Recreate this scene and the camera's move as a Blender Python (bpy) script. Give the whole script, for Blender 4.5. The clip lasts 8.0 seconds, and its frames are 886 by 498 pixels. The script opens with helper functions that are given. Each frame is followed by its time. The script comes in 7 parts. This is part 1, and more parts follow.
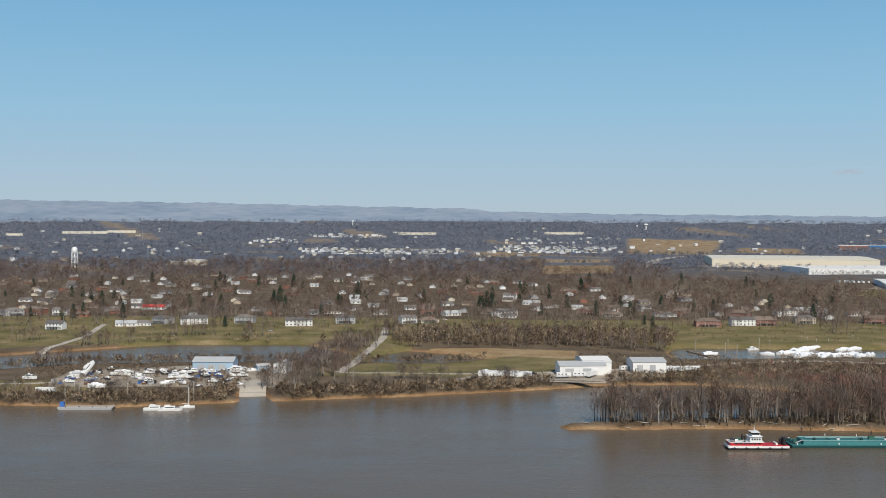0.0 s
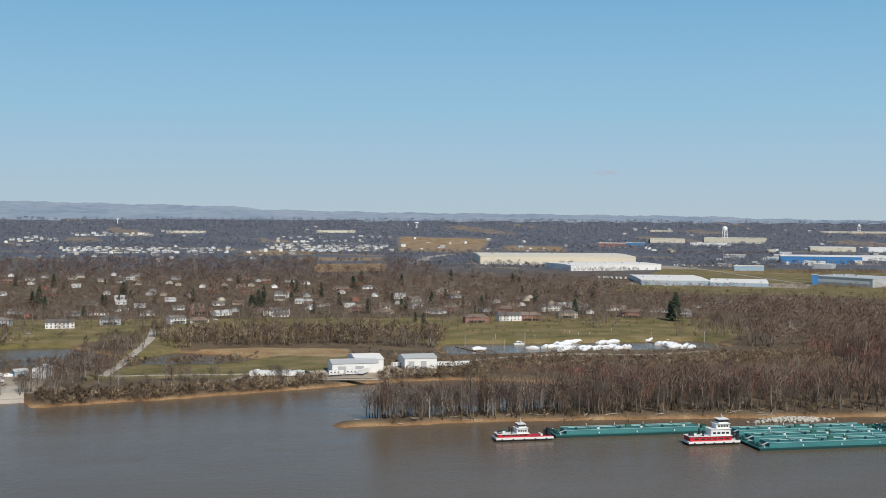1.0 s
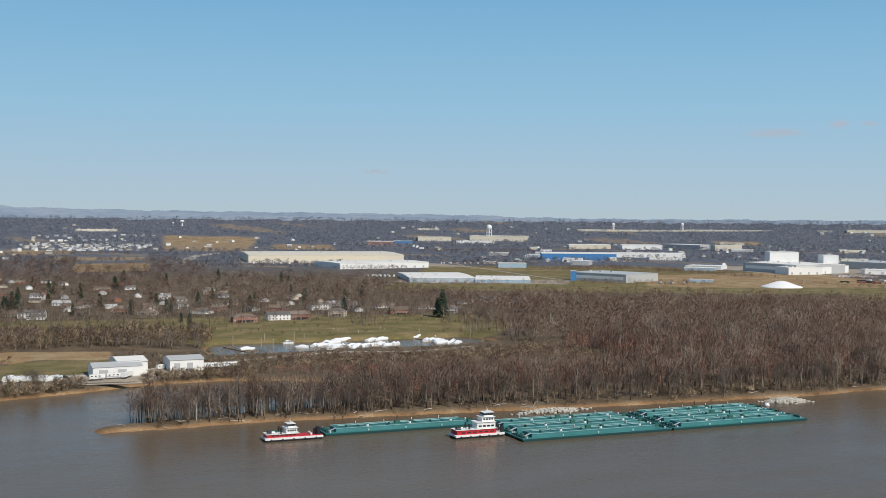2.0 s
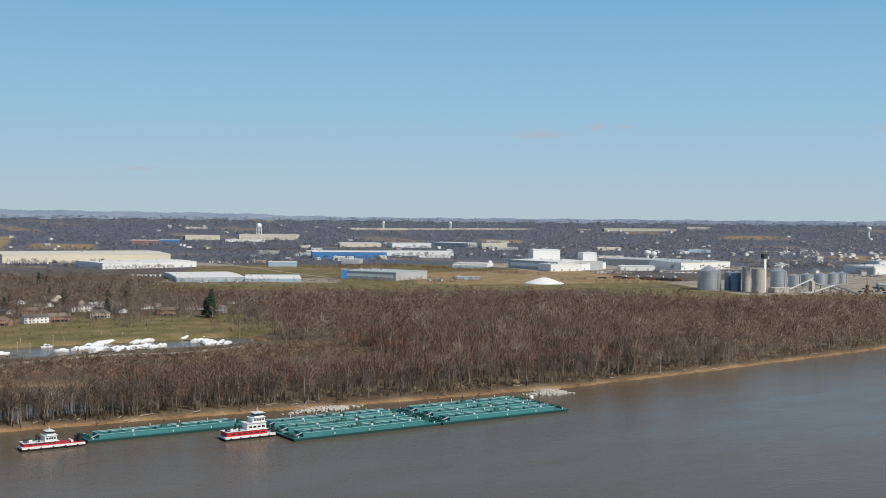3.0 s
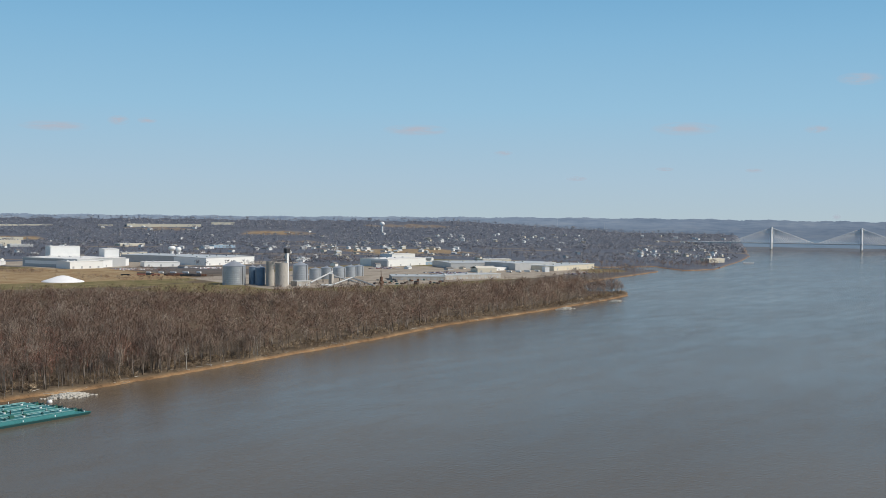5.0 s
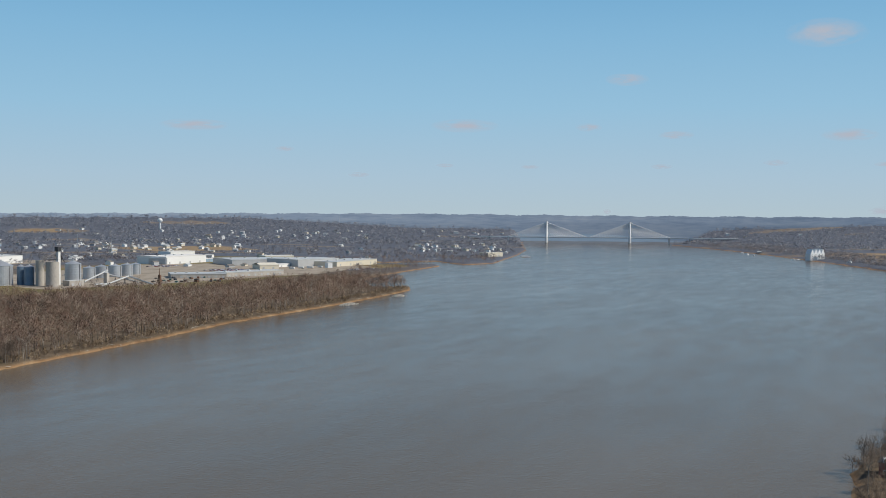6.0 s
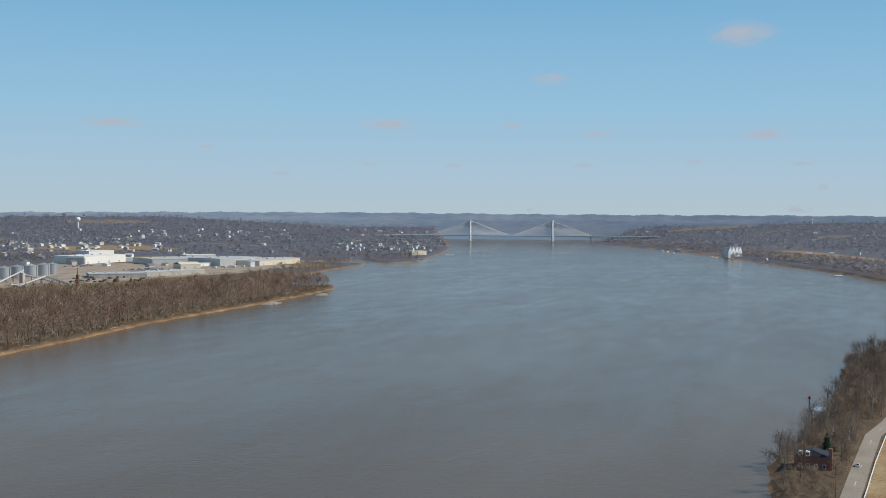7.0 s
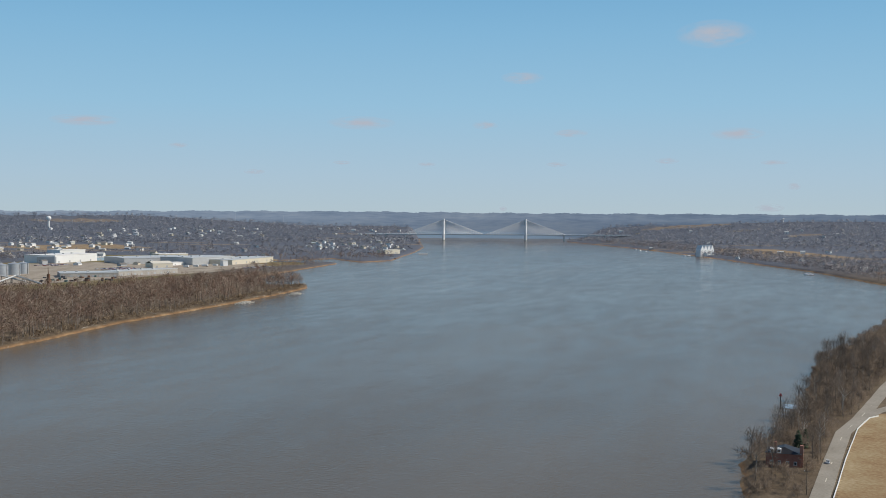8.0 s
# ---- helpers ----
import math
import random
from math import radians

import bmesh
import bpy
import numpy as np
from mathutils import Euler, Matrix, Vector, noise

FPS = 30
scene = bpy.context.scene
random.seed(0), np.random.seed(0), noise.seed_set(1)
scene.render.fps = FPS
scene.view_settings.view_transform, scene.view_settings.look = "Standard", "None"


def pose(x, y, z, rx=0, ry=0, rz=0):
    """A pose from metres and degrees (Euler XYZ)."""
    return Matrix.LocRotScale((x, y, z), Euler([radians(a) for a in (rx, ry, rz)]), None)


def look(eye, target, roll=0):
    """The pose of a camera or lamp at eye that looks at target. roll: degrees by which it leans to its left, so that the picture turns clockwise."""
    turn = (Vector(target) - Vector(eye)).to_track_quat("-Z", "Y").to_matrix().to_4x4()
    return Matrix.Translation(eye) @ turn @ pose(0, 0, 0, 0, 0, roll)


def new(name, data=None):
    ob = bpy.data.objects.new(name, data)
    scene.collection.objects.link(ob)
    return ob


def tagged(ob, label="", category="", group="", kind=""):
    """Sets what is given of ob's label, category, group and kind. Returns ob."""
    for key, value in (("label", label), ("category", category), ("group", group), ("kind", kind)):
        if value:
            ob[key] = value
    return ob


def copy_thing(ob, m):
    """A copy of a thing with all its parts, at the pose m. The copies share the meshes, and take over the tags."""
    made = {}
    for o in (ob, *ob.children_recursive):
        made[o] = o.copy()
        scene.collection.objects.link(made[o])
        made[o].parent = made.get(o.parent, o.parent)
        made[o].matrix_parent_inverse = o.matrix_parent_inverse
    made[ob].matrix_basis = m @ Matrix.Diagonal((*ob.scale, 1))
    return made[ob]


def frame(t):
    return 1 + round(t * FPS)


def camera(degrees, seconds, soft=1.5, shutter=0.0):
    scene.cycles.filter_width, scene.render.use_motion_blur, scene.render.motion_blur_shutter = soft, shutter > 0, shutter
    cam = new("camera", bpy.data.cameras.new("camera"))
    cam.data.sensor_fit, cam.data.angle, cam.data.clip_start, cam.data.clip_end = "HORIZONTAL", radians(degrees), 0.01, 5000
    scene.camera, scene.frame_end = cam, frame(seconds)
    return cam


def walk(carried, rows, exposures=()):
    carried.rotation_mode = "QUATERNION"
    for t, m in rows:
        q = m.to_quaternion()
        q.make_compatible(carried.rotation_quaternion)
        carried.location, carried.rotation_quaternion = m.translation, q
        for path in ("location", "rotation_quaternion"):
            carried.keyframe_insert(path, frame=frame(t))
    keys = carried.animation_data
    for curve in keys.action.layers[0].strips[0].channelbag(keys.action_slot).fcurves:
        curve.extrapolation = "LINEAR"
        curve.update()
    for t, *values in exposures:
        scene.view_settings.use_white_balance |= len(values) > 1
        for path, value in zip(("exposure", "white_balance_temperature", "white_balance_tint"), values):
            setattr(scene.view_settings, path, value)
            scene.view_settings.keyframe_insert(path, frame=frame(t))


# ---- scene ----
# The camera hovers over the near bank and pans from the far shore to the bridge.
cam = camera(41.65, 8.0, soft=0.8)
EYE = 116.0
ROWS = [
    (0.0, 0.00, -1.65, 0.17), (0.5, 5.58, -1.66, 0.21), (1.0, 11.18, -1.69, 0.31), (2.5, 28.16, -1.69, 0.47),
    (3.0, 33.76, -1.68, 0.53), (3.5, 39.39, -1.67, 0.53), (4.0, 45.10, -1.68, 0.60), (4.5, 50.95, -1.67, 0.64),
    (5.0, 56.83, -1.67, 0.63), (5.2, 59.12, -1.68, 0.60), (6.3, 68.60, -1.83, 0.38), (6.5, 68.63, -1.84, 0.38),
    (6.6, 68.70, -1.84, 0.38), (6.7, 69.55, -1.84, 0.37), (6.8, 71.03, -1.83, 0.36), (6.9, 71.22, -1.83, 0.36),
    (7.0, 71.24, -1.83, 0.36), (7.4, 71.27, -1.83, 0.36), (7.5, 71.85, -1.85, 0.38), (7.6, 72.50, -1.88, 0.36), (8.0, 72.54, -1.88, 0.36),
]
walk(cam, [(t, pose(0, 0, EYE, 0, 0, -heading) @ pose(0, 0, 0, 90 + pitch, 0, 0) @ pose(0, 0, 0, 0, 0, roll))
           for t, heading, pitch, roll in ROWS])

# ---- light ----
SUN_AZ, SUN_EL = 163.0, 44.0
world = bpy.data.worlds.new("world")
scene.world = world
world.use_nodes = True
wn = world.node_tree.nodes
sky = wn.new("ShaderNodeTexSky")
sky.sky_type, sky.sun_disc = "NISHITA", False
sky.sun_elevation, sky.sun_rotation = radians(SUN_EL), radians(SUN_AZ)
sky.altitude, sky.air_density, sky.dust_density, sky.ozone_density = 100, 1.0, 0.0, 4.0
wn["Background"].inputs[1].default_value = 0.085
# pale haze low over the horizon, clear blue above
wl = world.node_tree.links
coord, axes = wn.new("ShaderNodeTexCoord"), wn.new("ShaderNodeSeparateXYZ")
wl.new(coord.outputs["Generated"], axes.inputs[0])
low_sky = wn.new("ShaderNodeValToRGB")
wl.new(axes.outputs[2], low_sky.inputs[0])
stops = low_sky.color_ramp.elements
stops[0].position, stops[1].position = 0.0, 0.21
stops[0].color, stops[1].color = (0.44, 0.55, 0.615, 1), (0.155, 0.40, 0.65, 1)
for at_, c in ((0.03, (0.40, 0.545, 0.66)), (0.09, (0.30, 0.52, 0.70))):
    stops.new(at_).color = (*c, 1)
gain = wn.new("ShaderNodeVectorMath")
gain.operation = "SCALE"
gain.inputs[3].default_value = 1 / 0.085
wl.new(low_sky.outputs[0], gain.inputs[0])
blend, fade = wn.new("ShaderNodeMix"), wn.new("ShaderNodeMapRange")
blend.data_type = "RGBA"
fade.inputs[1].default_value, fade.inputs[2].default_value = 0.15, 0.5
wl.new(axes.outputs[2], fade.inputs[0])
wl.new(fade.outputs[0], blend.inputs[0])
wl.new(gain.outputs[0], blend.inputs[6])
wl.new(sky.outputs[0], blend.inputs[7])
wl.new(blend.outputs[2], wn["Background"].inputs[0])
sun = new("sun", bpy.data.lights.new("sun", "SUN"))
sun.data.energy, sun.data.angle, sun.data.color = 4.1, radians(0.53), (1.0, 0.92, 0.80)
_a, _e = radians(SUN_AZ), radians(SUN_EL)
sun.matrix_world = look((0, 0, 300), (-math.sin(_a) * math.cos(_e) * 100, -math.cos(_a) * math.cos(_e) * 100, 300 - math.sin(_e) * 100))


# ---- materials ----
def material(name, colours, rough=0.8, metal=0.0, scale=0.3, fine=0.0, island=0.0, each=0.0, bump=0.0, stretch=(1, 1, 1), tone=0.0, sheer=0.0, glow=0.0):
    """Principled surface whose colour runs between the given colours by two noises, by piece and by object."""
    m = bpy.data.materials.new(name)
    m.use_nodes = True
    n, l = m.node_tree.nodes, m.node_tree.links
    b = n["Principled BSDF"]
    b.inputs["Roughness"].default_value, b.inputs["Metallic"].default_value = rough, metal
    geo = n.new("ShaderNodeNewGeometry")
    mp = n.new("ShaderNodeMapping")
    mp.inputs["Scale"].default_value = stretch
    l.new(geo.outputs["Position"], mp.inputs["Vector"])
    big = n.new("ShaderNodeTexNoise")
    big.inputs["Scale"].default_value, big.inputs["Detail"].default_value = scale, 3
    l.new(mp.outputs[0], big.inputs["Vector"])
    value = big.outputs[0]

    def mix(a, b_, weight):
        q = n.new("ShaderNodeMix")
        q.inputs[0].default_value = weight
        l.new(a, q.inputs[2])
        l.new(b_, q.inputs[3])
        return q.outputs[0]
    if fine:
        small = n.new("ShaderNodeTexNoise")
        small.inputs["Scale"].default_value, small.inputs["Detail"].default_value = fine, 2
        l.new(mp.outputs[0], small.inputs["Vector"])
        value = mix(value, small.outputs[0], 0.45)
    if bump:
        bp = n.new("ShaderNodeBump")
        bp.inputs["Strength"].default_value, bp.inputs["Distance"].default_value = bump, 0.3
        l.new(value, bp.inputs["Height"])
        l.new(bp.outputs[0], b.inputs["Normal"])
    if island:
        value = mix(value, geo.outputs["Random Per Island"], island)
    if tone:
        own = n.new("ShaderNodeAttribute")
        own.attribute_name = "tone"
        value = mix(value, own.outputs["Fac"], tone)
    if each:
        info = n.new("ShaderNodeObjectInfo")
        value = mix(value, info.outputs["Random"], each)
    ramp = n.new("ShaderNodeValToRGB")
    l.new(value, ramp.inputs[0])
    lo, hi = (0.27, 0.73) if tone else (0.3, 0.7) if not (island or each) else (0.15, 0.85)
    e = ramp.color_ramp.elements
    e[0].position, e[1].position = lo, hi
    e[0].color, e[1].color = (*colours[0], 1), (*colours[-1], 1)
    for i, c in enumerate(colours[1:-1]):
        q = e.new(lo + (hi - lo) * (i + 1) / (len(colours) - 1))
        q.color = (*c, 1)
    l.new(ramp.outputs[0], b.inputs["Base Color"])
    # backdrop surfaces light themselves: emission repeats the base colour
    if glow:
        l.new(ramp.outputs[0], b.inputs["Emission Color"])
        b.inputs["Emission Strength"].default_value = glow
    if sheer:
        # light passes through the loose twigs
        thin, both = n.new("ShaderNodeBsdfTranslucent"), n.new("ShaderNodeMixShader")
        both.inputs[0].default_value = sheer
        l.new(ramp.outputs[0], thin.inputs["Color"])
        l.new(b.outputs[0], both.inputs[1])
        l.new(thin.outputs[0], both.inputs[2])
        l.new(both.outputs[0], n["Material Output"].inputs["Surface"])
    return m


def paint(name, c, rough=0.5, metal=0.0, vary=0.12):
    return material(name, [tuple(v * (1 - vary) for v in c), c, tuple(min(1, v * (1 + vary * 0.6)) for v in c)], rough, metal, 0.12, 1.3, each=0.2)


WHITE = paint("white_paint", (0.78, 0.78, 0.76))
WRAP = paint("white_shrink_wrap", (0.82, 0.83, 0.84), 0.35)
CREAM = paint("cream_siding", (0.66, 0.60, 0.48))
GREY_SIDING = paint("grey_siding", (0.42, 0.43, 0.44))
TAN_SIDING = paint("tan_siding", (0.48, 0.40, 0.31))
BRICK = material("red_brick", [(0.20, 0.08, 0.055), (0.30, 0.13, 0.09), (0.36, 0.19, 0.14)], 0.85, scale=0.5, fine=6, each=0.2)
SHINGLE = material("grey_shingles", [(0.09, 0.085, 0.08), (0.16, 0.15, 0.14), (0.23, 0.21, 0.19)], 0.9, scale=0.3, fine=4, each=0.5)
BROWN_SHINGLE = material("brown_shingles", [(0.12, 0.085, 0.065), (0.2, 0.15, 0.115), (0.27, 0.22, 0.18)], 0.9, scale=0.3, fine=4, each=0.5)
RED_ROOF = paint("red_roof", (0.55, 0.06, 0.05))
GLASS = material("dark_window_glass", [(0.02, 0.025, 0.03), (0.05, 0.06, 0.07)], 0.08, scale=0.2)
STEEL = material("galvanised_steel", [(0.38, 0.40, 0.42), (0.5, 0.52, 0.54), (0.6, 0.62, 0.63)], 0.42, 0.55, scale=0.08, fine=1.5, bump=0.1, stretch=(1, 1, 0.3))
BLUE_STEEL = material("blue_grey_bin_steel", [(0.12, 0.19, 0.27), (0.2, 0.28, 0.37)], 0.45, 0.3, scale=0.1, fine=1.0)
CONCRETE = material("weathered_concrete", [(0.30, 0.28, 0.25), (0.42, 0.39, 0.35), (0.5, 0.47, 0.42)], 0.9, scale=0.07, fine=0.9, stretch=(1, 1, 0.25))
METAL_ROOF = paint("pale_metal_roof", (0.52, 0.53, 0.52), 0.45, 0.1)
WHITE_ROOF = paint("white_membrane_roof", (0.74, 0.73, 0.70), 0.7)
CREAM_ROOF = paint("cream_membrane_roof", (0.66, 0.62, 0.52), 0.7)
PANEL_GREY = paint("grey_wall_panel", (0.45, 0.46, 0.46))
PANEL_BLUE = paint("blue_wall_panel", (0.06, 0.22, 0.48))
PANEL_PALEBLUE = paint("pale_blue_wall_panel", (0.34, 0.47, 0.58))
SALT = material("white_salt", [(0.74, 0.74, 0.74), (0.86, 0.86, 0.85)], 0.8, scale=0.05, fine=0.4)
TEAL = material("teal_deck_paint", [(0.018, 0.115, 0.12), (0.035, 0.185, 0.19), (0.09, 0.26, 0.26)], 0.5, scale=0.08, fine=1.2, each=0.2)
TEAL_PALE = paint("bleached_teal_paint", (0.27, 0.45, 0.44))
TEAL_DARK = paint("dark_teal_paint", (0.012, 0.06, 0.06))
HULL = material("black_hull_steel", [(0.02, 0.02, 0.022), (0.05, 0.045, 0.04), (0.1, 0.07, 0.05)], 0.6, scale=0.2, fine=1.5)
RUST = material("rusty_steel", [(0.10, 0.05, 0.03), (0.2, 0.1, 0.06)], 0.8, scale=0.3, fine=2)
RED = paint("red_boat_paint", (0.50, 0.02, 0.03), 0.4)
BLACK = paint("black_paint", (0.02, 0.02, 0.022), 0.5)
DARK_METAL = paint("dark_steel", (0.07, 0.07, 0.075), 0.5, 0.5)
GREEN_DECK = paint("green_machinery", (0.02, 0.10, 0.07))
ROCK = material("pale_limestone_riprap", [(0.36, 0.33, 0.28), (0.52, 0.49, 0.43), (0.62, 0.6, 0.55)], 0.95, scale=0.3, fine=1.5, island=0.3)
BARK = material("grey_bark", [(0.10, 0.084, 0.068), (0.19, 0.163, 0.137), (0.31, 0.275, 0.235)], 0.95, scale=0.4, fine=3, each=0.5)
PALE_BARK = material("white_sycamore_bark", [(0.38, 0.34, 0.29), (0.58, 0.55, 0.49)], 0.9, scale=0.4, fine=2)
TWIGS = material("bare_twigs", [(0.085, 0.066, 0.056), (0.215, 0.13, 0.098), (0.255, 0.185, 0.14), (0.43, 0.36, 0.29)], 0.95, scale=0.014, fine=0.04, island=0.05, tone=0.42, sheer=0.3)
RED_TWIGS = material("budding_twigs", [(0.12, 0.06, 0.045), (0.34, 0.17, 0.125), (0.50, 0.28, 0.21)], 0.95, scale=0.02, fine=0.12, island=0.2, tone=0.5, sheer=0.22)
CROWN_TWIGS = material("single_tree_twigs", [(0.075, 0.06, 0.048), (0.165, 0.13, 0.1), (0.3, 0.24, 0.19)], 0.95, scale=0.05, fine=0.3, island=0.3, each=0.5, sheer=0.45)
# aerial haze is painted into the next two twig colours
HAZED_FAR_TWIGS = material("far_woods_painted_haze", [(0.10, 0.106, 0.13), (0.195, 0.198, 0.228), (0.25, 0.245, 0.265), (0.38, 0.36, 0.355)], 0.95, scale=0.006, fine=0.02, island=0.05, tone=0.42, sheer=0.22)
HAZED_DISTANT_TWIGS = material("distant_woods_painted_haze", [(0.16, 0.19, 0.25), (0.235, 0.265, 0.325), (0.29, 0.31, 0.355), (0.39, 0.395, 0.42)], 0.95, scale=0.004, fine=0.015, island=0.05, tone=0.42, sheer=0.22)
# hill colour holds painted blue haze and glows in place of daylight
HILL_HAZE_GLOW = material("hill_haze_glow", [(0.095, 0.13, 0.18), (0.135, 0.17, 0.22), (0.17, 0.20, 0.24)], 1.0, scale=0.004, fine=0.02, stretch=(1, 1, 9), glow=0.75)
# emission stands in for the sky reflected on far water
FAR_RIVER_GLOW = material("distant_river_glow", [(0.10, 0.14, 0.185), (0.125, 0.17, 0.22), (0.15, 0.19, 0.24)], 1.0, scale=0.01, fine=0.05, stretch=(1, 1, 8), glow=1.1)
EVERGREEN = material("evergreen_needles", [(0.012, 0.028, 0.014), (0.03, 0.055, 0.028), (0.05, 0.08, 0.04)], 0.9, scale=0.1, fine=1, island=0.3, each=0.3)
SCRUB = material("tan_scrub", [(0.11, 0.075, 0.047), (0.27, 0.20, 0.13), (0.5, 0.40, 0.275)], 0.95, scale=0.02, fine=0.2, island=0.2, tone=0.5, sheer=0.22)
ASPHALT = material("worn_asphalt", [(0.21, 0.185, 0.145), (0.28, 0.252, 0.205), (0.34, 0.31, 0.26)], 0.9, scale=0.05, fine=0.8)
GRAVEL = material("pale_gravel", [(0.30, 0.27, 0.22), (0.42, 0.38, 0.32), (0.5, 0.46, 0.4)], 0.95, scale=0.05, fine=0.7)
DRY_FIELD = material("dry_stubble_field", [(0.22, 0.16, 0.085), (0.33, 0.25, 0.14), (0.4, 0.31, 0.19)], 0.95, scale=0.03, fine=0.5)
GRASS = material("winter_grass", [(0.13, 0.125, 0.05), (0.2, 0.18, 0.08), (0.27, 0.225, 0.115)], 0.95, scale=0.02, fine=0.3)
WOOD = material("weathered_timber", [(0.14, 0.11, 0.08), (0.25, 0.2, 0.15)], 0.9, scale=0.5, fine=3)
CAR_PAINTS = [paint("car_paint_" + n, c, 0.25) for n, c in (("white", (0.75, 0.75, 0.75)), ("silver", (0.4, 0.41, 0.43)), ("blue", (0.04, 0.09, 0.25)), ("red", (0.35, 0.03, 0.03)), ("black", (0.02, 0.02, 0.02)))]
CAR_MIX = material("mixed_car_paint", [(0.02, 0.02, 0.025), (0.25, 0.04, 0.03), (0.3, 0.31, 0.33), (0.05, 0.09, 0.2), (0.75, 0.75, 0.75)], 0.3, scale=0.3, island=0.85)
BLUE_TARP = paint("blue_tarpaulin", (0.05, 0.16, 0.45))


def ground_material():
    m = bpy.data.materials.new("river_plain_ground")
    m.use_nodes = True
    n, l = m.node_tree.nodes, m.node_tree.links
    b = n["Principled BSDF"]
    b.inputs["Roughness"].default_value, b.inputs["Specular IOR Level"].default_value = 0.95, 0.15
    geo = n.new("ShaderNodeNewGeometry")

    def noise_tex(s, d):
        q = n.new("ShaderNodeTexNoise")
        q.inputs["Scale"].default_value, q.inputs["Detail"].default_value = s, d
        l.new(geo.outputs["Position"], q.inputs["Vector"])
        return q.outputs[0]

    def ramp(v, *cs):
        q = n.new("ShaderNodeValToRGB")
        l.new(v, q.inputs[0])
        e = q.color_ramp.elements
        e[0].position, e[1].position = 0.3, 0.7
        e[0].color, e[1].color = (*cs[0], 1), (*cs[-1], 1)
        for i, c in enumerate(cs[1:-1]):
            e.new(0.3 + 0.4 * (i + 1) / (len(cs) - 1)).color = (*c, 1)
        return q.outputs[0]

    def mixc(f, a, c):
        q = n.new("ShaderNodeMix")
        q.data_type = "RGBA"
        l.new(f, q.inputs[0])
        l.new(a, q.inputs[6])
        l.new(c, q.inputs[7])
        return q.outputs[2]

    def maths(op, a, c=None, v=0.0):
        q = n.new("ShaderNodeMath")
        q.operation, q.use_clamp = op, True
        l.new(a, q.inputs[0])
        if c is not None:
            l.new(c, q.inputs[1])
        else:
            q.inputs[1].default_value = v
        return q.outputs[0]
    mid, fine, large = noise_tex(0.04, 4), noise_tex(0.6, 3), noise_tex(0.006, 2)
    half = n.new("ShaderNodeMix")
    half.inputs[0].default_value = 0.4
    l.new(mid, half.inputs[2])
    l.new(fine, half.inputs[3])
    v = half.outputs[0]
    cover = n.new("ShaderNodeVertexColor")
    cover.layer_name = "cover"
    sep = n.new("ShaderNodeSeparateColor")
    l.new(cover.outputs[0], sep.inputs[0])
    col = ramp(v, (0.065, 0.048, 0.032), (0.125, 0.094, 0.062), (0.2, 0.155, 0.105))
    grass = ramp(v, (0.06, 0.055, 0.022), (0.14, 0.125, 0.05), (0.21, 0.165, 0.08), (0.31, 0.24, 0.14))
    dry = ramp(v, (0.17, 0.10, 0.05), (0.27, 0.175, 0.09), (0.33, 0.25, 0.14), (0.42, 0.33, 0.21))
    grav = ramp(v, (0.2, 0.165, 0.125), (0.32, 0.275, 0.22), (0.44, 0.39, 0.32))
    mud = ramp(v, (0.07, 0.038, 0.018), (0.25, 0.145, 0.07), (0.30, 0.19, 0.10), (0.46, 0.34, 0.21))
    # noise makes the borders between covers ragged
    edge = maths("MULTIPLY", maths("SUBTRACT", fine, v=0.35), v=1.2)
    # floor colour with blue haze painted in, blended by the cover alpha
    hazed_far_floor = ramp(v, (0.07, 0.083, 0.108), (0.108, 0.122, 0.152), (0.155, 0.163, 0.182))
    col = mixc(cover.outputs["Alpha"], col, hazed_far_floor)
    for i, c in enumerate((grass, dry, grav)):
        w = maths("MULTIPLY", maths("SUBTRACT", maths("ADD", sep.outputs[i], maths("MULTIPLY", edge, sep.outputs[i])), v=0.35), v=3.0)
        col = mixc(w, col, c)
    z = n.new("ShaderNodeSeparateXYZ")
    l.new(geo.outputs["Position"], z.inputs[0])
    low = n.new("ShaderNodeMapRange")
    low.inputs[1].default_value, low.inputs[2].default_value = 2.1, 0.7
    l.new(z.outputs[2], low.inputs[0])
    bare = maths("SUBTRACT", maths("ADD", mid, v=0.4), sep.outputs[0])
    col = mixc(maths("MULTIPLY", low.outputs[0], bare), col, mud)
    l.new(col, b.inputs["Base Color"])
    return m


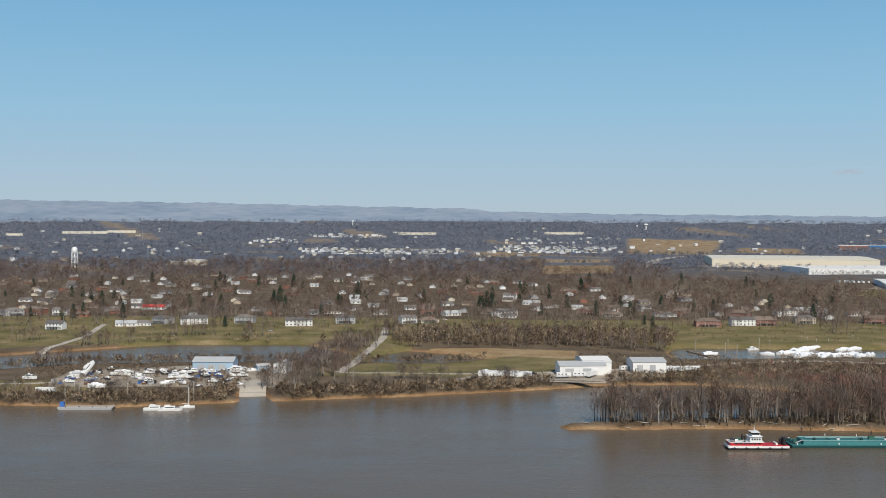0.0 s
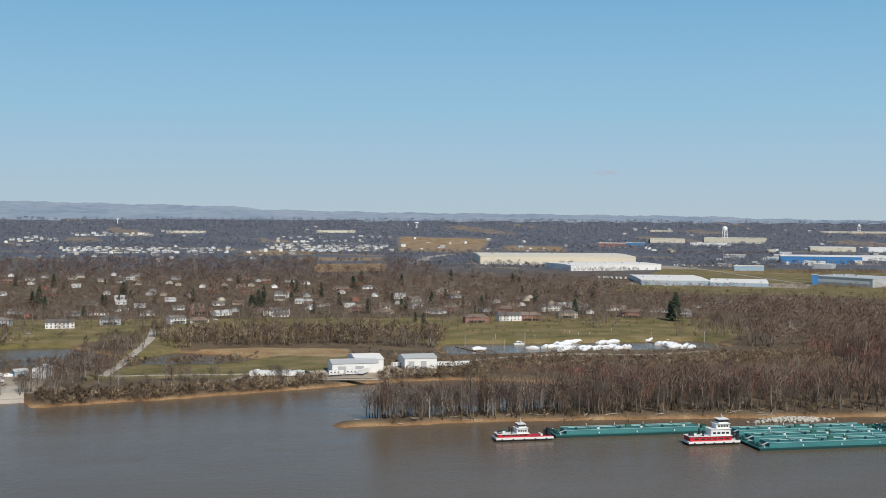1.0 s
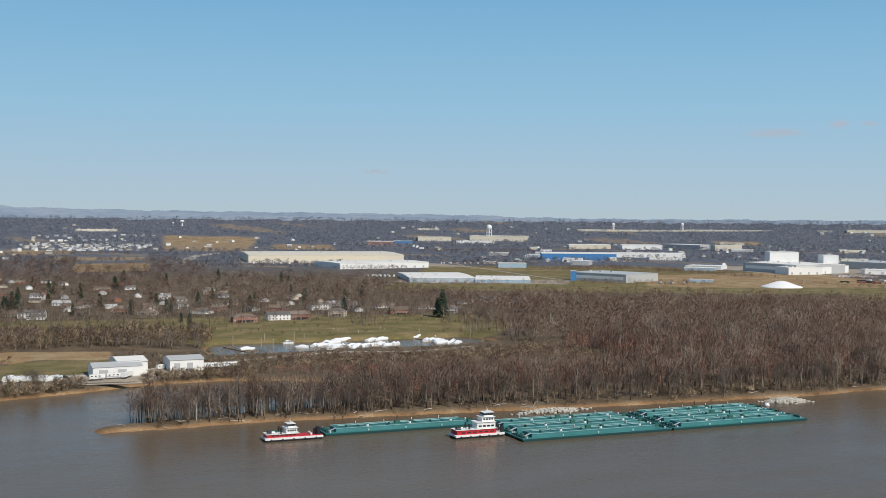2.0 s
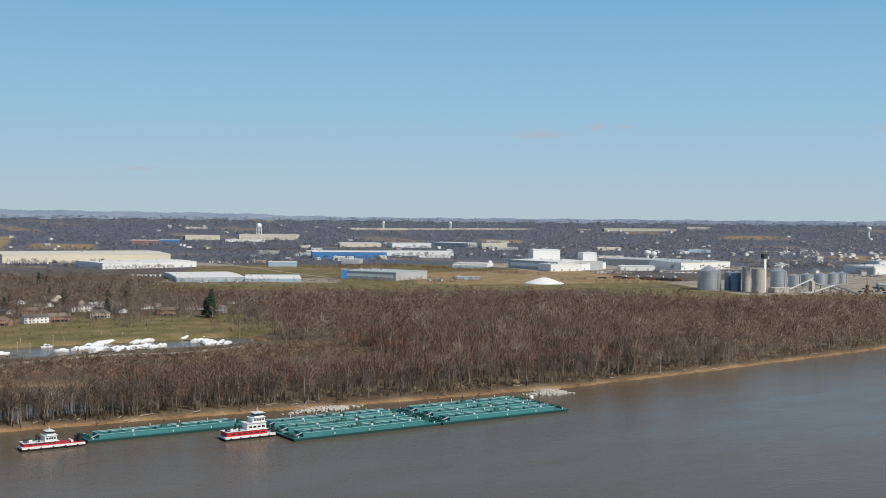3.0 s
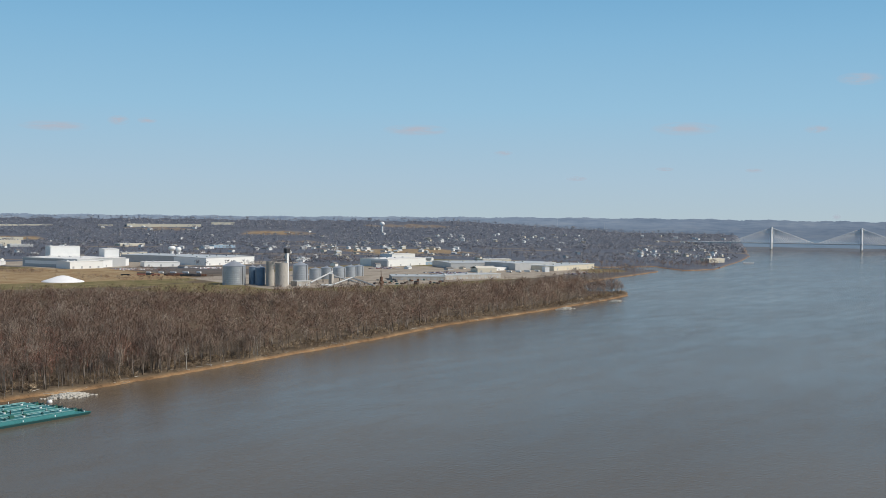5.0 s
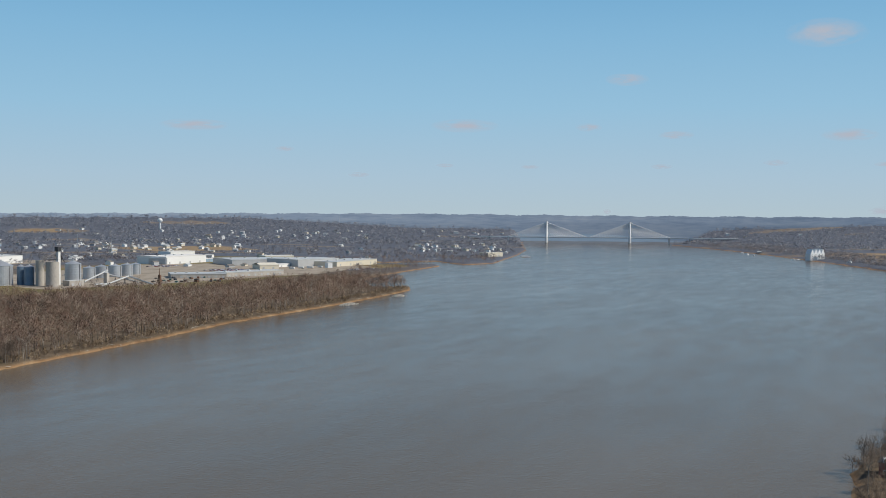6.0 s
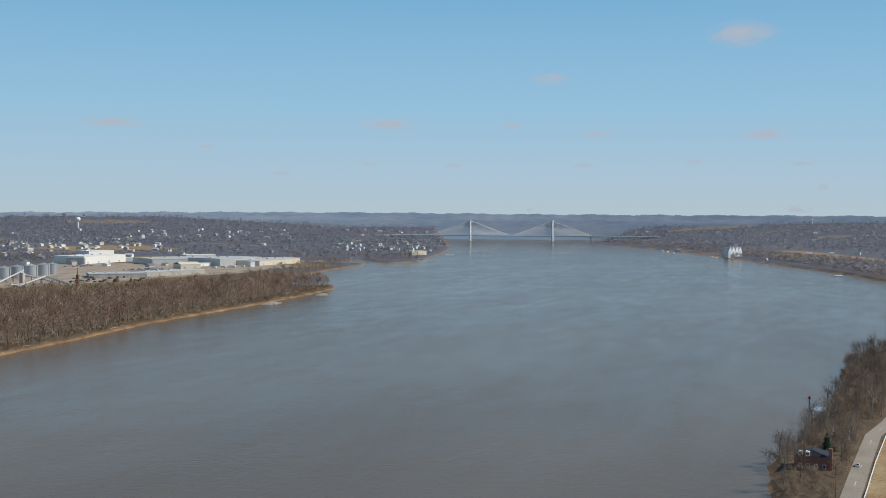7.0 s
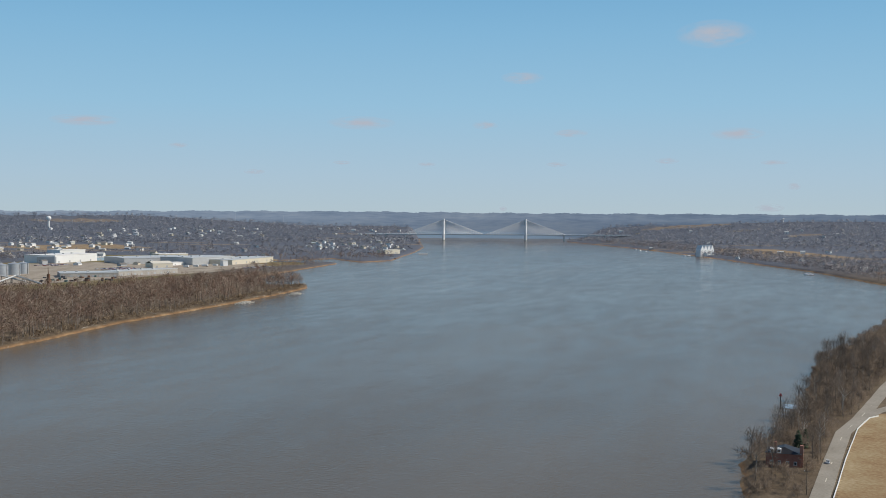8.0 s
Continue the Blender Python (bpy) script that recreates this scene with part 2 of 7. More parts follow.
def water_material():
    m = bpy.data.materials.new("muddy_river_water")
    m.use_nodes = True
    n, l = m.node_tree.nodes, m.node_tree.links
    b = n["Principled BSDF"]
    geo = n.new("ShaderNodeNewGeometry")
    mp = n.new("ShaderNodeMapping")
    mp.inputs["Scale"].default_value = (0.35, 1, 1)
    l.new(geo.outputs["Position"], mp.inputs["Vector"])

    def noise_tex(s, d, src):
        q = n.new("ShaderNodeTexNoise")
        q.inputs["Scale"].default_value, q.inputs["Detail"].default_value = s, d
        l.new(src, q.inputs["Vector"])
        return q.outputs[0]
    silt = n.new("ShaderNodeValToRGB")
    l.new(noise_tex(0.006, 4, mp.outputs[0]), silt.inputs[0])
    silt.color_ramp.elements[0].position, silt.color_ramp.elements[1].position = 0.35, 0.65
    silt.color_ramp.elements[0].color, silt.color_ramp.elements[1].color = (0.112, 0.085, 0.058, 1), (0.135, 0.105, 0.074, 1)
    l.new(silt.outputs[0], b.inputs["Base Color"])
    b.inputs["IOR"].default_value = 1.333
    b.inputs["Specular IOR Level"].default_value = 0.115
    # wind lanes: long patches where the chop is rougher
    lanes = n.new("ShaderNodeMapping")
    lanes.inputs["Scale"].default_value = (0.3, 1, 1)
    lanes.inputs["Rotation"].default_value = (0, 0, radians(-14))
    l.new(geo.outputs["Position"], lanes.inputs["Vector"])
    patch = n.new("ShaderNodeMix")
    patch.inputs[0].default_value = 0.5
    l.new(noise_tex(0.009, 5, lanes.outputs[0]), patch.inputs[2])
    l.new(noise_tex(0.05, 4, lanes.outputs[0]), patch.inputs[3])
    calm, chop = n.new("ShaderNodeMapRange"), n.new("ShaderNodeMapRange")
    for q, lo, hi in ((calm, 0.12, 0.20), (chop, 0.18, 0.46)):
        q.inputs[1].default_value, q.inputs[2].default_value = 0.35, 0.65
        q.inputs[3].default_value, q.inputs[4].default_value = lo, hi
        l.new(patch.outputs[0], q.inputs[0])
    l.new(calm.outputs[0], b.inputs["Roughness"])
    waves = n.new("ShaderNodeMix")
    waves.inputs[0].default_value = 0.4
    short = noise_tex(0.55, 6, geo.outputs["Position"])
    short.node.inputs["Distortion"].default_value = 0.8
    l.new(short, waves.inputs[2])
    l.new(noise_tex(0.12, 4, mp.outputs[0]), waves.inputs[3])
    bp = n.new("ShaderNodeBump")
    bp.inputs["Distance"].default_value = 0.9
    l.new(chop.outputs[0], bp.inputs["Strength"])
    l.new(waves.outputs[0], bp.inputs["Height"])
    l.new(bp.outputs[0], b.inputs["Normal"])
    return m


GROUND, WATER = ground_material(), water_material()


# ---- mesh tools ----
class Shape:
    """Gathers faces of one mesh."""

    def __init__(self):
        self.v, self.f = [], []

    def add(self, verts, faces, m=None):
        k = len(self.v)
        self.v += [tuple(m @ Vector(p)) for p in verts] if m else [tuple(p) for p in verts]
        self.f += [tuple(i + k for i in q) for q in faces]
        return self

    def box(self, x0, x1, y0, y1, z0, z1, m=None, taper=0.0):
        c = taper
        return self.add([(x0, y0, z0), (x1, y0, z0), (x1, y1, z0), (x0, y1, z0),
                         (x0 + c, y0 + c, z1), (x1 - c, y0 + c, z1), (x1 - c, y1 - c, z1), (x0 + c, y1 - c, z1)],
                        [(3, 2, 1, 0), (4, 5, 6, 7), (0, 1, 5, 4), (1, 2, 6, 5), (2, 3, 7, 6), (3, 0, 4, 7)], m)

    def tube(self, p, q, r0, r1=None, n=8, caps=True):
        p, q = Vector(p), Vector(q)
        r1 = r0 if r1 is None else r1
        t = (q - p).to_track_quat("Z", "Y").to_matrix()
        vs = []
        for c, r in ((p, r0), (q, r1)):
            vs += [c + t @ Vector((r * math.cos(2 * math.pi * i / n), r * math.sin(2 * math.pi * i / n), 0)) for i in range(n)]
        fs = [(i, (i + 1) % n, n + (i + 1) % n, n + i) for i in range(n)]
        if caps:
            fs += [tuple(range(n))[::-1], tuple(range(n, 2 * n))]
        return self.add(vs, fs)

    def lathe(self, x, y, prof, n=20):
        """prof: (radius, z) from bottom to top."""
        vs = [(x + r * math.cos(2 * math.pi * i / n), y + r * math.sin(2 * math.pi * i / n), z) for r, z in prof for i in range(n)]
        fs = [(k * n + i, k * n + (i + 1) % n, (k + 1) * n + (i + 1) % n, (k + 1) * n + i) for k in range(len(prof) - 1) for i in range(n)]
        fs += [tuple(range(n))[::-1], tuple((len(prof) - 1) * n + i for i in range(n))]
        return self.add(vs, fs)

    def gable(self, x0, x1, y0, y1, z0, h, over=0.5, thick=0.25):
        """A gable roof with its ridge along x."""
        x0, x1, y0, y1 = x0 - over, x1 + over, y0 - over, y1 + over
        ym = (y0 + y1) / 2
        vs = []
        for x in (x0, x1):
            vs += [(x, y0, z0), (x, ym, z0 + h), (x, y1, z0), (x, y1, z0 - thick), (x, ym, z0 + h - thick), (x, y0, z0 - thick)]
        fs = [(0, 6, 7, 1), (1, 7, 8, 2), (2, 8, 9, 3), (3, 9, 10, 4), (4, 10, 11, 5), (5, 11, 6, 0), (5, 4, 1, 0), (4, 3, 2, 1), (6, 7, 10, 11), (7, 8, 9, 10)]
        return self.add(vs, fs)

    def hip(self, x0, x1, y0, y1, z0, h, over=0.5, ridge=0.5):
        x0, x1, y0, y1 = x0 - over, x1 + over, y0 - over, y1 + over
        xm, ym, k = (x0 + x1) / 2, (y0 + y1) / 2, (x1 - x0) / 2 * ridge
        vs = [(x0, y0, z0), (x1, y0, z0), (x1, y1, z0), (x0, y1, z0), (xm - k, ym, z0 + h), (xm + k, ym, z0 + h)]
        return self.add(vs, [(0, 1, 5, 4), (1, 2, 5), (2, 3, 4, 5), (3, 0, 4), (3, 2, 1, 0)])

    def mesh(self, name, mat, smooth=False):
        me = bpy.data.meshes.new(name)
        me.from_pydata(self.v, [], self.f)
        me.materials.append(mat)
        if smooth:
            me.shade_smooth()
        me.update()
        return me


def part(name, shape, mat, parent, label="", smooth=False):
    me = shape if isinstance(shape, bpy.types.Mesh) else shape.mesh(name, mat, smooth)
    ob = new(name, me)
    ob.parent = parent
    return tagged(ob, label)


def thing(name, label, category, group="", m=None, kind=""):
    ob = new(name)
    ob.empty_display_size = 0.1
    if m:
        ob.matrix_world = m
    return tagged(ob, label, category, group, kind)


def soup(name, verts, faces, mat):
    """A mesh from arrays of vertices and triangles."""
    me = bpy.data.meshes.new(name)
    me.vertices.add(len(verts))
    me.vertices.foreach_set("co", np.asarray(verts, np.float32).ravel())
    faces = np.asarray(faces, np.int32)
    k = faces.shape[1]
    me.loops.add(faces.size)
    me.loops.foreach_set("vertex_index", faces.ravel())
    me.polygons.add(len(faces))
    me.polygons.foreach_set("loop_start", np.arange(0, faces.size, k, dtype=np.int32))
    me.materials.append(mat)
    me.update(calc_edges=True)
    return me


def polar(az, r):
    """Plan place at a bearing, clockwise from the first view, and a distance."""
    return r * math.sin(radians(az)), r * math.cos(radians(az))


rng = np.random.default_rng(7)

# ---- the plan ----
# Water: outlines in metres, x along the island's shore, y across the river.
RIVER = [(-900, 742), (-420, 716), (-268, 704), (-198, 697), (-127, 717), (-131, 752), (-116, 752), (-106, 721), (-30, 740), (67, 773), (111, 793),
         (170, 798), (225, 775), (250, 725), (235, 672), (190, 664), (130, 655), (84, 647), (64, 636), (67, 628), (157, 632), (277, 622), (384, 611), (507, 604), (624, 613), (719, 623),
         (863, 638), (1024, 664), (1291, 676), (1450, 690), (1582, 708), (1640, 735), (1600, 775), (1800, 900), (2130, 948), (2336, 972), (2360, 1010),
         (2250, 1150), (2330, 1200), (2560, 1080), (2480, 1010), (2420, 950), (2516, 917), (2700, 960), (3056, 1042), (3500, 1165), (4352, 1475), (4900, 1700),
         (4980, 800), (4405, 890), (3654, 506), (3053, 250), (2391, -9), (1991, -119), (1650, -125), (1293, -78), (917, -5), (727, 2), (552, 29), (484, 24),
         (300, 45), (100, 62), (-300, 70), (-900, 90)]
POND = [(-420, 840), (-324, 852), (-285, 884), (-107, 905), (-70, 960), (-123, 1040), (-243, 1036), (-324, 978), (-380, 940), (-460, 900)]
POOL = [(-56, 898), (0, 893), (42, 925), (12, 968), (-30, 992), (-58, 950)]
MARINA = [(185, 925), (300, 930), (410, 934), (455, 960), (445, 1010), (330, 1012), (205, 1020), (190, 980)]
WATERS = [RIVER, POND, POOL, MARINA]


def inside(px, py, poly):
    r = np.zeros(px.shape, bool)
    for (x0, y0), (x1, y1) in zip(poly, poly[1:] + poly[:1]):
        if y0 != y1:
            r ^= ((y0 > py) != (y1 > py)) & (px < (x1 - x0) * (py - y0) / (y1 - y0) + x0)
    return r


def off_edge(px, py, poly):
    d = np.full(px.shape, 1e9)
    for (x0, y0), (x1, y1) in zip(poly, poly[1:] + poly[:1]):
        dx, dy = x1 - x0, y1 - y0
        t = np.clip(((px - x0) * dx + (py - y0) * dy) / (dx * dx + dy * dy), 0, 1)
        d = np.minimum(d, np.hypot(px - x0 - t * dx, py - y0 - t * dy))
    return d


def wobble(px, py, s, seed=0.0):
    """Smooth noise of about -1 to 1."""
    return (np.sin(px / s + 1.7 * np.sin(py / s * 0.8 + seed)) + np.sin(py / s * 1.3 + 2.1 * np.sin(px / s * 0.6 + seed * 2)) + np.sin((px + py) / s * 2.3 + seed)) / 3


def shore(px, py):
    """Distance to the water's edge, negative in the water."""
    d = np.full(px.shape, 1e9)
    for w in WATERS:
        e = off_edge(px, py, w)
        d = np.minimum(d, np.where(inside(px, py, w), -e, e))
    return d + 1.6 * wobble(px, py, 7.0, 1.0) + 1.2 * wobble(px, py, 2.7, 3.0)


def rise(px, py):
    """The far country climbs towards the hills."""
    r = np.hypot(px, py)
    a = np.degrees(np.arctan2(px, py))
    start = 4150 + 420 * np.clip(1 - np.abs(a - 75) / 9, 0, 0.5) * 2
    t = np.clip((r - start) / (4950 - start), 0, 1)
    return np.interp(a, [58, 66, 80, 90, 130], [86, 46, 46, 76, 84]) * t ** 1.25


def height(px, py, d=None):
    d = shore(px, py) if d is None else d
    bank = np.clip(d / 5.5, -1, 1)
    spit = np.where((py > 560) & (py < 720) & (px > 60) & (px < 1700), 0.75, 1.0)
    land = 3.4 * spit * np.sign(bank) * np.abs(bank) ** 0.8
    inland = np.clip((d - 20) / 120, 0, 1) * 2.0
    land = np.where(d > 0, land + inland + 0.25 * wobble(px, py, 11.0, 2.0) * np.clip(d / 10, 0, 1) + rise(px, py), np.maximum(land, -3.0))
    return land


EDGES = [(np.array(w), np.roll(np.array(w), -1, 0)) for w in WATERS]


def shore_at(x, y):
    """The same distance for one place."""
    best = 1e9
    for p, q in EDGES:
        v = q - p
        t = np.clip(((x - p[:, 0]) * v[:, 0] + (y - p[:, 1]) * v[:, 1]) / (v * v).sum(1), 0, 1)
        e = np.hypot(x - p[:, 0] - t * v[:, 0], y - p[:, 1] - t * v[:, 1]).min()
        if e < best:
            dy = np.where(v[:, 1] == 0, 1, v[:, 1])
            hits = ((p[:, 1] > y) != (q[:, 1] > y)) & (x < v[:, 0] * (y - p[:, 1]) / dy + p[:, 0])
            best = min(best, -e if hits.sum() % 2 else e)
    px, py = np.array([float(x)]), np.array([float(y)])
    return float(best + 1.6 * wobble(px, py, 7.0, 1.0)[0] + 1.2 * wobble(px, py, 2.7, 3.0)[0])


def ground_z(x, y):
    return float(height(np.array([float(x)]), np.array([float(y)]), np.array([shore_at(x, y)]))[0])


# ---- ground, water, hills ----
GRASSLAND = [
    [(-560, 850), (-440, 850), (-400, 960), (-330, 1000), (-240, 1025), (-120, 1025), (-60, 1110), (-90, 1250), (-560, 1265)],
    [(-110, 1050), (-40, 1080), (140, 1100), (150, 1230), (-100, 1255)],
    [(140, 1090), (190, 990), (200, 1005), (330, 1000), (460, 985), (520, 1060), (520, 1180), (330, 1235), (150, 1230)],
    [(-90, 810), (60, 806), (90, 838), (110, 900), (60, 925), (-60, 880), (-75, 850)],
    [(-75, 895), (-40, 890), (-20, 1060), (-60, 1075)],
    [(-300, 735), (-225, 740), (-225, 775), (-310, 780)],
    [(572.5, 1616.6), (881.7, 1444.1), (1217.0, 1315.4), (1407.8, 1390.9), (1490.8, 1735.7), (1412.6, 2170.9), (935.6, 2320.5)],
    [(1227.2, 1202.2), (1344.8, 969.8), (1977.8, 1034.4), (2224.9, 999.2), (2505.9, 1237.9), (2423.6, 1610.6), (1713.2, 1508.9)],
    [(1180, 1080), (1480, 1080), (1560, 1230), (1300, 1330), (1120, 1260)],
]
STUBBLE = [
    [(300, 2), (476, -11), (600, -21.5), (690, -33), (700, -60), (740, -140), (300, -140)],
    [(-70, 920), (60, 930), (105, 905), (110, 960), (40, 985), (-20, 985)],
    [(529.8, 3403.0), (761.7, 3294.1), (1039.7, 4307.3), (688.8, 4425.7)],
    [(33.8, 3097.8), (194.9, 3089.9), (276.4, 3173.0), (306.2, 3514.7), (123.2, 3573.9)],
    [(188.9, 2217.0), (330.4, 2249.9), (383.9, 2615.0), (228.6, 2594.9)],
    [(186.9, 2754.7), (397.7, 2709.0), (439.9, 2996.9), (204.1, 3008.1)],
    [(1000, 1560), (1170, 1480), (1420, 1420), (1500, 1650), (1560, 1900), (1150, 1850), (1080, 1720)],
    [(3257.4, 3066.9), (3410.3, 2875.8), (3520.7, 2983.8), (3388.1, 3135.0)],
    [(2481.9, 3494.2), (2626.5, 3359.1), (2708.9, 3464.7), (2557.7, 3601.1)],
    [(863.4, 3501.1), (1064.3, 3386.7), (1230.0, 3981.3), (1023.5, 4066.2)],
    [(2600, 1900), (2900, 1750), (3200, 2100), (2800, 2300)],
    [(3000, -150), (3700, 100), (3600, 300), (3100, 120)],
]
YARD = [
    [(-260, 755), (-130, 757), (-110, 760), (-110, 850), (-190, 865), (-265, 830)],
    [(0, 785), (112, 796), (160, 815), (165, 850), (110, 850), (20, 812)],
    [(1280, 1130), (1500, 1060), (1850, 1010), (2150, 1050), (2200, 1300), (1950, 1500), (1400, 1420)],
    [(560, 2560), (1000, 2250), (1000, 2420), (640, 2780)],
    [(650, 1780), (900, 1650), (960, 1750), (720, 1900)],
    [(1450, 1830), (1760, 1720), (2060, 1700), (1900, 2150), (1500, 2150)],
]


def far_open(px, py):
    """Fields and clearings among the far woods."""
    return (wobble(px, py * 0.7, 120.0, 9.0) > 0.52) & (np.hypot(px, py) > 2300)


def weight(px, py, polys, soft):
    w = np.zeros(px.shape)
    for poly in polys:
        e = off_edge(px, py, poly)
        w = np.maximum(w, np.clip(0.5 + np.where(inside(px, py, poly), e, -e) / soft, 0, 1))
    return w


def steps(*stops):
    """Grid lines: (from, to, spacing) runs."""
    return np.unique(np.concatenate([np.arange(a, b, s) for a, b, s in stops] + [[stops[-1][1]]]))


gx = steps((-4950, -1500, 120), (-1500, -480, 30), (-480, -300, 10), (-300, 650, 5), (650, 1700, 8), (1700, 2700, 16), (2700, 4950, 32))
gy = steps((-3000, -300, 150), (-300, -160, 20), (-160, 100, 5), (100, 580, 30), (580, 840, 3.5), (840, 1100, 6), (1100, 1300, 14), (1300, 2700, 30), (2700, 4950, 60))
PX, PY = np.meshgrid(gx, gy)
D = shore(PX, PY)
PZ = height(PX, PY, D)
R = np.hypot(PX, PY)
nx, ny = len(gx), len(gy)
idx = np.arange(nx * ny).reshape(ny, nx)
quads = np.stack([idx[:-1, :-1], idx[:-1, 1:], idx[1:, 1:], idx[1:, :-1]], -1).reshape(-1, 4)
quads = quads[(R.ravel()[quads] < 4960).all(1)]
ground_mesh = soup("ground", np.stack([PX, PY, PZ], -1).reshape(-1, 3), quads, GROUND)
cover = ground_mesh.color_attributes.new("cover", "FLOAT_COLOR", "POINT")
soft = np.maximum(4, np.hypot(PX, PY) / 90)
# alpha brings in the painted haze from 2000 m; far stubble is weakened too
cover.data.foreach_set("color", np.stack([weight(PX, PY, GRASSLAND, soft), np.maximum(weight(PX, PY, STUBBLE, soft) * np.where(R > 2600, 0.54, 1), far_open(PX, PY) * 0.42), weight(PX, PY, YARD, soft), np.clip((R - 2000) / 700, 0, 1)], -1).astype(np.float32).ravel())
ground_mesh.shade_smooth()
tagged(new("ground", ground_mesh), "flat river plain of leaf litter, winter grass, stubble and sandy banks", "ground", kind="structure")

water = Shape()
rings = [0, 400, 800, 1600, 3200, 4600, 4960]
az = [radians(-180 + 5 * i) for i in range(72)]
water.v = [(0, 0, 0)] + [(r * math.sin(a), r * math.cos(a), 0.0) for r in rings[1:] for a in az]
water.f = [(0, 1 + (i + 1) % 72, 1 + i) for i in range(72)]
water.f += [(1 + 72 * k + i, 1 + 72 * k + (i + 1) % 72, 73 + 72 * k + (i + 1) % 72, 73 + 72 * k + i) for k in range(5) for i in range(72)]
tagged(new("water", water.mesh("water", WATER)), "wide muddy brown river with a light chop", "river", kind="structure")


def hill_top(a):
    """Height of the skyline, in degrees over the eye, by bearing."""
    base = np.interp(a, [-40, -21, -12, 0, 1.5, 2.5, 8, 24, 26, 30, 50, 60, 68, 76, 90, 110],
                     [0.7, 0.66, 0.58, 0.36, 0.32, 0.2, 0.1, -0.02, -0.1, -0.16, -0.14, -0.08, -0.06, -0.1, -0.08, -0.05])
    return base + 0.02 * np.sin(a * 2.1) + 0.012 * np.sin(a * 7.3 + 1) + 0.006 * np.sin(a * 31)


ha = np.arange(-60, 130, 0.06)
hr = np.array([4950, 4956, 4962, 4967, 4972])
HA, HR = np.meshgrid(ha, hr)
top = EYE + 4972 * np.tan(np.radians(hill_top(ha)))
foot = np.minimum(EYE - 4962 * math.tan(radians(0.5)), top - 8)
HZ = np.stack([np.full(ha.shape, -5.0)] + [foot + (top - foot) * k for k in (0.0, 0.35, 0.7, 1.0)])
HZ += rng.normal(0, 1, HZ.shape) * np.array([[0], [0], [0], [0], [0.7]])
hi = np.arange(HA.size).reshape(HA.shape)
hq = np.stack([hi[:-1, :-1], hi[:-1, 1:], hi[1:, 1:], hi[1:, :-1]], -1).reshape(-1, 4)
# backdrop ring, self-lit, with distance haze in its colour
hills = soup("backdrop_hills", np.stack([HR * np.sin(np.radians(HA)), HR * np.cos(np.radians(HA)), HZ], -1).reshape(-1, 3), hq, HILL_HAZE_GLOW)
tagged(new("backdrop_hills", hills), "low wooded hills on the horizon glowing in painted blue haze", "hills", kind="structure")


# upright glowing sheet added for the sky-bright water past the bridge
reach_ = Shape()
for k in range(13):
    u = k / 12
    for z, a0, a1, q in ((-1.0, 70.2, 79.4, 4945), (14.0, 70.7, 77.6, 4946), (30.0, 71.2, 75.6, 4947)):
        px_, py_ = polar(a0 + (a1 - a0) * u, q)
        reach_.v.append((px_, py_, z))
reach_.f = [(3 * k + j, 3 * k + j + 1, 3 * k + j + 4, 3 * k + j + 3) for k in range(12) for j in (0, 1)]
tagged(new("backdrop_river", reach_.mesh("backdrop_river", FAR_RIVER_GLOW)), "glowing pale blue backdrop of the river beyond the bridge", "river", kind="structure")


# ---- trees ----
def sliver(a, b, w, side):
    """A thin triangle from a (wide) to b (tip)."""
    return [a - side * w / 2, a + side * w / 2, b]


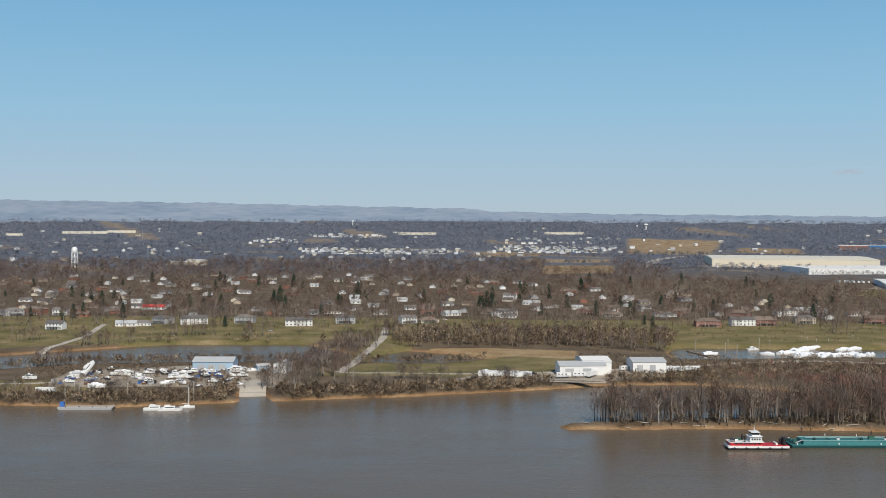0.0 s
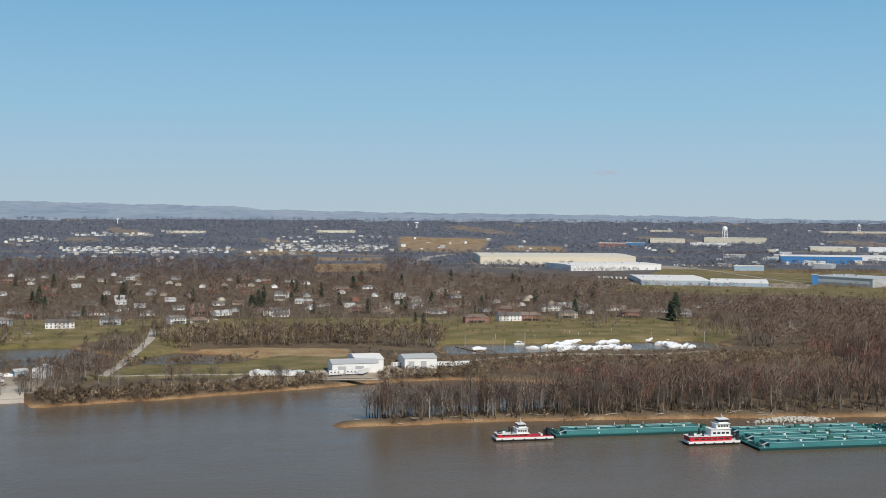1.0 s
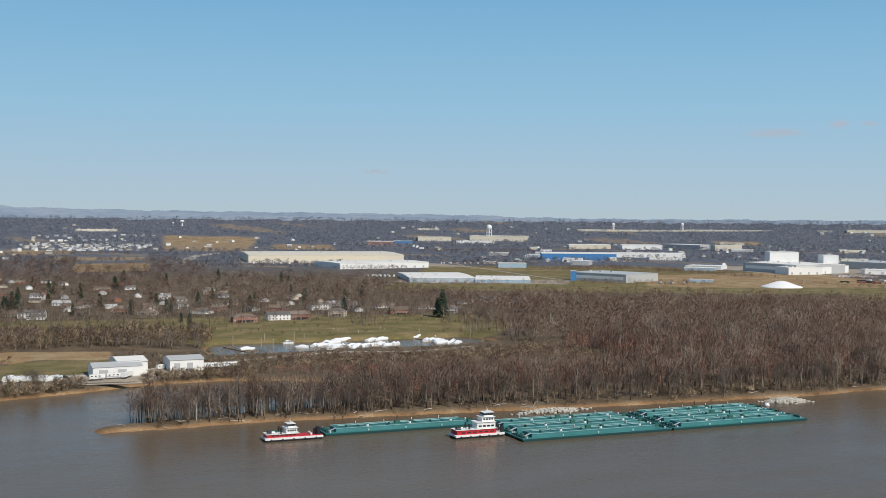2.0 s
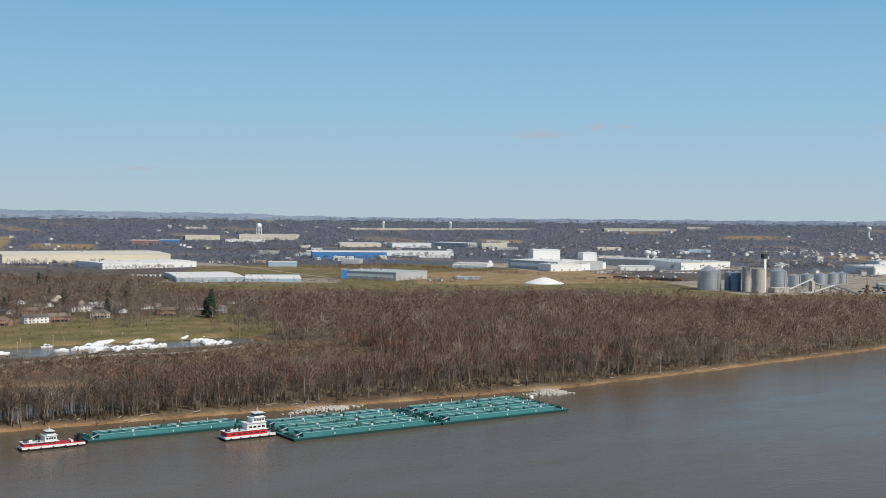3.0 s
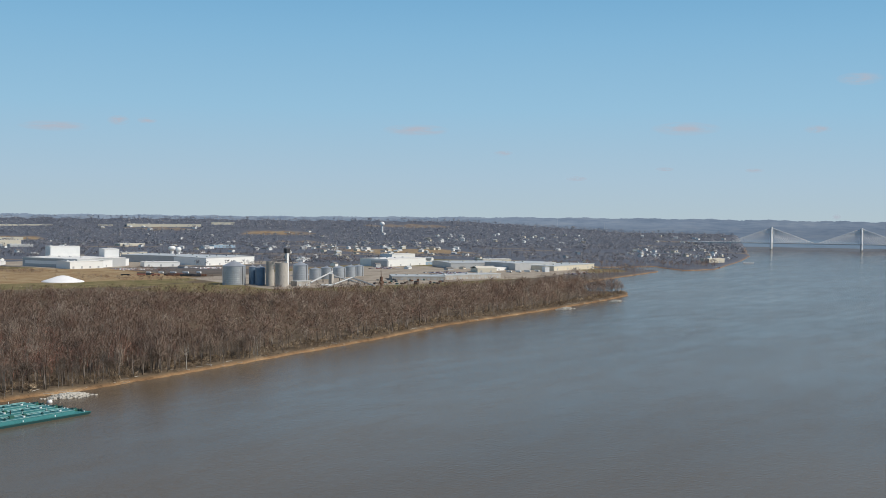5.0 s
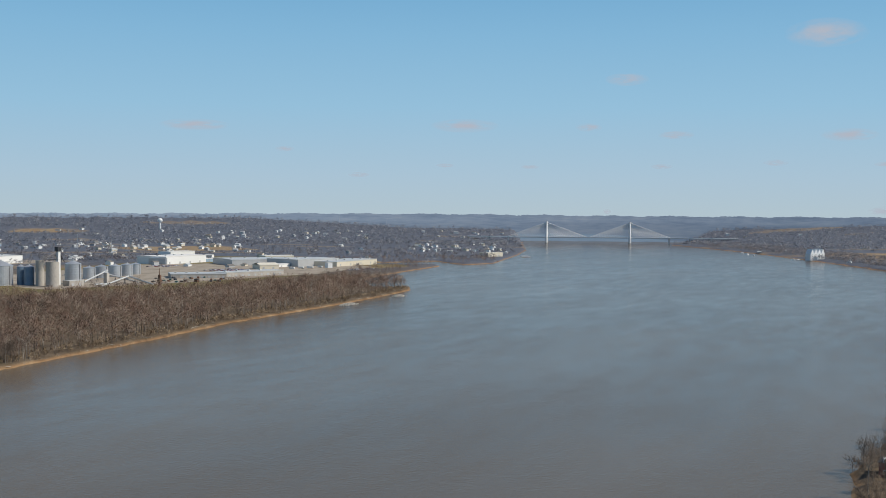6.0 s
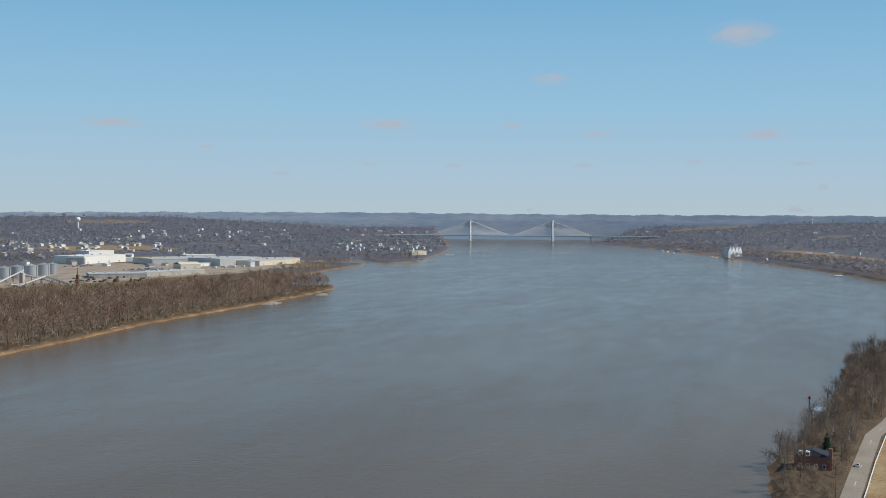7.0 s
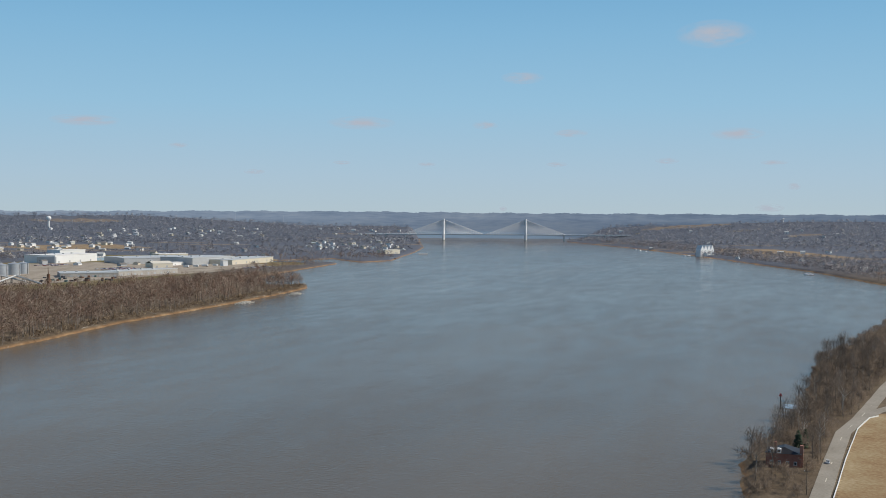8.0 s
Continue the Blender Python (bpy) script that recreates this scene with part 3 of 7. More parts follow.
def tree_arrays(seed, h, spread, twigs, limbs=6, twig_w=0.16, twig_l=3.0, base=0.28, sides=4):
    """Bare tree of height h: wood (trunk, limbs) and twigs as arrays of triangles."""
    g = np.random.default_rng(seed)
    wood, tips = [], []

    def stem(p, q, r0, r1):
        t = np.array(q, float) - p
        t /= np.linalg.norm(t)
        u = np.cross(t, [0.3, 0.9, 0.1])
        u /= np.linalg.norm(u)
        w = np.cross(t, u)
        ring = [(math.cos(2 * math.pi * i / sides), math.sin(2 * math.pi * i / sides)) for i in range(sides)]
        a = [p + r0 * (c * u + s * w) for c, s in ring]
        b = [q + r1 * (c * u + s * w) for c, s in ring]
        for i in range(sides):
            j = (i + 1) % sides
            wood.append([a[i], a[j], b[j]])
            wood.append([a[i], b[j], b[i]])
    foot = np.array([0.0, 0.0, -0.6])
    r = h * 0.016
    knee = np.array([g.normal(0, 0.25), g.normal(0, 0.25), h * 0.35])
    crownp = np.array([g.normal(0, 0.5), g.normal(0, 0.5), h * 0.72])
    stem(foot, knee, r, r * 0.75)
    stem(knee, crownp, r * 0.75, r * 0.35)
    ends = [(crownp, h * 0.25)]
    for i in range(limbs):
        t = g.uniform(0.15, 1.0)
        p = knee + (crownp - knee) * t
        a = 2 * math.pi * (i / limbs) + g.uniform(-0.4, 0.4)
        reach = spread * g.uniform(0.45, 0.85) * (1.1 - 0.4 * t)
        q = p + np.array([math.cos(a) * reach, math.sin(a) * reach, h * g.uniform(0.14, 0.3)])
        stem(p, q, r * 0.38, r * 0.12)
        ends.append((q, h * 0.16))
        m = p + (q - p) * 0.55
        ends.append((m, h * 0.13))
    for k in range(twigs):
        c, s = ends[g.integers(len(ends))]
        p = c + g.normal(0, 1, 3) * s * np.array([0.42, 0.42, 0.34])
        if k % 5 < 3:
            q = g.normal(0, 1, 3)
            p = np.array([0, 0, h * 0.62]) + q / np.linalg.norm(q) * g.uniform(0.5, 1) * np.array([spread * 0.85, spread * 0.85, h * 0.3])
        p[2] = max(p[2], h * base)
        out = p - np.array([0, 0, h * 0.5])
        d = out / (np.linalg.norm(out) + 1e-6) * 0.9 + g.normal(0, 0.55, 3) + np.array([0, 0, 0.2])
        d /= np.linalg.norm(d)
        side = np.cross(d, g.normal(0, 1, 3))
        side /= np.linalg.norm(side)
        tips.append(sliver(p, p + d * twig_l * g.uniform(0.6, 1.3), twig_w * g.uniform(0.7, 1.4), side))
    return np.array(wood), np.array(tips)


def joined(tris):
    return tris.reshape(-1, 3), np.arange(tris.shape[0] * 3).reshape(-1, 3)


def scatter(name, templates, places, mat, label, category="trees"):
    """All plants of a wood as one mesh. places: rows of x, y, z, turn, size."""
    out, tones, round_ = [], [], []
    which = rng.integers(len(templates), size=len(places))
    for k, t in enumerate(templates):
        pl = places[which == k]
        if not len(pl):
            continue
        # twigs face out from the middle of the crown
        size = np.ptp(t.reshape(-1, 3), axis=0)
        o = (t - np.array([0, 0, size[2] * 0.42])) / (size * 0.5)
        o = o + np.array([0, 0, 0.45]) + np.random.default_rng(k).normal(0, 0.1, (len(t), 1, 3))
        o = o / (np.linalg.norm(o, axis=-1, keepdims=True) + 1e-6)
        away = (np.cross(t[:, 1] - t[:, 0], t[:, 2] - t[:, 0]) * o.mean(1)).sum(1) < 0
        t = np.where(away[:, None, None], t[:, ::-1], t)
        o = np.where(away[:, None, None], o[:, ::-1], o)
        c, s = np.cos(pl[:, 3])[:, None, None], np.sin(pl[:, 3])[:, None, None]
        q = t[None] * pl[:, 4][:, None, None, None]
        x = q[..., 0] * c - q[..., 1] * s + pl[:, 0][:, None, None]
        y = q[..., 0] * s + q[..., 1] * c + pl[:, 1][:, None, None]
        z = q[..., 2] + pl[:, 2][:, None, None]
        out.append(np.stack([x, y, z], -1).reshape(-1, 3, 3))
        round_.append(np.stack([o[None, ..., 0] * c - o[None, ..., 1] * s, o[None, ..., 0] * s + o[None, ..., 1] * c, np.broadcast_to(o[None, ..., 2], x.shape)], -1).reshape(-1, 3))
        tones.append(np.repeat(rng.uniform(0, 1, len(pl)), t.shape[0] * 3))
    tris = np.concatenate(out)
    v, f = joined(tris)
    me = soup(name, v, f, mat)
    me.shade_smooth()
    me.normals_split_custom_set_from_vertices(np.concatenate(round_))
    me.attributes.new("tone", "FLOAT", "POINT").data.foreach_set("value", np.concatenate(tones).astype(np.float32))
    return tagged(new(name, me), label, category, kind="stuff")


def sow(n, x0, x1, y0, y1, keep, size=(0.62, 1.38), near=6.0):
    """Random places in a stretch of the plan, kept by a test on x, y and the distance to water."""
    x, y = rng.uniform(x0, x1, n), rng.uniform(y0, y1, n)
    d = shore(x, y)
    k = keep(x, y, d) & (d > near)
    x, y, d = x[k], y[k], d[k]
    return np.stack([x, y, height(x, y, d) - 0.2, rng.uniform(0, 6.28, len(x)), size[0] + (size[1] - size[0]) * rng.uniform(0, 1, len(x)) ** 1.4], -1)


OPEN = GRASSLAND + STUBBLE + YARD


def wooded(x, y):
    k = np.ones(x.shape, bool)
    for poly in OPEN:
        k &= ~inside(x, y, poly)
    return k


wood_a = [tree_arrays(s, 19 + s % 3 * 2, 4.5, 124, twig_w=0.2, twig_l=2.3, base=0.12) for s in range(6)]
wood_b = [tree_arrays(20 + s, 18, 5.0 + s % 3 * 0.6, 66, limbs=2, base=0.13, twig_w=0.34, twig_l=2.3, sides=3) for s in range(6)]
wood_c = [tree_arrays(40 + s, 14, 5.5, 40, limbs=2, twig_w=0.95, twig_l=2.8, base=0.12, sides=3) for s in range(6)]
wood_d = [tree_arrays(50 + s, 13, 7.5, 30, limbs=2, twig_w=1.5, twig_l=3.2, base=0.1, sides=3) for s in range(6)]



# ---- river craft ----
def moved(ob, m):
    """A copy of a prototype thing at the pose m."""
    return copy_thing(ob, m)


def make_barge(m):
    b = thing("tank_barge", "teal steel tank barge with dark deck gear and pipes", "barge", "barges of the tow", m)
    L, W = 90.0, 16.6
    h = Shape()
    h.add([(3, 0.5, -2.5), (L - 9, 0.5, -2.5), (L - 9, W - 0.5, -2.5), (3, W - 0.5, -2.5), (0, 0.1, 1.7), (L, 0.1, 1.7), (L, W - 0.1, 1.7), (0, W - 0.1, 1.7),
           (0, 0.1, 2.2), (L, 0.1, 2.2), (L, W - 0.1, 2.2), (0, W - 0.1, 2.2)],
          [(3, 2, 1, 0), (8, 9, 10, 11), (0, 1, 5, 4), (1, 2, 6, 5), (2, 3, 7, 6), (3, 0, 4, 7), (4, 5, 9, 8), (5, 6, 10, 9), (6, 7, 11, 10), (7, 4, 8, 11)])
    part("hull", h, TEAL_DARK, b, "dark teal steel hull")
    part("deck", Shape().box(0.3, L - 0.3, 0.3, W - 0.3, 2.2, 2.32), TEAL, b)
    part("tank_trunk", Shape().box(6.5, L - 9, 2.7, W - 2.7, 2.32, 4.1, taper=0.3), TEAL, b, "raised teal cargo tank top")
    for y0, y1 in ((2.8, 3.1), (W - 3.1, W - 2.8)):
        part("coaming", Shape().box(6.5, L - 9, y0, y1, 4.1, 4.34), TEAL_PALE, b, "sun-bleached coaming along the tank top")
    for y in (0.18, W - 0.3):
        part("gunwale", Shape().box(0.2, L - 0.2, y, y + 0.14, 2.2, 2.6), TEAL, b)
    part("pipeline", Shape().tube((9, W / 2, 4.6), (L - 12, W / 2, 4.6), 0.18), TEAL_PALE, b, "pale cargo pipeline")
    part("pipeline", Shape().tube((9, W / 2 + 1.1, 4.55), (L - 30, W / 2 + 1.1, 4.55), 0.2), TEAL_DARK, b)
    for i in range(6):
        x = 13 + 12 * i
        hatch = part("hatch", Shape().lathe(x, W / 2 - 2.4, [(0.8, 4.1), (0.8, 4.8), (0.5, 5.0)], 10), WHITE if i % 2 else TEAL_DARK, b)
        part("lid", Shape().lathe(x, W / 2 - 2.4, [(0.62, 5.0), (0.62, 5.12)], 10), TEAL_DARK, hatch)
    for i in range(4):
        x = 20 + 16 * i
        part("vent_pipe", Shape().tube((x, W / 2 + 2.6, 4.1), (x, W / 2 + 2.6, 6.2), 0.18, n=6), WHITE, b)
        part("crossover_pipe", Shape().tube((x, 3.6, 4.7), (x, W - 3.6, 4.7), 0.16, n=6), TEAL_DARK, b)
    for x, w in ((L / 2 - 4, 3.2), (L / 2 + 5, 2.0), (2.6, 2.0), (L - 6, 2.4)):
        part("pump_engine", Shape().box(x, x + w, W / 2 - 1.0, W / 2 + 1.0, 4.1 if 7 < x < 78 else 2.3, 5.5 if 7 < x < 78 else 3.8, taper=0.2), GREEN_DECK, b, "dark green pump engine housing")
    part("stack", Shape().tube((L / 2 - 2, W / 2 + 1, 6), (L / 2 - 2, W / 2 + 1, 8.2), 0.25, n=6), BLACK, b)
    part("ramp", Shape().add([(2, 4.4, 2.35), (2, 5.9, 2.35), (7.2, 5.9, 4.3), (7.2, 4.4, 4.3), (2, 4.4, 2.2), (2, 5.9, 2.2), (7.2, 5.9, 4.15), (7.2, 4.4, 4.15)],
                             [(0, 1, 2, 3), (7, 6, 5, 4), (0, 3, 7, 4), (1, 5, 6, 2), (0, 4, 5, 1), (3, 2, 6, 7)]), METAL_ROOF, b, "pale steel access ramp")
    for x in (3, 24, 45, 66, 86):
        for y in (1.1, W - 1.1):
            part("bitt", Shape().lathe(x, y, [(0.35, 2.3), (0.3, 3.1), (0.42, 3.15), (0.42, 3.3)], 8), WHITE, b)
    for x in (2.0, L - 2.6):
        s = Shape()
        for k in range(5):
            s.tube((x, 2.5 + k * 2.6, 2.3), (x + 0.3, 2.7 + k * 2.6, 3.5 + (k % 2) * 0.6), 0.4, 0.25, 6)
            s.box(x - 0.8, x + 0.9, 3.3 + k * 2.6, 4.6 + k * 2.6, 2.3, 3.0 + 0.4 * (k % 2))
        part("winch_gear", s, TEAL_DARK, b, "dark winches, wires and ratchets")
    return b


first = make_barge(pose(265, 531, -0.9))
for bx, by in ((265, 548), (265, 565), (356, 531), (356, 548), (356, 565), (175, 580)):
    moved(first, pose(bx, by, -0.9))


def hull_shape(L, W, z0, z1, bow=0.25, n=10, flare=0.12, stern=0.9):
    """Boat hull along x, pointed at +x."""
    s = Shape()
    for i in range(n + 1):
        u = i / n
        k = stern if u < 0.05 else 1.0
        w = W / 2 * k * (1 if u < 1 - bow else math.sqrt(max(0.0, 1 - ((u - 1 + bow) / bow) ** 2)) * 0.97 + 0.03)
        lift = (z1 - z0) * 0.25 * max(0, u - 0.6)
        x = L * u
        s.v += [(x, -w, z1 + lift), (x, -w * (1 - flare), z0), (x, w * (1 - flare), z0), (x, w, z1 + lift)]
    for i in range(n):
        a, b = i * 4, i * 4 + 4
        s.f += [(a, a + 1, b + 1, b), (a + 1, a + 2, b + 2, b + 1), (a + 2, a + 3, b + 3, b + 2), (a + 3, a, b, b + 3)]
    s.f += [(3, 2, 1, 0), (n * 4, n * 4 + 1, n * 4 + 2, n * 4 + 3)]
    return s


def windows_row(parent, x0, x1, y, z0, z1, n, thick=0.06):
    w = (x1 - x0) / n
    for k in range(n):
        part("window", Shape().box(x0 + w * (k + 0.15), x0 + w * (k + 0.85), y - thick, y + thick, z0, z1), GLASS, parent)


def towboat(x, y, tall):
    lab = "red-hulled river towboat with a tall white stacked pilothouse" if tall else "low red river towboat with a small white pilothouse"
    t = thing("towboat", lab, "towboat", "towboats", pose(x, y, 0))
    L, W = (28.0, 9.4) if tall else (30.5, 9.0)
    h = Shape()
    h.add([(1.2, 0.4, -1.5), (L - 3, 0.4, -1.5), (L - 3, W - 0.4, -1.5), (1.2, W - 0.4, -1.5), (0, 0, 1.2), (L, 0, 1.2), (L, W, 1.2), (0, W, 1.2)],
          [(3, 2, 1, 0), (4, 5, 6, 7), (0, 1, 5, 4), (1, 2, 6, 5), (2, 3, 7, 6), (3, 0, 4, 7)])
    part("hull", h, BLACK, t)
    part("bulwark", Shape().box(-0.1, L - 0.2, -0.12, W + 0.12, 1.0, 2.0), WHITE, t, "white steel bulwark band")
    house_end = L - 4.5 if tall else L - 13
    main = part("deckhouse", Shape().box(1.0, house_end, 0.9, W - 0.9, 2.0, 4.3 if tall else 3.6), RED, t, "red lower deckhouse")
    windows_row(main, 3, house_end - 1, 0.9, 2.7, 3.3, 6)
    top = 4.3 if tall else 3.6
    part("upper_deck", Shape().box(0.6, house_end + 0.5, 0.5, W - 0.5, top, top + 0.16), WHITE, t)
    if tall:
        levels = [(12.5, 23.0, 4.4, 7.8), (15.5, 22.6, 7.8, 10.3), (17.0, 22.2, 10.3, 12.6)]
    else:
        levels = [(11.0, 16.8, 3.7, 6.4), (12.2, 15.6, 6.4, 8.4)]
        part("fore_deck", Shape().box(house_end, L - 0.5, 0.5, W - 0.5, 2.0, 2.2), RED, t, "red open fore deck")
        for k, (ax, ay) in enumerate(((L - 2.2, 2.4), (L - 1.6, W - 2.6), (L - 3.4, W / 2))):
            part("push_knee", Shape().tube((ax, ay, 2.0), (ax, ay, 6.0 - k * 0.5), 1.1, 0.9, 10), BLACK, t, "black rubber-faced push knee")
        part("winch", Shape().tube((L - 6, 2, 2.7), (L - 6, W - 2, 2.7), 0.6, n=8), WHITE, t)
    for k, (x0, x1, z0, z1) in enumerate(levels):
        inset = 1.3 + 0.5 * k
        lvl = part("cabin" if k < len(levels) - 1 else "pilothouse", Shape().box(x0, x1, inset, W - inset, z0, z1), WHITE, t)
        if k < len(levels) - 1:
            windows_row(lvl, x0 + 0.6, x1 - 0.4, inset, z0 + 1.0, z0 + 1.9, 4)
        else:
            part("window_band", Shape().box(x0 - 0.04, x1 + 0.04, inset - 0.04, W - inset + 0.04, z0 + 0.9, z0 + 1.9), GLASS, lvl, "dark wraparound windows")
        part("roof", Shape().box(x0 - 0.5, x1 + 0.5, inset - 0.5, W - inset + 0.5, z1, z1 + 0.15), WHITE, lvl)
    zt = levels[-1][3]
    xm = (levels[-1][0] + levels[-1][1]) / 2
    part("mast", Shape().tube((xm, W / 2, zt), (xm, W / 2, zt + 3.2), 0.12, 0.06, 6).tube((xm, W / 2 - 1.3, zt + 1.8), (xm, W / 2 + 1.3, zt + 1.8), 0.07, n=6), WHITE, t)
    part("radar", Shape().box(xm - 0.2, xm + 0.2, W / 2 - 1, W / 2 + 1, zt + 1.0, zt + 1.25), WHITE, t)
    for ay in (2.2, W - 2.2):
        part("funnel", Shape().tube((8.5, ay, top), (8.5, ay, top + 3.0), 0.55, 0.5, 10), BLACK, t)
    part("life_raft", Shape().tube((4, W / 2 - 0.8, top + 0.7), (5.6, W / 2 - 0.8, top + 0.7), 0.5, n=8), WHITE, t)
    part("deck_locker", Shape().box(5.0, 7.4, W - 3.4, W - 2, top + 0.16, top + 1.2), GREEN_DECK, t)
    part("generator", Shape().box(1.6, 3.6, 2, 4.6, top + 0.16, top + 1.6), DARK_METAL, t)
    for k in range(5):
        fx = 3 + k * (L - 7) / 4
        part("tyre_fender", Shape().tube((fx, -0.16, 1.0), (fx, -0.42, 1.0), 0.5, n=10), BLACK, t)
    s = Shape()
    for k in range(9):
        rx = 0.7 + k * (house_end - 1) / 8
        s.tube((rx, 0.6, top + 0.1), (rx, 0.6, top + 1.1), 0.04, n=4)
    s.tube((0.7, 0.6, top + 1.1), (house_end - 0.3, 0.6, top + 1.1), 0.05, n=4)
    part("handrail", s, WHITE, t)
    for ax in (L - 0.9,) if tall else ():
        for ay in (2.2, W - 2.2):
            part("push_knee", Shape().box(ax - 0.7, ax + 0.7, ay - 0.9, ay + 0.9, 1.2, 5.2, taper=0.15), BLACK, t, "black rubber-faced push knee")
    return t


towboat(142, 575, False)
towboat(235.5, 549, True)


# ---- boats of the yard and the marina ----
def wrapped_boat(L, W, m, group):
    """Cruiser under a white winter cover."""
    b = thing("covered_boat", "pleasure boat under a taut white winter cover", "boat", group, m)
    part("hull", hull_shape(L, W, -0.5, 1.1), WHITE, b)
    s = Shape()
    n = 7
    for i in range(n + 1):
        u = i / n
        w = W / 2 * (1.0 if u < 0.6 else 1.0 * math.sqrt(max(0.02, 1 - ((u - 0.6) / 0.42) ** 2)))
        top = 1.2 + (2.0 if 0.2 < u < 0.65 else 1.35) * (1 - 0.5 * max(0, u - 0.55) * 2)
        x = L * u
        s.v += [(x, -w, 0.7), (x, -w * 0.86, 1.2 + (top - 1.2) * 0.5), (x, -0.12, top), (x, 0.12, top), (x, w * 0.86, 1.2 + (top - 1.2) * 0.5), (x, w, 0.7)]
    for i in range(n):
        for a in range(5):
            k = i * 6 + a
            s.f.append((k, k + 6, k + 7, k + 1))
    s.f += [tuple(range(6)), tuple(range(n * 6 + 5, n * 6 - 1, -1))]
    part("cover", s, WRAP, b, "white shrink-wrap cover")
    return b


def cruiser(L, W, m, group, hull=None, stands=True):
    b = thing("motor_boat", "white fibreglass cabin boat standing in the boatyard" if stands else "white cabin cruiser moored by the bank", "boat", group, m)
    z = 1.3 if stands else 0.0
    part("hull", hull_shape(L, W, z - 0.5, z + 1.2), hull or WHITE, b)
    part("deck", Shape().box(0.2, L * 0.74, -W * 0.42, W * 0.42, z + 1.1, z + 1.3), WHITE, b)
    c = part("cabin", Shape().box(L * 0.22, L * 0.72, -W * 0.36, W * 0.36, z + 1.2, z + 2.6, taper=0.25), WHITE, b)
    for y in (-W * 0.36, W * 0.36):
        part("side_window", Shape().box(L * 0.28, L * 0.66, y - 0.05, y + 0.05, z + 1.7, z + 2.2), GLASS, c)
    part("windscreen", Shape().box(L * 0.70, L * 0.73, -W * 0.3, W * 0.3, z + 1.4, z + 2.3), GLASS, c)
    part("flybridge", Shape().box(L * 0.26, L * 0.5, -W * 0.3, W * 0.3, z + 2.6, z + 3.3, taper=0.1), WHITE, b)
    part("rail", Shape().tube((L * 0.72, -W * 0.3, z + 2.1), (L * 0.97, 0, z + 2.2), 0.05, n=5).tube((L * 0.72, W * 0.3, z + 2.1), (L * 0.97, 0, z + 2.2), 0.05, n=5), STEEL, b)
    if stands:
        for sx in (0.2, 0.65):
            for y in (-W * 0.35, W * 0.35):
                part("stand", Shape().tube((L * sx, y * 1.3, -0.3), (L * sx, y, z), 0.1, n=5), DARK_METAL, b)
    return b


def mooring_pile(x, y, h):
    p = thing("mooring_pile", "tall weathered timber mooring pile in the water", "pile", "piles of the harbour", pose(x, y, 0))
    part("post", Shape().tube((0, 0, -3), (0.1, 0, h), 0.32, 0.26, 8), GRAVEL, p)
    part("cap", Shape().lathe(0.1, 0, [(0.36, h), (0.05, h + 0.5)], 8), WHITE, p)


MAR = "boats laid up in the marina"
wraps = [wrapped_boat(L, W, pose(x, y, 0, 0, 0, r), MAR) for L, W, (x, y), r in ((15, 4.8, (216.8, 969.2), 20), (12, 4.2, (276.0, 966.8), 150), (18, 5.4, (299.9, 991.4), 30))]
g = np.random.default_rng(3)
for (x0, y0), (x1, y1), n in (((291.3, 964.9), (322.9, 960.2), 8), ((301.7, 1003.2), (331.3, 1017.5), 6), ((332.5, 967.4), (358.1, 963.5), 7), ((344.7, 1006.1), (373.2, 1016.2), 5),
                              ((388.7, 985.7), (419.0, 963.2), 9), ((398.6, 1022.2), (433.4, 1032.0), 7), ((279.1, 975.4), (287.4, 974.1), 2)):
    for k in range(n):
        u = (k + 0.5) / n
        moved(wraps[g.integers(3)], pose(x0 + (x1 - x0) * u + g.uniform(-1, 1), y0 + (y1 - y0) * u + g.uniform(-2, 2), 0, 0, 0, g.uniform(20, 70) + 180 * g.integers(2)))
cruiser(11, 3.6, pose(*(263.9, 1007.2), 0, 0, 0, 10), MAR, stands=False)
for (x, y), h in (((219.1, 1006.0), 8.5), ((251.4, 1024.1), 7.5), ((246.7, 973.9), 8), ((272.0, 999.0), 11), ((287.3, 1020.7), 6.5), ((329.5, 1067.3), 6), ((330.3, 1053.2), 6), ((336.1, 1044.2), 5.5),
                  ((346.9, 1044.5), 6), ((375.5, 1063.8), 7), ((380.2, 1063.9), 5), ((399.7, 1022.0), 7), ((443.1, 1001.1), 9), ((239.6, 985.6), 8)):
    mooring_pile(x, y, h)
for (x0, y0), (x1, y1) in (((209.5, 997.4), (221.3, 953.9)), ((285.2, 961.6), (321.7, 947.7)), ((326.8, 959.6), (356.5, 950.9)), ((391.2, 1008.7), (417.6, 950.3))):
    L, a = math.hypot(x1 - x0, y1 - y0), math.degrees(math.atan2(y1 - y0, x1 - x0))
    d = thing("floating_dock", "grey floating timber dock in the marina", "dock", "docks of the marina", pose(x0, y0, 0, 0, 0, a))
    part("walkway", Shape().box(0, L, -1.0, 1.0, 0.1, 0.6), WOOD, d)
    for k in range(max(2, int(L / 9))):
        part("finger", Shape().box(4 + k * 9, 4.9 + k * 9, 1, 9, 0.1, 0.5), WOOD, d)

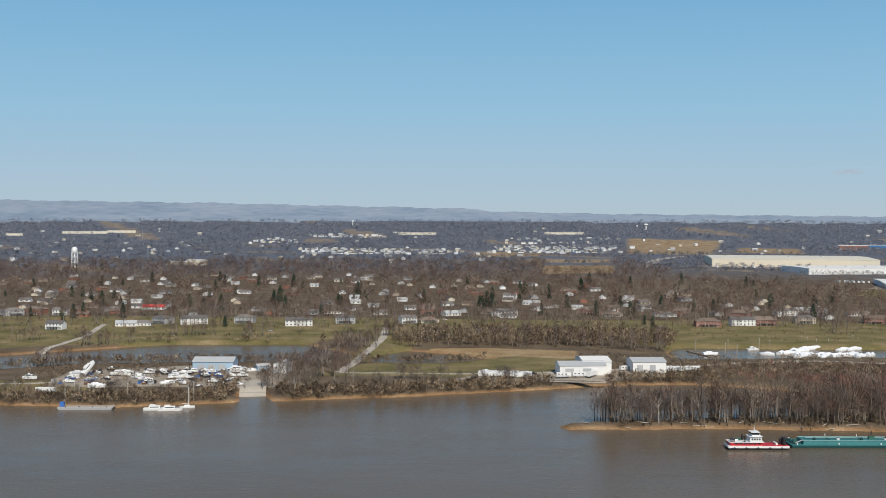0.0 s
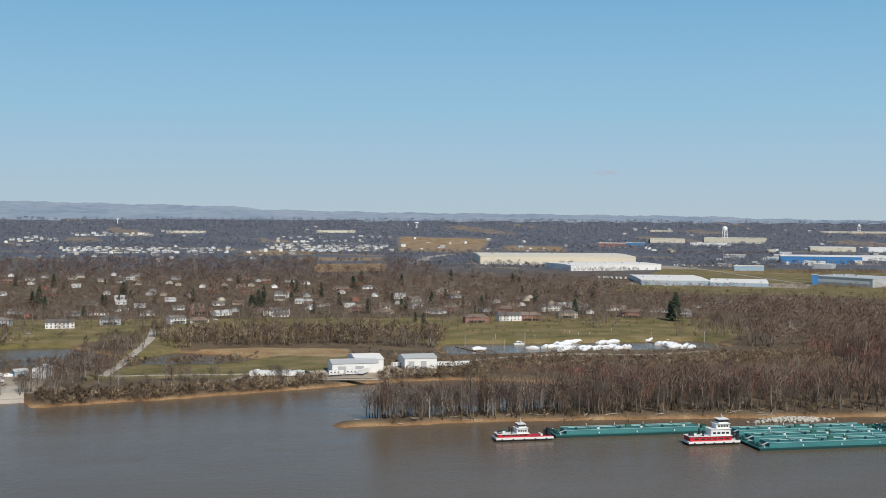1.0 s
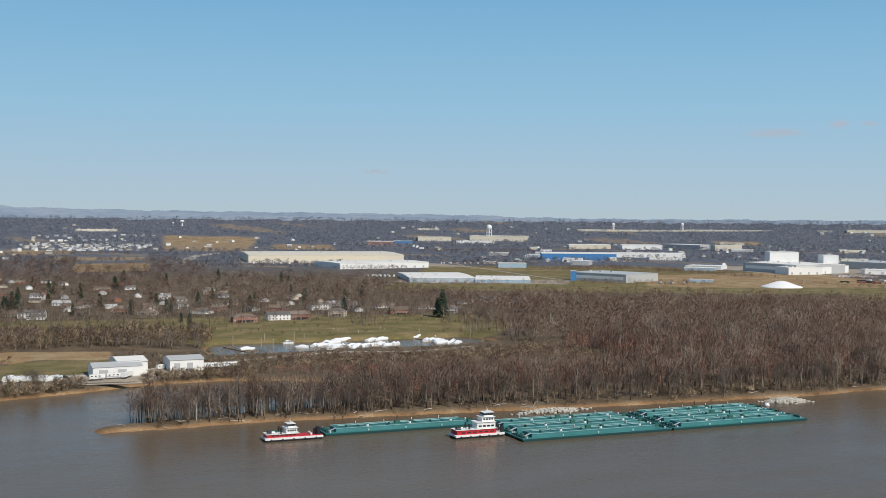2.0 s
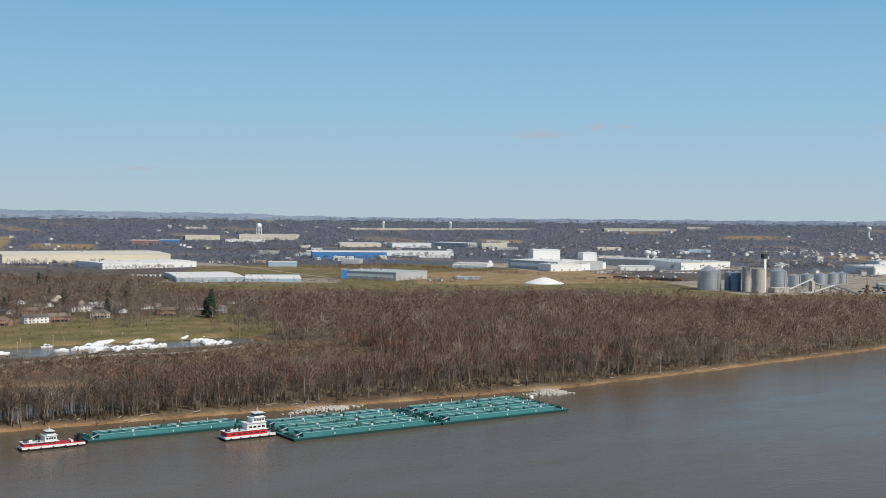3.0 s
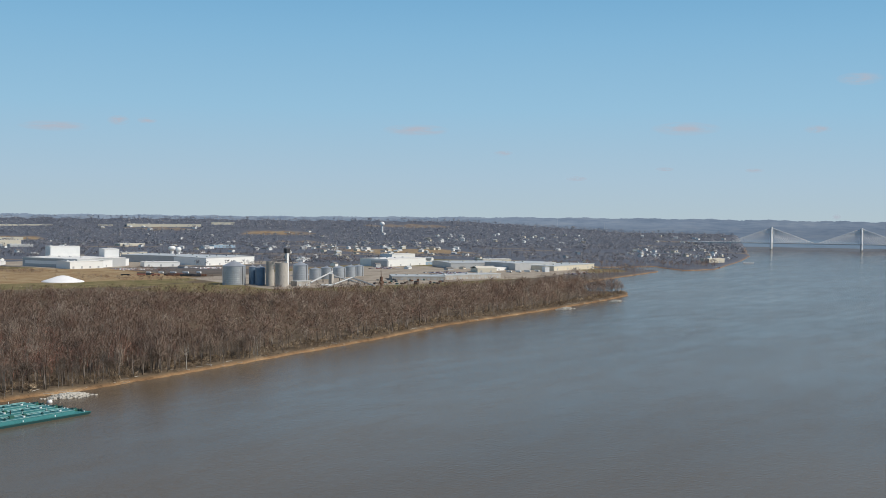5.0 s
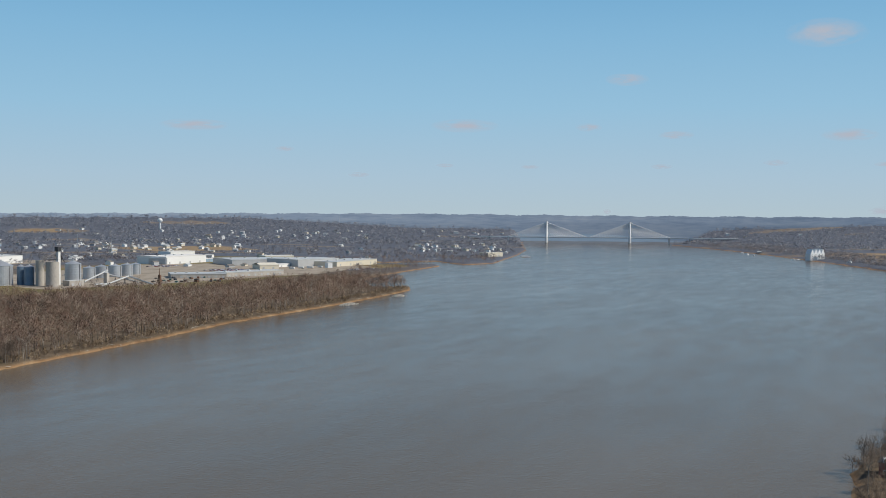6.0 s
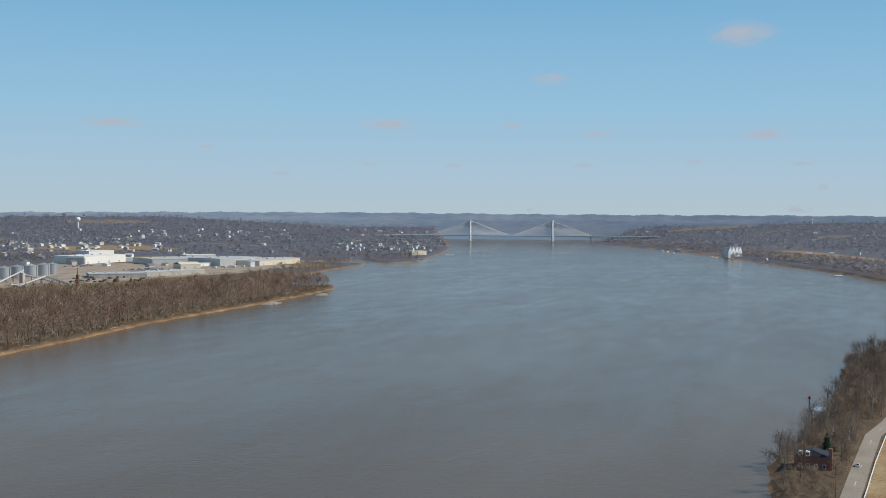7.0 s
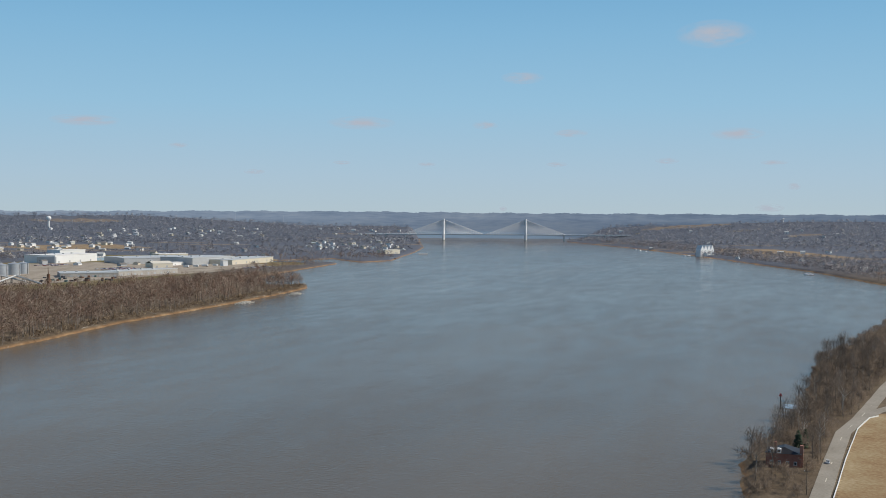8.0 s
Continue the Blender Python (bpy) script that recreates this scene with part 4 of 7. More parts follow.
YARDG = "boats stored in the boatyard"
yard_boats = [cruiser(L, W, pose(x, y, 3.8, 0, 0, r), YARDG, h) for L, W, (x, y), r, h in
              ((9.5, 3.2, (-284.6, 786.1), 5, None), (12, 3.8, (-222.5, 804.1), 3, None), (8, 2.8, (-197.3, 766.8), 15, BLACK), (14, 4.2, (-153.9, 829.1), 20, None), (10, 3.2, (-165.2, 811.1), 0, CAR_PAINTS[2]))]
laid = wrapped_boat(11, 3.6, pose(*(-228.3, 746.1), 4.8, 0, 0, 20), YARDG)
for k in range(46):
    u, v = g.uniform(), g.uniform()
    px, py = -255 + 118 * u, 766 + 72 * v
    if px + 0.0 > -190 and py > 835:
        continue
    z = ground_z(px, py)
    r = g.normal(0, 18) + 180 * g.integers(2)
    q = moved(laid if g.uniform() < 0.25 else yard_boats[g.integers(len(yard_boats))], pose(px, py, z + 0.1, 0, 0, r))
    q.scale = (g.uniform(0.55, 0.85),) * 3
for k in range(44):
    px, py = -258 + 124 * g.uniform(), 752 + 80 * g.uniform()
    q = thing("yard_stack", "stacked timber, crates and scrap between the boats", "stack", "stacks in the boatyard", pose(px, py, ground_z(px, py), 0, 0, g.uniform(0, 180)))
    w, d, h = g.uniform(2, 6), g.uniform(1.5, 3), g.uniform(0.8, 2.4)
    mt = (WOOD, RUST, DARK_METAL, BLUE_TARP, GREY_SIDING, TAN_SIDING, WOOD)[k % 7]
    part("load", Shape().box(0, w, 0, d, 0.15, h, taper=0.12), mt, q)
    part("lath", Shape().box(-0.2, w + 0.2, 0.2, 0.5, -0.4, 0.15).box(-0.2, w + 0.2, d - 0.5, d - 0.2, -0.4, 0.15), WOOD, q)
    part("top_load", Shape().box(w * 0.1, w * 0.6, d * 0.2, d * 0.8, h, h + g.uniform(0.3, 1.2), taper=0.08), (DARK_METAL, WOOD, WHITE)[k % 3], q)
tilted = moved(yard_boats[1], pose(*(-246.1, 798.0), 5.2, 0, -42, 55))
for k, ((x, y), r) in enumerate((((-177.5, 688.2), 6), ((-168.3, 686.3), 8))):
    cruiser(14, 4.4, pose(x, y, 0, 0, 0, r), "boats moored by the yard", stands=False)
sail = thing("sailing_boat", "white sailing boat with a bare mast by the bank", "boat", "boats moored by the yard", pose(*(-157.9, 696.6), 0, 0, 0, 12))
part("hull", hull_shape(9, 2.8, -0.4, 1.0, bow=0.5), WHITE, sail)
part("cabin", Shape().box(2.5, 6, -0.8, 0.8, 1.0, 1.7, taper=0.2), WHITE, sail)
part("mast", Shape().tube((5, 0, 1), (5, 0, 13.5), 0.12, 0.08, 6), WHITE, sail)
part("boom", Shape().tube((5, 0, 2.4), (1.2, 0, 2.6), 0.1, n=6), WHITE, sail)
flat = thing("deck_barge", "weathered grey flat work barge with a blue deckhouse", "barge", m=pose(*(-228.8, 687.2), 0, 0, 0, 3))
part("hull", Shape().add([(2, 0.3, -1), (31, 0.3, -1), (31, 7.7, -1), (2, 7.7, -1), (0, 0, 1.3), (33, 0, 1.3), (33, 8, 1.3), (0, 8, 1.3)],
                         [(3, 2, 1, 0), (4, 5, 6, 7), (0, 1, 5, 4), (1, 2, 6, 5), (2, 3, 7, 6), (3, 0, 4, 7)]), GREY_SIDING, flat)
part("deck", Shape().box(0.4, 32.6, 0.4, 7.6, 1.3, 1.45), CONCRETE, flat, "pale grey worn deck")
part("deckhouse", Shape().box(1, 3.4, 3, 6, 1.45, 4.2), BLUE_TARP, flat)
for k in range(4):
    part("bitt", Shape().lathe(5 + 8 * k, 0.9, [(0.3, 1.45), (0.3, 2.2)], 8), DARK_METAL, flat)
for k, (x, y) in enumerate(((-229.1, 703.6), (-224.6, 707.9), (-221.9, 708.0), (-192.4, 708.6), (-155.2, 709.2), (-153.1, 713.6))):
    mooring_pile(x, y, 13 if k % 2 else 10)


# ---- sheds, trailers and camper vans on the far bank ----
def yard_shed(name, at, w, d, h, ridge, wall, roof, rot, label, doors=2):
    x, y = at
    b = thing(name, label, "shed", "", pose(x, y, ground_z(x, y), 0, 0, rot))
    part("wall", Shape().box(0, w, 0, d, -2, h), wall, b)
    part("gable_wall", Shape().add([(0, 0, h), (0, d / 2, h + ridge - 0.3), (0, d, h), (w, 0, h), (w, d / 2, h + ridge - 0.3), (w, d, h)],
                                   [(0, 1, 2), (5, 4, 3), (0, 3, 4, 1), (1, 4, 5, 2), (0, 2, 5, 3)]), wall, b)
    part("roof", Shape().gable(0, w, 0, d, h + 0.1, ridge, 0.5, 0.2), roof, b)
    for k in range(doors):
        x0 = w * (0.12 + 0.76 * k / max(1, doors))
        part("door", Shape().box(x0, x0 + w * 0.18, -0.08, 0.05, 0, h * 0.72), GREY_SIDING, b, "roll-up door")
    s = Shape()
    for k in range(int(w / 3)):
        s.box(k * 3 + 0.02, k * 3 + 0.12, -0.04, 0, 0, h)
    part("seam", s, wall, b)
    return b


yard_shed("boat_shed", (-179.1, 831.5), 29, 20, 6.5, 2.6, PANEL_PALEBLUE, METAL_ROOF, 0, "boatyard shed with a pale metal roof and bluish walls", 3)
yard_shed("storage_shed", (82.4, 815.9), 33, 20, 7.0, 2.2, WHITE, METAL_ROOF, 4, "white steel storage shed with a grey roof", 2)
yard_shed("storage_shed", (100.3, 825.1), 20, 34, 8.6, 2.0, WHITE, WHITE_ROOF, 4, "tall white steel shed beside the camper park", 1)
yard_shed("storage_shed", (136.5, 831.8), 24, 24, 7.8, 2.0, WHITE, METAL_ROOF, 3, "white steel shed behind parked campers", 2)
yard_shed("small_shed", (-132.2, 829.6), 9, 8, 3.6, 1.4, PANEL_PALEBLUE, METAL_ROOF, 22, "small pale blue shed above the ramp", 1)
yard_shed("small_shed", (-110.9, 818.2), 12, 9, 6.5, 2.0, WHITE, METAL_ROOF, 75, "narrow white shed half hidden by trees", 1)
yard_shed("small_shed", (-252.0, 789.6), 5, 4, 3.2, 1.0, WHITE, METAL_ROOF, 10, "small white hut in the boatyard", 1)


def camper(L, m, kind):
    b = thing("camper_van", "white motorhome with dark windows parked on gravel", "camper", "parked campers", m)
    z = 0.6
    body = part("body", Shape().add([(0, 0, z), (L - 0.6, 0, z), (L - 0.6, 2.5, z), (0, 2.5, z), (0.05, 0.05, 3.3), (L, 0.05, 3.3), (L, 2.45, 3.3), (0.05, 2.45, 3.3)],
                                    [(3, 2, 1, 0), (4, 5, 6, 7), (0, 1, 5, 4), (1, 2, 6, 5), (2, 3, 7, 6), (3, 0, 4, 7)]), WHITE, b)
    part("stripe", Shape().box(0.1, L - 0.7, -0.02, 0.02, 1.1, 1.35), CAR_PAINTS[1 + kind % 2], body)
    for k in range(3):
        part("window", Shape().box(1 + k * (L - 3) / 3, 2.2 + k * (L - 3) / 3, -0.03, 0.03, 1.9, 2.6), GLASS, body)
    part("door", Shape().box(L * 0.62, L * 0.62 + 0.8, -0.03, 0.02, 0.75, 2.6), GREY_SIDING, body)
    part("air_conditioner", Shape().box(L * 0.4, L * 0.4 + 1, 0.8, 1.7, 3.3, 3.65, taper=0.1), GREY_SIDING, b)
    for x in (1.8, L - 2.2):
        for y in (0.05, 2.2):
            part("wheel", Shape().tube((x, y, 0.42), (x, y + 0.26, 0.42), 0.42, n=12), BLACK, b)
    return b


vans = [camper(L, pose(x, y, 4.3, 0, 0, r), k) for k, (L, (x, y), r) in enumerate(((10.5, (78.8, 802.3), 8), (11, (90.5, 805.3), 4), (8, (28.4, 812.5), 60)))]
for k in range(15):
    x, y = (Vector((27.0, 806.8)).lerp(Vector((60.6, 804.7)), k / 14))
    moved(vans[k % 3], pose(x, y + g.uniform(-1, 2), ground_z(x, y) + 0.05, 0, 0, 78 + g.normal(0, 5)))
for k in range(11):
    x, y = (Vector((129.7, 841.6)).lerp(Vector((176.5, 839.6)), k / 10))
    moved(vans[k % 3], pose(x, y + g.uniform(-2, 2), ground_z(x, y) + 0.05, 0, 0, 30 + g.normal(0, 12)))
trailer = thing("box_trailer", "long white box trailer on the river bank", "trailer", "", pose(*(-254.4, 724.2), 4.2, 0, 0, 0))
part("box", Shape().box(0, 12.5, 0, 2.5, 0.9, 3.7), WHITE, trailer)
for x in (2, 3.2):
    part("wheel", Shape().tube((x, -0.02, 0.45), (x, 0.3, 0.45), 0.45, n=10), BLACK, trailer)
part("prop", Shape().box(10.5, 10.7, 0.5, 2, 0, 0.9), DARK_METAL, trailer)


def car(x, y, r, k, group="parked cars", z=None):
    c = thing("car", "small parked car with dark windows" if group == "parked cars" else "white saloon car driving on the river road", "car", group, pose(x, y, ground_z(x, y) + 0.06 if z is None else z, 0, 0, r))
    mt = CAR_PAINTS[k % 5]
    body = part("body", Shape().box(0, 4.5, 0, 1.8, 0.35, 0.95, taper=0.06), mt, c)
    part("cabin", Shape().add([(0.9, 0.1, 0.94), (3.5, 0.1, 0.94), (3.5, 1.7, 0.94), (0.9, 1.7, 0.94), (1.4, 0.25, 1.45), (2.8, 0.25, 1.45), (2.8, 1.55, 1.45), (1.4, 1.55, 1.45)],
                              [(3, 2, 1, 0), (4, 5, 6, 7), (0, 1, 5, 4), (1, 2, 6, 5), (2, 3, 7, 6), (3, 0, 4, 7)]), GLASS, c, "dark glass cabin")
    part("roof", Shape().box(1.35, 2.85, 0.22, 1.58, 1.45, 1.5), mt, c)
    for x_ in (0.85, 3.6):
        for y_ in (-0.02, 1.6):
            part("wheel", Shape().tube((x_, y_, 0.33), (x_, y_ + 0.22, 0.33), 0.33, n=10), BLACK, c)
    return c


cars = [car(*(62.7, 822.0), 10, 4), car(*(248.9, 889.9), 5, 3), car(*(-167.7, 1117.2), 15, 1), car(*(0.8, 1225.1), 30, 0), car(*(103.1, 815.6), 60, 2)]


# ---- houses ----
def make_house(w, d, storeys, wall, roof, hip, chimney, porch, m):
    h = 2.9 * storeys
    kind = "two-storey" if storeys > 1 else "single-storey"
    names = {WHITE: "white-sided", CREAM: "cream-sided", GREY_SIDING: "grey-sided", TAN_SIDING: "tan-sided", BRICK: "red-brick"}
    b = thing("house", kind + " " + names[wall] + " house among bare trees", "house", "houses of the riverside suburb", m)
    body = part("wall", Shape().box(0, w, 0, d, -2, h), wall, b)
    if hip:
        part("roof", Shape().hip(0, w, 0, d, h, d * 0.24), roof, b)
    else:
        part("gable_wall", Shape().add([(0, 0, h), (0, d / 2, h + d * 0.25), (0, d, h), (w, 0, h), (w, d / 2, h + d * 0.25), (w, d, h)],
                                       [(0, 1, 2), (5, 4, 3), (0, 3, 4, 1), (1, 4, 5, 2), (0, 2, 5, 3)]), wall, b)
        part("roof", Shape().gable(0, w, 0, d, h + 0.1, d * 0.26, 0.5, 0.2), roof, b)
    for s in range(storeys):
        n = max(3, int(w / 3.4))
        for k in range(n):
            x0 = w * (k + 0.3) / n
            win = part("window", Shape().box(x0 - 0.12, x0 + 1.42, -0.05, 0.02, 2.9 * s + 0.8, 2.9 * s + 2.4), WHITE, b)
            part("pane", Shape().box(x0, x0 + 1.3, -0.09, -0.04, 2.9 * s + 0.95, 2.9 * s + 2.25), GLASS, win)
    part("door", Shape().box(w * 0.47, w * 0.47 + 1.1, -0.12, 0.02, 0, 2.15), BROWN_SHINGLE if wall == WHITE else WHITE, b)
    if chimney:
        part("chimney", Shape().box(w * 0.72, w * 0.72 + 1.1, d * 0.4, d * 0.4 + 1.1, h, h + d * 0.26 + 1.3), BRICK, b)
    if porch:
        p = part("porch", Shape().box(w * 0.15, w * 0.85, -3.2, 0, 2.6, 2.8), roof, b, "railed porch along the front")
        for k in range(5):
            x0 = w * (0.16 + 0.67 * k / 4)
            part("post", Shape().box(x0, x0 + 0.2, -3.1, -2.9, -0.5, 2.6), WHITE, p)
        part("floor", Shape().box(w * 0.15, w * 0.85, -3.2, 0, -0.4, 0.0), WOOD, p)
    return b


HOUSES = []
protos = []
spots = [(-382.7, 1118.3), (-323.7, 1148.3), (-307.5, 1154.8), (-213.5, 1188.0), (-135.0, 1300.0), (253.1, 1160.7), (292.0, 1174.2), (316.8, 1175.0), (364.6, 1200.9), (439.1, 1209.8)]
spec = [(17, 10, 2, WHITE, SHINGLE, 0, 1, 1), (20, 11, 1, WHITE, METAL_ROOF, 0, 0, 0), (17, 11, 1, WHITE, SHINGLE, 1, 0, 0), (20, 12, 2, GREY_SIDING, SHINGLE, 1, 1, 1), (24, 11, 1, WHITE, BROWN_SHINGLE, 0, 0, 0),
        (25, 12, 2, BRICK, BROWN_SHINGLE, 1, 0, 1), (27, 11, 2, WHITE, SHINGLE, 0, 0, 0), (21, 12, 2, BRICK, BROWN_SHINGLE, 0, 0, 1), (21, 11, 2, TAN_SIDING, SHINGLE, 1, 0, 1), (20, 12, 1, CREAM, BROWN_SHINGLE, 1, 1, 1)]
for (x, y), s in zip(spots, spec):
    protos.append(make_house(*s, pose(x, y, ground_z(x, y), 0, 0, g.normal(0, 5))))
    HOUSES.append((x + s[0] / 2, y + 4))
red = make_house(26, 11, 1, WHITE, RED_ROOF, 0, 0, 0, pose(*(-350.4, 1355.5), 5.4, 0, 0, -4))
tagged(red, "long white house under a bright red roof")
HOUSES.append((-335.1, 1355.2))
for x, y in ((-428.7, 1274.8), (-417.5, 1290.1), (-465.8, 1288.4), (-296.1, 1185.6), (-263.5, 1168.7), (-157.1, 1159.4), (-109.4, 1186.0), (-41.4, 1188.3), (-22.4, 1194.8), (-24.5, 1304.8), (3.9, 1276.0), (79.4, 1538.0), (99.0, 1441.6), (106.2, 1397.0), (123.3, 1398.6),
             (149.8, 1303.4), (175.4, 1282.1), (229.7, 1344.5), (235.1, 1284.7), (244.9, 1270.6), (263.3, 1285.3), (407.8, 1343.5), (431.4, 1351.8), (450.0, 1291.9), (436.1, 1202.3), (494.5, 1269.0), (497.0, 1207.7), (574.1, 1316.2), (599.9, 1329.9),
             (611.9, 1311.2), (632.5, 1308.1), (42.2, 1307.3), (53.7, 1277.9), (62.0, 1257.5), (-107.2, 1347.7), (-473.9, 1259.8), (370.6, 1284.6), (412.8, 1311.6), (311.7, 1262.1)):
    k = g.integers(10)
    moved(protos[k], pose(x, y, ground_z(x, y), 0, 0, g.normal(0, 24)))
    HOUSES.append((x + 9, y + 4))
# the suburb behind, half hidden by its trees
def plain_house(w, d, wall, roof, m, storeys=1, windows=True):
    """House of the farther rows: walls, roof and two windows."""
    names = {WHITE: "white", CREAM: "cream", GREY_SIDING: "grey", TAN_SIDING: "tan", BRICK: "red-brick"}
    b = thing("house", "small " + names[wall] + " suburban house with a pitched roof", "house", "houses of the farther rows", m)
    h = 2.9 * storeys
    s = Shape().box(0, w, 0, d, -2, h)
    s.add([(0, 0, h), (0, d / 2, h + d * 0.25), (0, d, h), (w, 0, h), (w, d / 2, h + d * 0.25), (w, d, h)], [(0, 1, 2), (5, 4, 3), (0, 3, 4, 1), (1, 4, 5, 2), (0, 2, 5, 3)])
    part("wall", s, wall, b)
    part("roof", Shape().gable(0, w, 0, d, h + 0.1, d * 0.26, 0.5, 0.2), roof, b)
    for k in (0.2, 0.65) if windows else ():
        part("window", Shape().box(w * k, w * k + 2.0, -0.06, 0.02, h - 2.0, h - 0.7), GLASS, b)
    return b


rows = [plain_house(*s, pose(*polar(a, r), 5.4, 0, 0, q)) for s, a, r, q in (
    ((15, 10, WHITE, SHINGLE), -15.0, 1420, 5), ((14, 9, CREAM, SHINGLE), -10.0, 1500, 90), ((16, 10, GREY_SIDING, SHINGLE), -6.0, 1440, 8),
    ((15, 10, BRICK, BROWN_SHINGLE), 2.0, 1480, 0), ((13, 9, WHITE, METAL_ROOF), 8.0, 1560, 85), ((14, 9, TAN_SIDING, BROWN_SHINGLE), 12.0, 1420, 0))]
HOUSES += [polar(a, r) for a, r in ((-15.0, 1420), (-10.0, 1500), (-6.0, 1440), (2.0, 1480), (8.0, 1560), (12.0, 1420))]
n = 0
for _ in range(2000):
    a, r = g.uniform(-23, 20), g.uniform(1290, 2150)
    x, y = polar(a, r)
    if n >= 165 or r > 2150 - 30 * max(0, a + 4) or min(math.hypot(x - hx, y - hy) for hx, hy in HOUSES) < 32:
        continue
    HOUSES.append((x + 7, y + 4))
    n += 1
    moved(rows[g.integers(6)], pose(x, y, ground_z(x, y), 0, 0, g.choice([0, 90, 180, 270]) + g.normal(0, 8)))


FAR_WALLS, FAR_ROOFS = [Shape() for _ in range(3)], [Shape() for _ in range(2)]


def settle(corners, n, gap, grid=0.0):
    """Rows of small far houses over a four-cornered stretch of the plan."""
    (ax, ay), (bx, by), (cx, cy), (dx, dy) = corners
    done = []
    for _ in range(n * 12):
        u, v = g.uniform(), g.uniform()
        if grid:
            v = (math.floor(v * grid) + 0.5) / grid + g.normal(0, 0.1 / grid)
        x = (ax * (1 - u) + bx * u) * (1 - v) + (cx * (1 - u) + dx * u) * v
        y = (ay * (1 - u) + by * u) * (1 - v) + (cy * (1 - u) + dy * u) * v
        if len(done) >= n or any(math.hypot(x - p, y - q) < gap for p, q in done) or shore_at(x, y) < 12:
            continue
        done.append((x, y))
        HOUSES.append((x + 6, y + 4))
        m = pose(x, y, ground_z(x, y), 0, 0, g.choice([0, 90]) + g.normal(0, 10))
        w, d, h = g.uniform(12, 18), g.uniform(9, 12), g.choice([3.2, 5.8])
        FAR_WALLS[g.choice([0, 0, 1, 2])].box(0, w, 0, d, -2, h, m).add([(0, 0, h), (0, d / 2, h + d * 0.25), (0, d, h), (w, 0, h), (w, d / 2, h + d * 0.25), (w, d, h)],
                                                                        [(0, 1, 2), (5, 4, 3), (0, 3, 4, 1), (1, 4, 5, 2)], m)
        k = Shape().gable(0, w, 0, d, h + 0.1, d * 0.26, 0.5, 0.2)
        FAR_ROOFS[g.integers(2)].add(k.v, k.f, m)


settle(((116.0, 3365.0), (513.1, 3403.5), (259.8, 4460.4), (672.0, 4459.7)), 120, 22, 8)
settle(((-401.8, 3244.2), (35.2, 3226.8), (-456.7, 3755.3), (40.9, 3748.8)), 75, 22, 3)
settle(((-497.6, 4417.1), (-228.4, 4424.1), (-507.5, 4505.5), (-233.1, 4515.0)), 30, 18, 2)
settle(((-693.7, 4186.9), (-530.2, 4206.7), (-700.7, 4344.9), (-550.1, 4365.5)), 18, 25)
settle(((2899.4, 1303.7), (3030.5, 1049.1), (4408.3, 1906.7), (4606.5, 1607.7)), 62, 30)
settle(((2357.4, 1919.5), (2890.6, 1881.5), (3254.2, 2650.4), (3591.0, 2338.0)), 55, 28)
settle(((3527.9, 2430.3), (3890.4, 1907.8), (3775.3, 2478.2), (4191.1, 2055.4)), 30, 30)
settle(((2753.2, 125.1), (2289.4, -128.2), (2998.9, 136.4), (2637.9, -147.4)), 13, 24)
for a0, a1, r0, r1, n_ in ((-22, 4, 2750, 4700, 60), (4, 24, 3500, 4800, 40), (24, 46, 2700, 4800, 60), (44, 64, 2350, 4700, 90), (81, 96, 2700, 4800, 34)):
    settle((polar(a0, r0), polar(a1, r0), polar(a0, r1), polar(a1, r1)), n_, 40)
for s, mat in zip(FAR_WALLS + FAR_ROOFS, (WHITE, CREAM, GREY_SIDING, SHINGLE, METAL_ROOF)):
    tagged(new("far_houses", s.mesh("far_houses", mat)), "crowded far suburban houses with pale walls and grey roofs", "houses", kind="stuff")


# ---- industry on the plain ----
def block(name, at0, at1, depth, h, wall, roof, label, bays=0, pitch=0.008, group="works and warehouses of the plain", base=0.0, stripe=None):
    """Long building whose near wall runs between two places of the plan."""
    (x0, y0), (x1, y1) = at0, at1
    L, a = math.hypot(x1 - x0, y1 - y0), math.degrees(math.atan2(y1 - y0, x1 - x0))
    z = max(ground_z(x0, y0), 3.0) + base
    b = thing(name, label, "building", group, pose(x0, y0, z, 0, 0, a))
    body = part("wall", Shape().box(0, L, 0, depth, -4 - base, h), wall, b)
    part("roof", Shape().gable(0, L, 0, depth, h + 0.2, depth * pitch, 0.4, 0.6), roof, b)
    part("parapet", Shape().box(-0.3, L + 0.3, -0.3, 0.0, h - 0.7, h + 0.6), roof, b)
    for k in range(bays):
        x = L * (k + 0.3) / bays
        part("dock_door", Shape().box(x, x + min(4.0, L / bays * 0.4), -0.15, 0.0, 0.3, min(4.6, h * 0.5)), GREY_SIDING, b)
    if stripe:
        part("panel_band", Shape().box(L * 0.05, L * 0.95, -0.12, 0.0, h * 0.35, h * 0.7), stripe, b)
    for k in range(min(5, int(L / 30))):
        part("roof_unit", Shape().box(L * (k + 0.5) / 5 - 2, L * (k + 0.5) / 5 + 2, depth * 0.4, depth * 0.4 + 4, h, h + depth * pitch + 2.0), METAL_ROOF, b)
    HOUSES.append(((x0 + x1) / 2, (y0 + y1) / 2 + depth / 2))
    BLOCKS.append((x0, y0, L, depth, radians(a)))
    return b


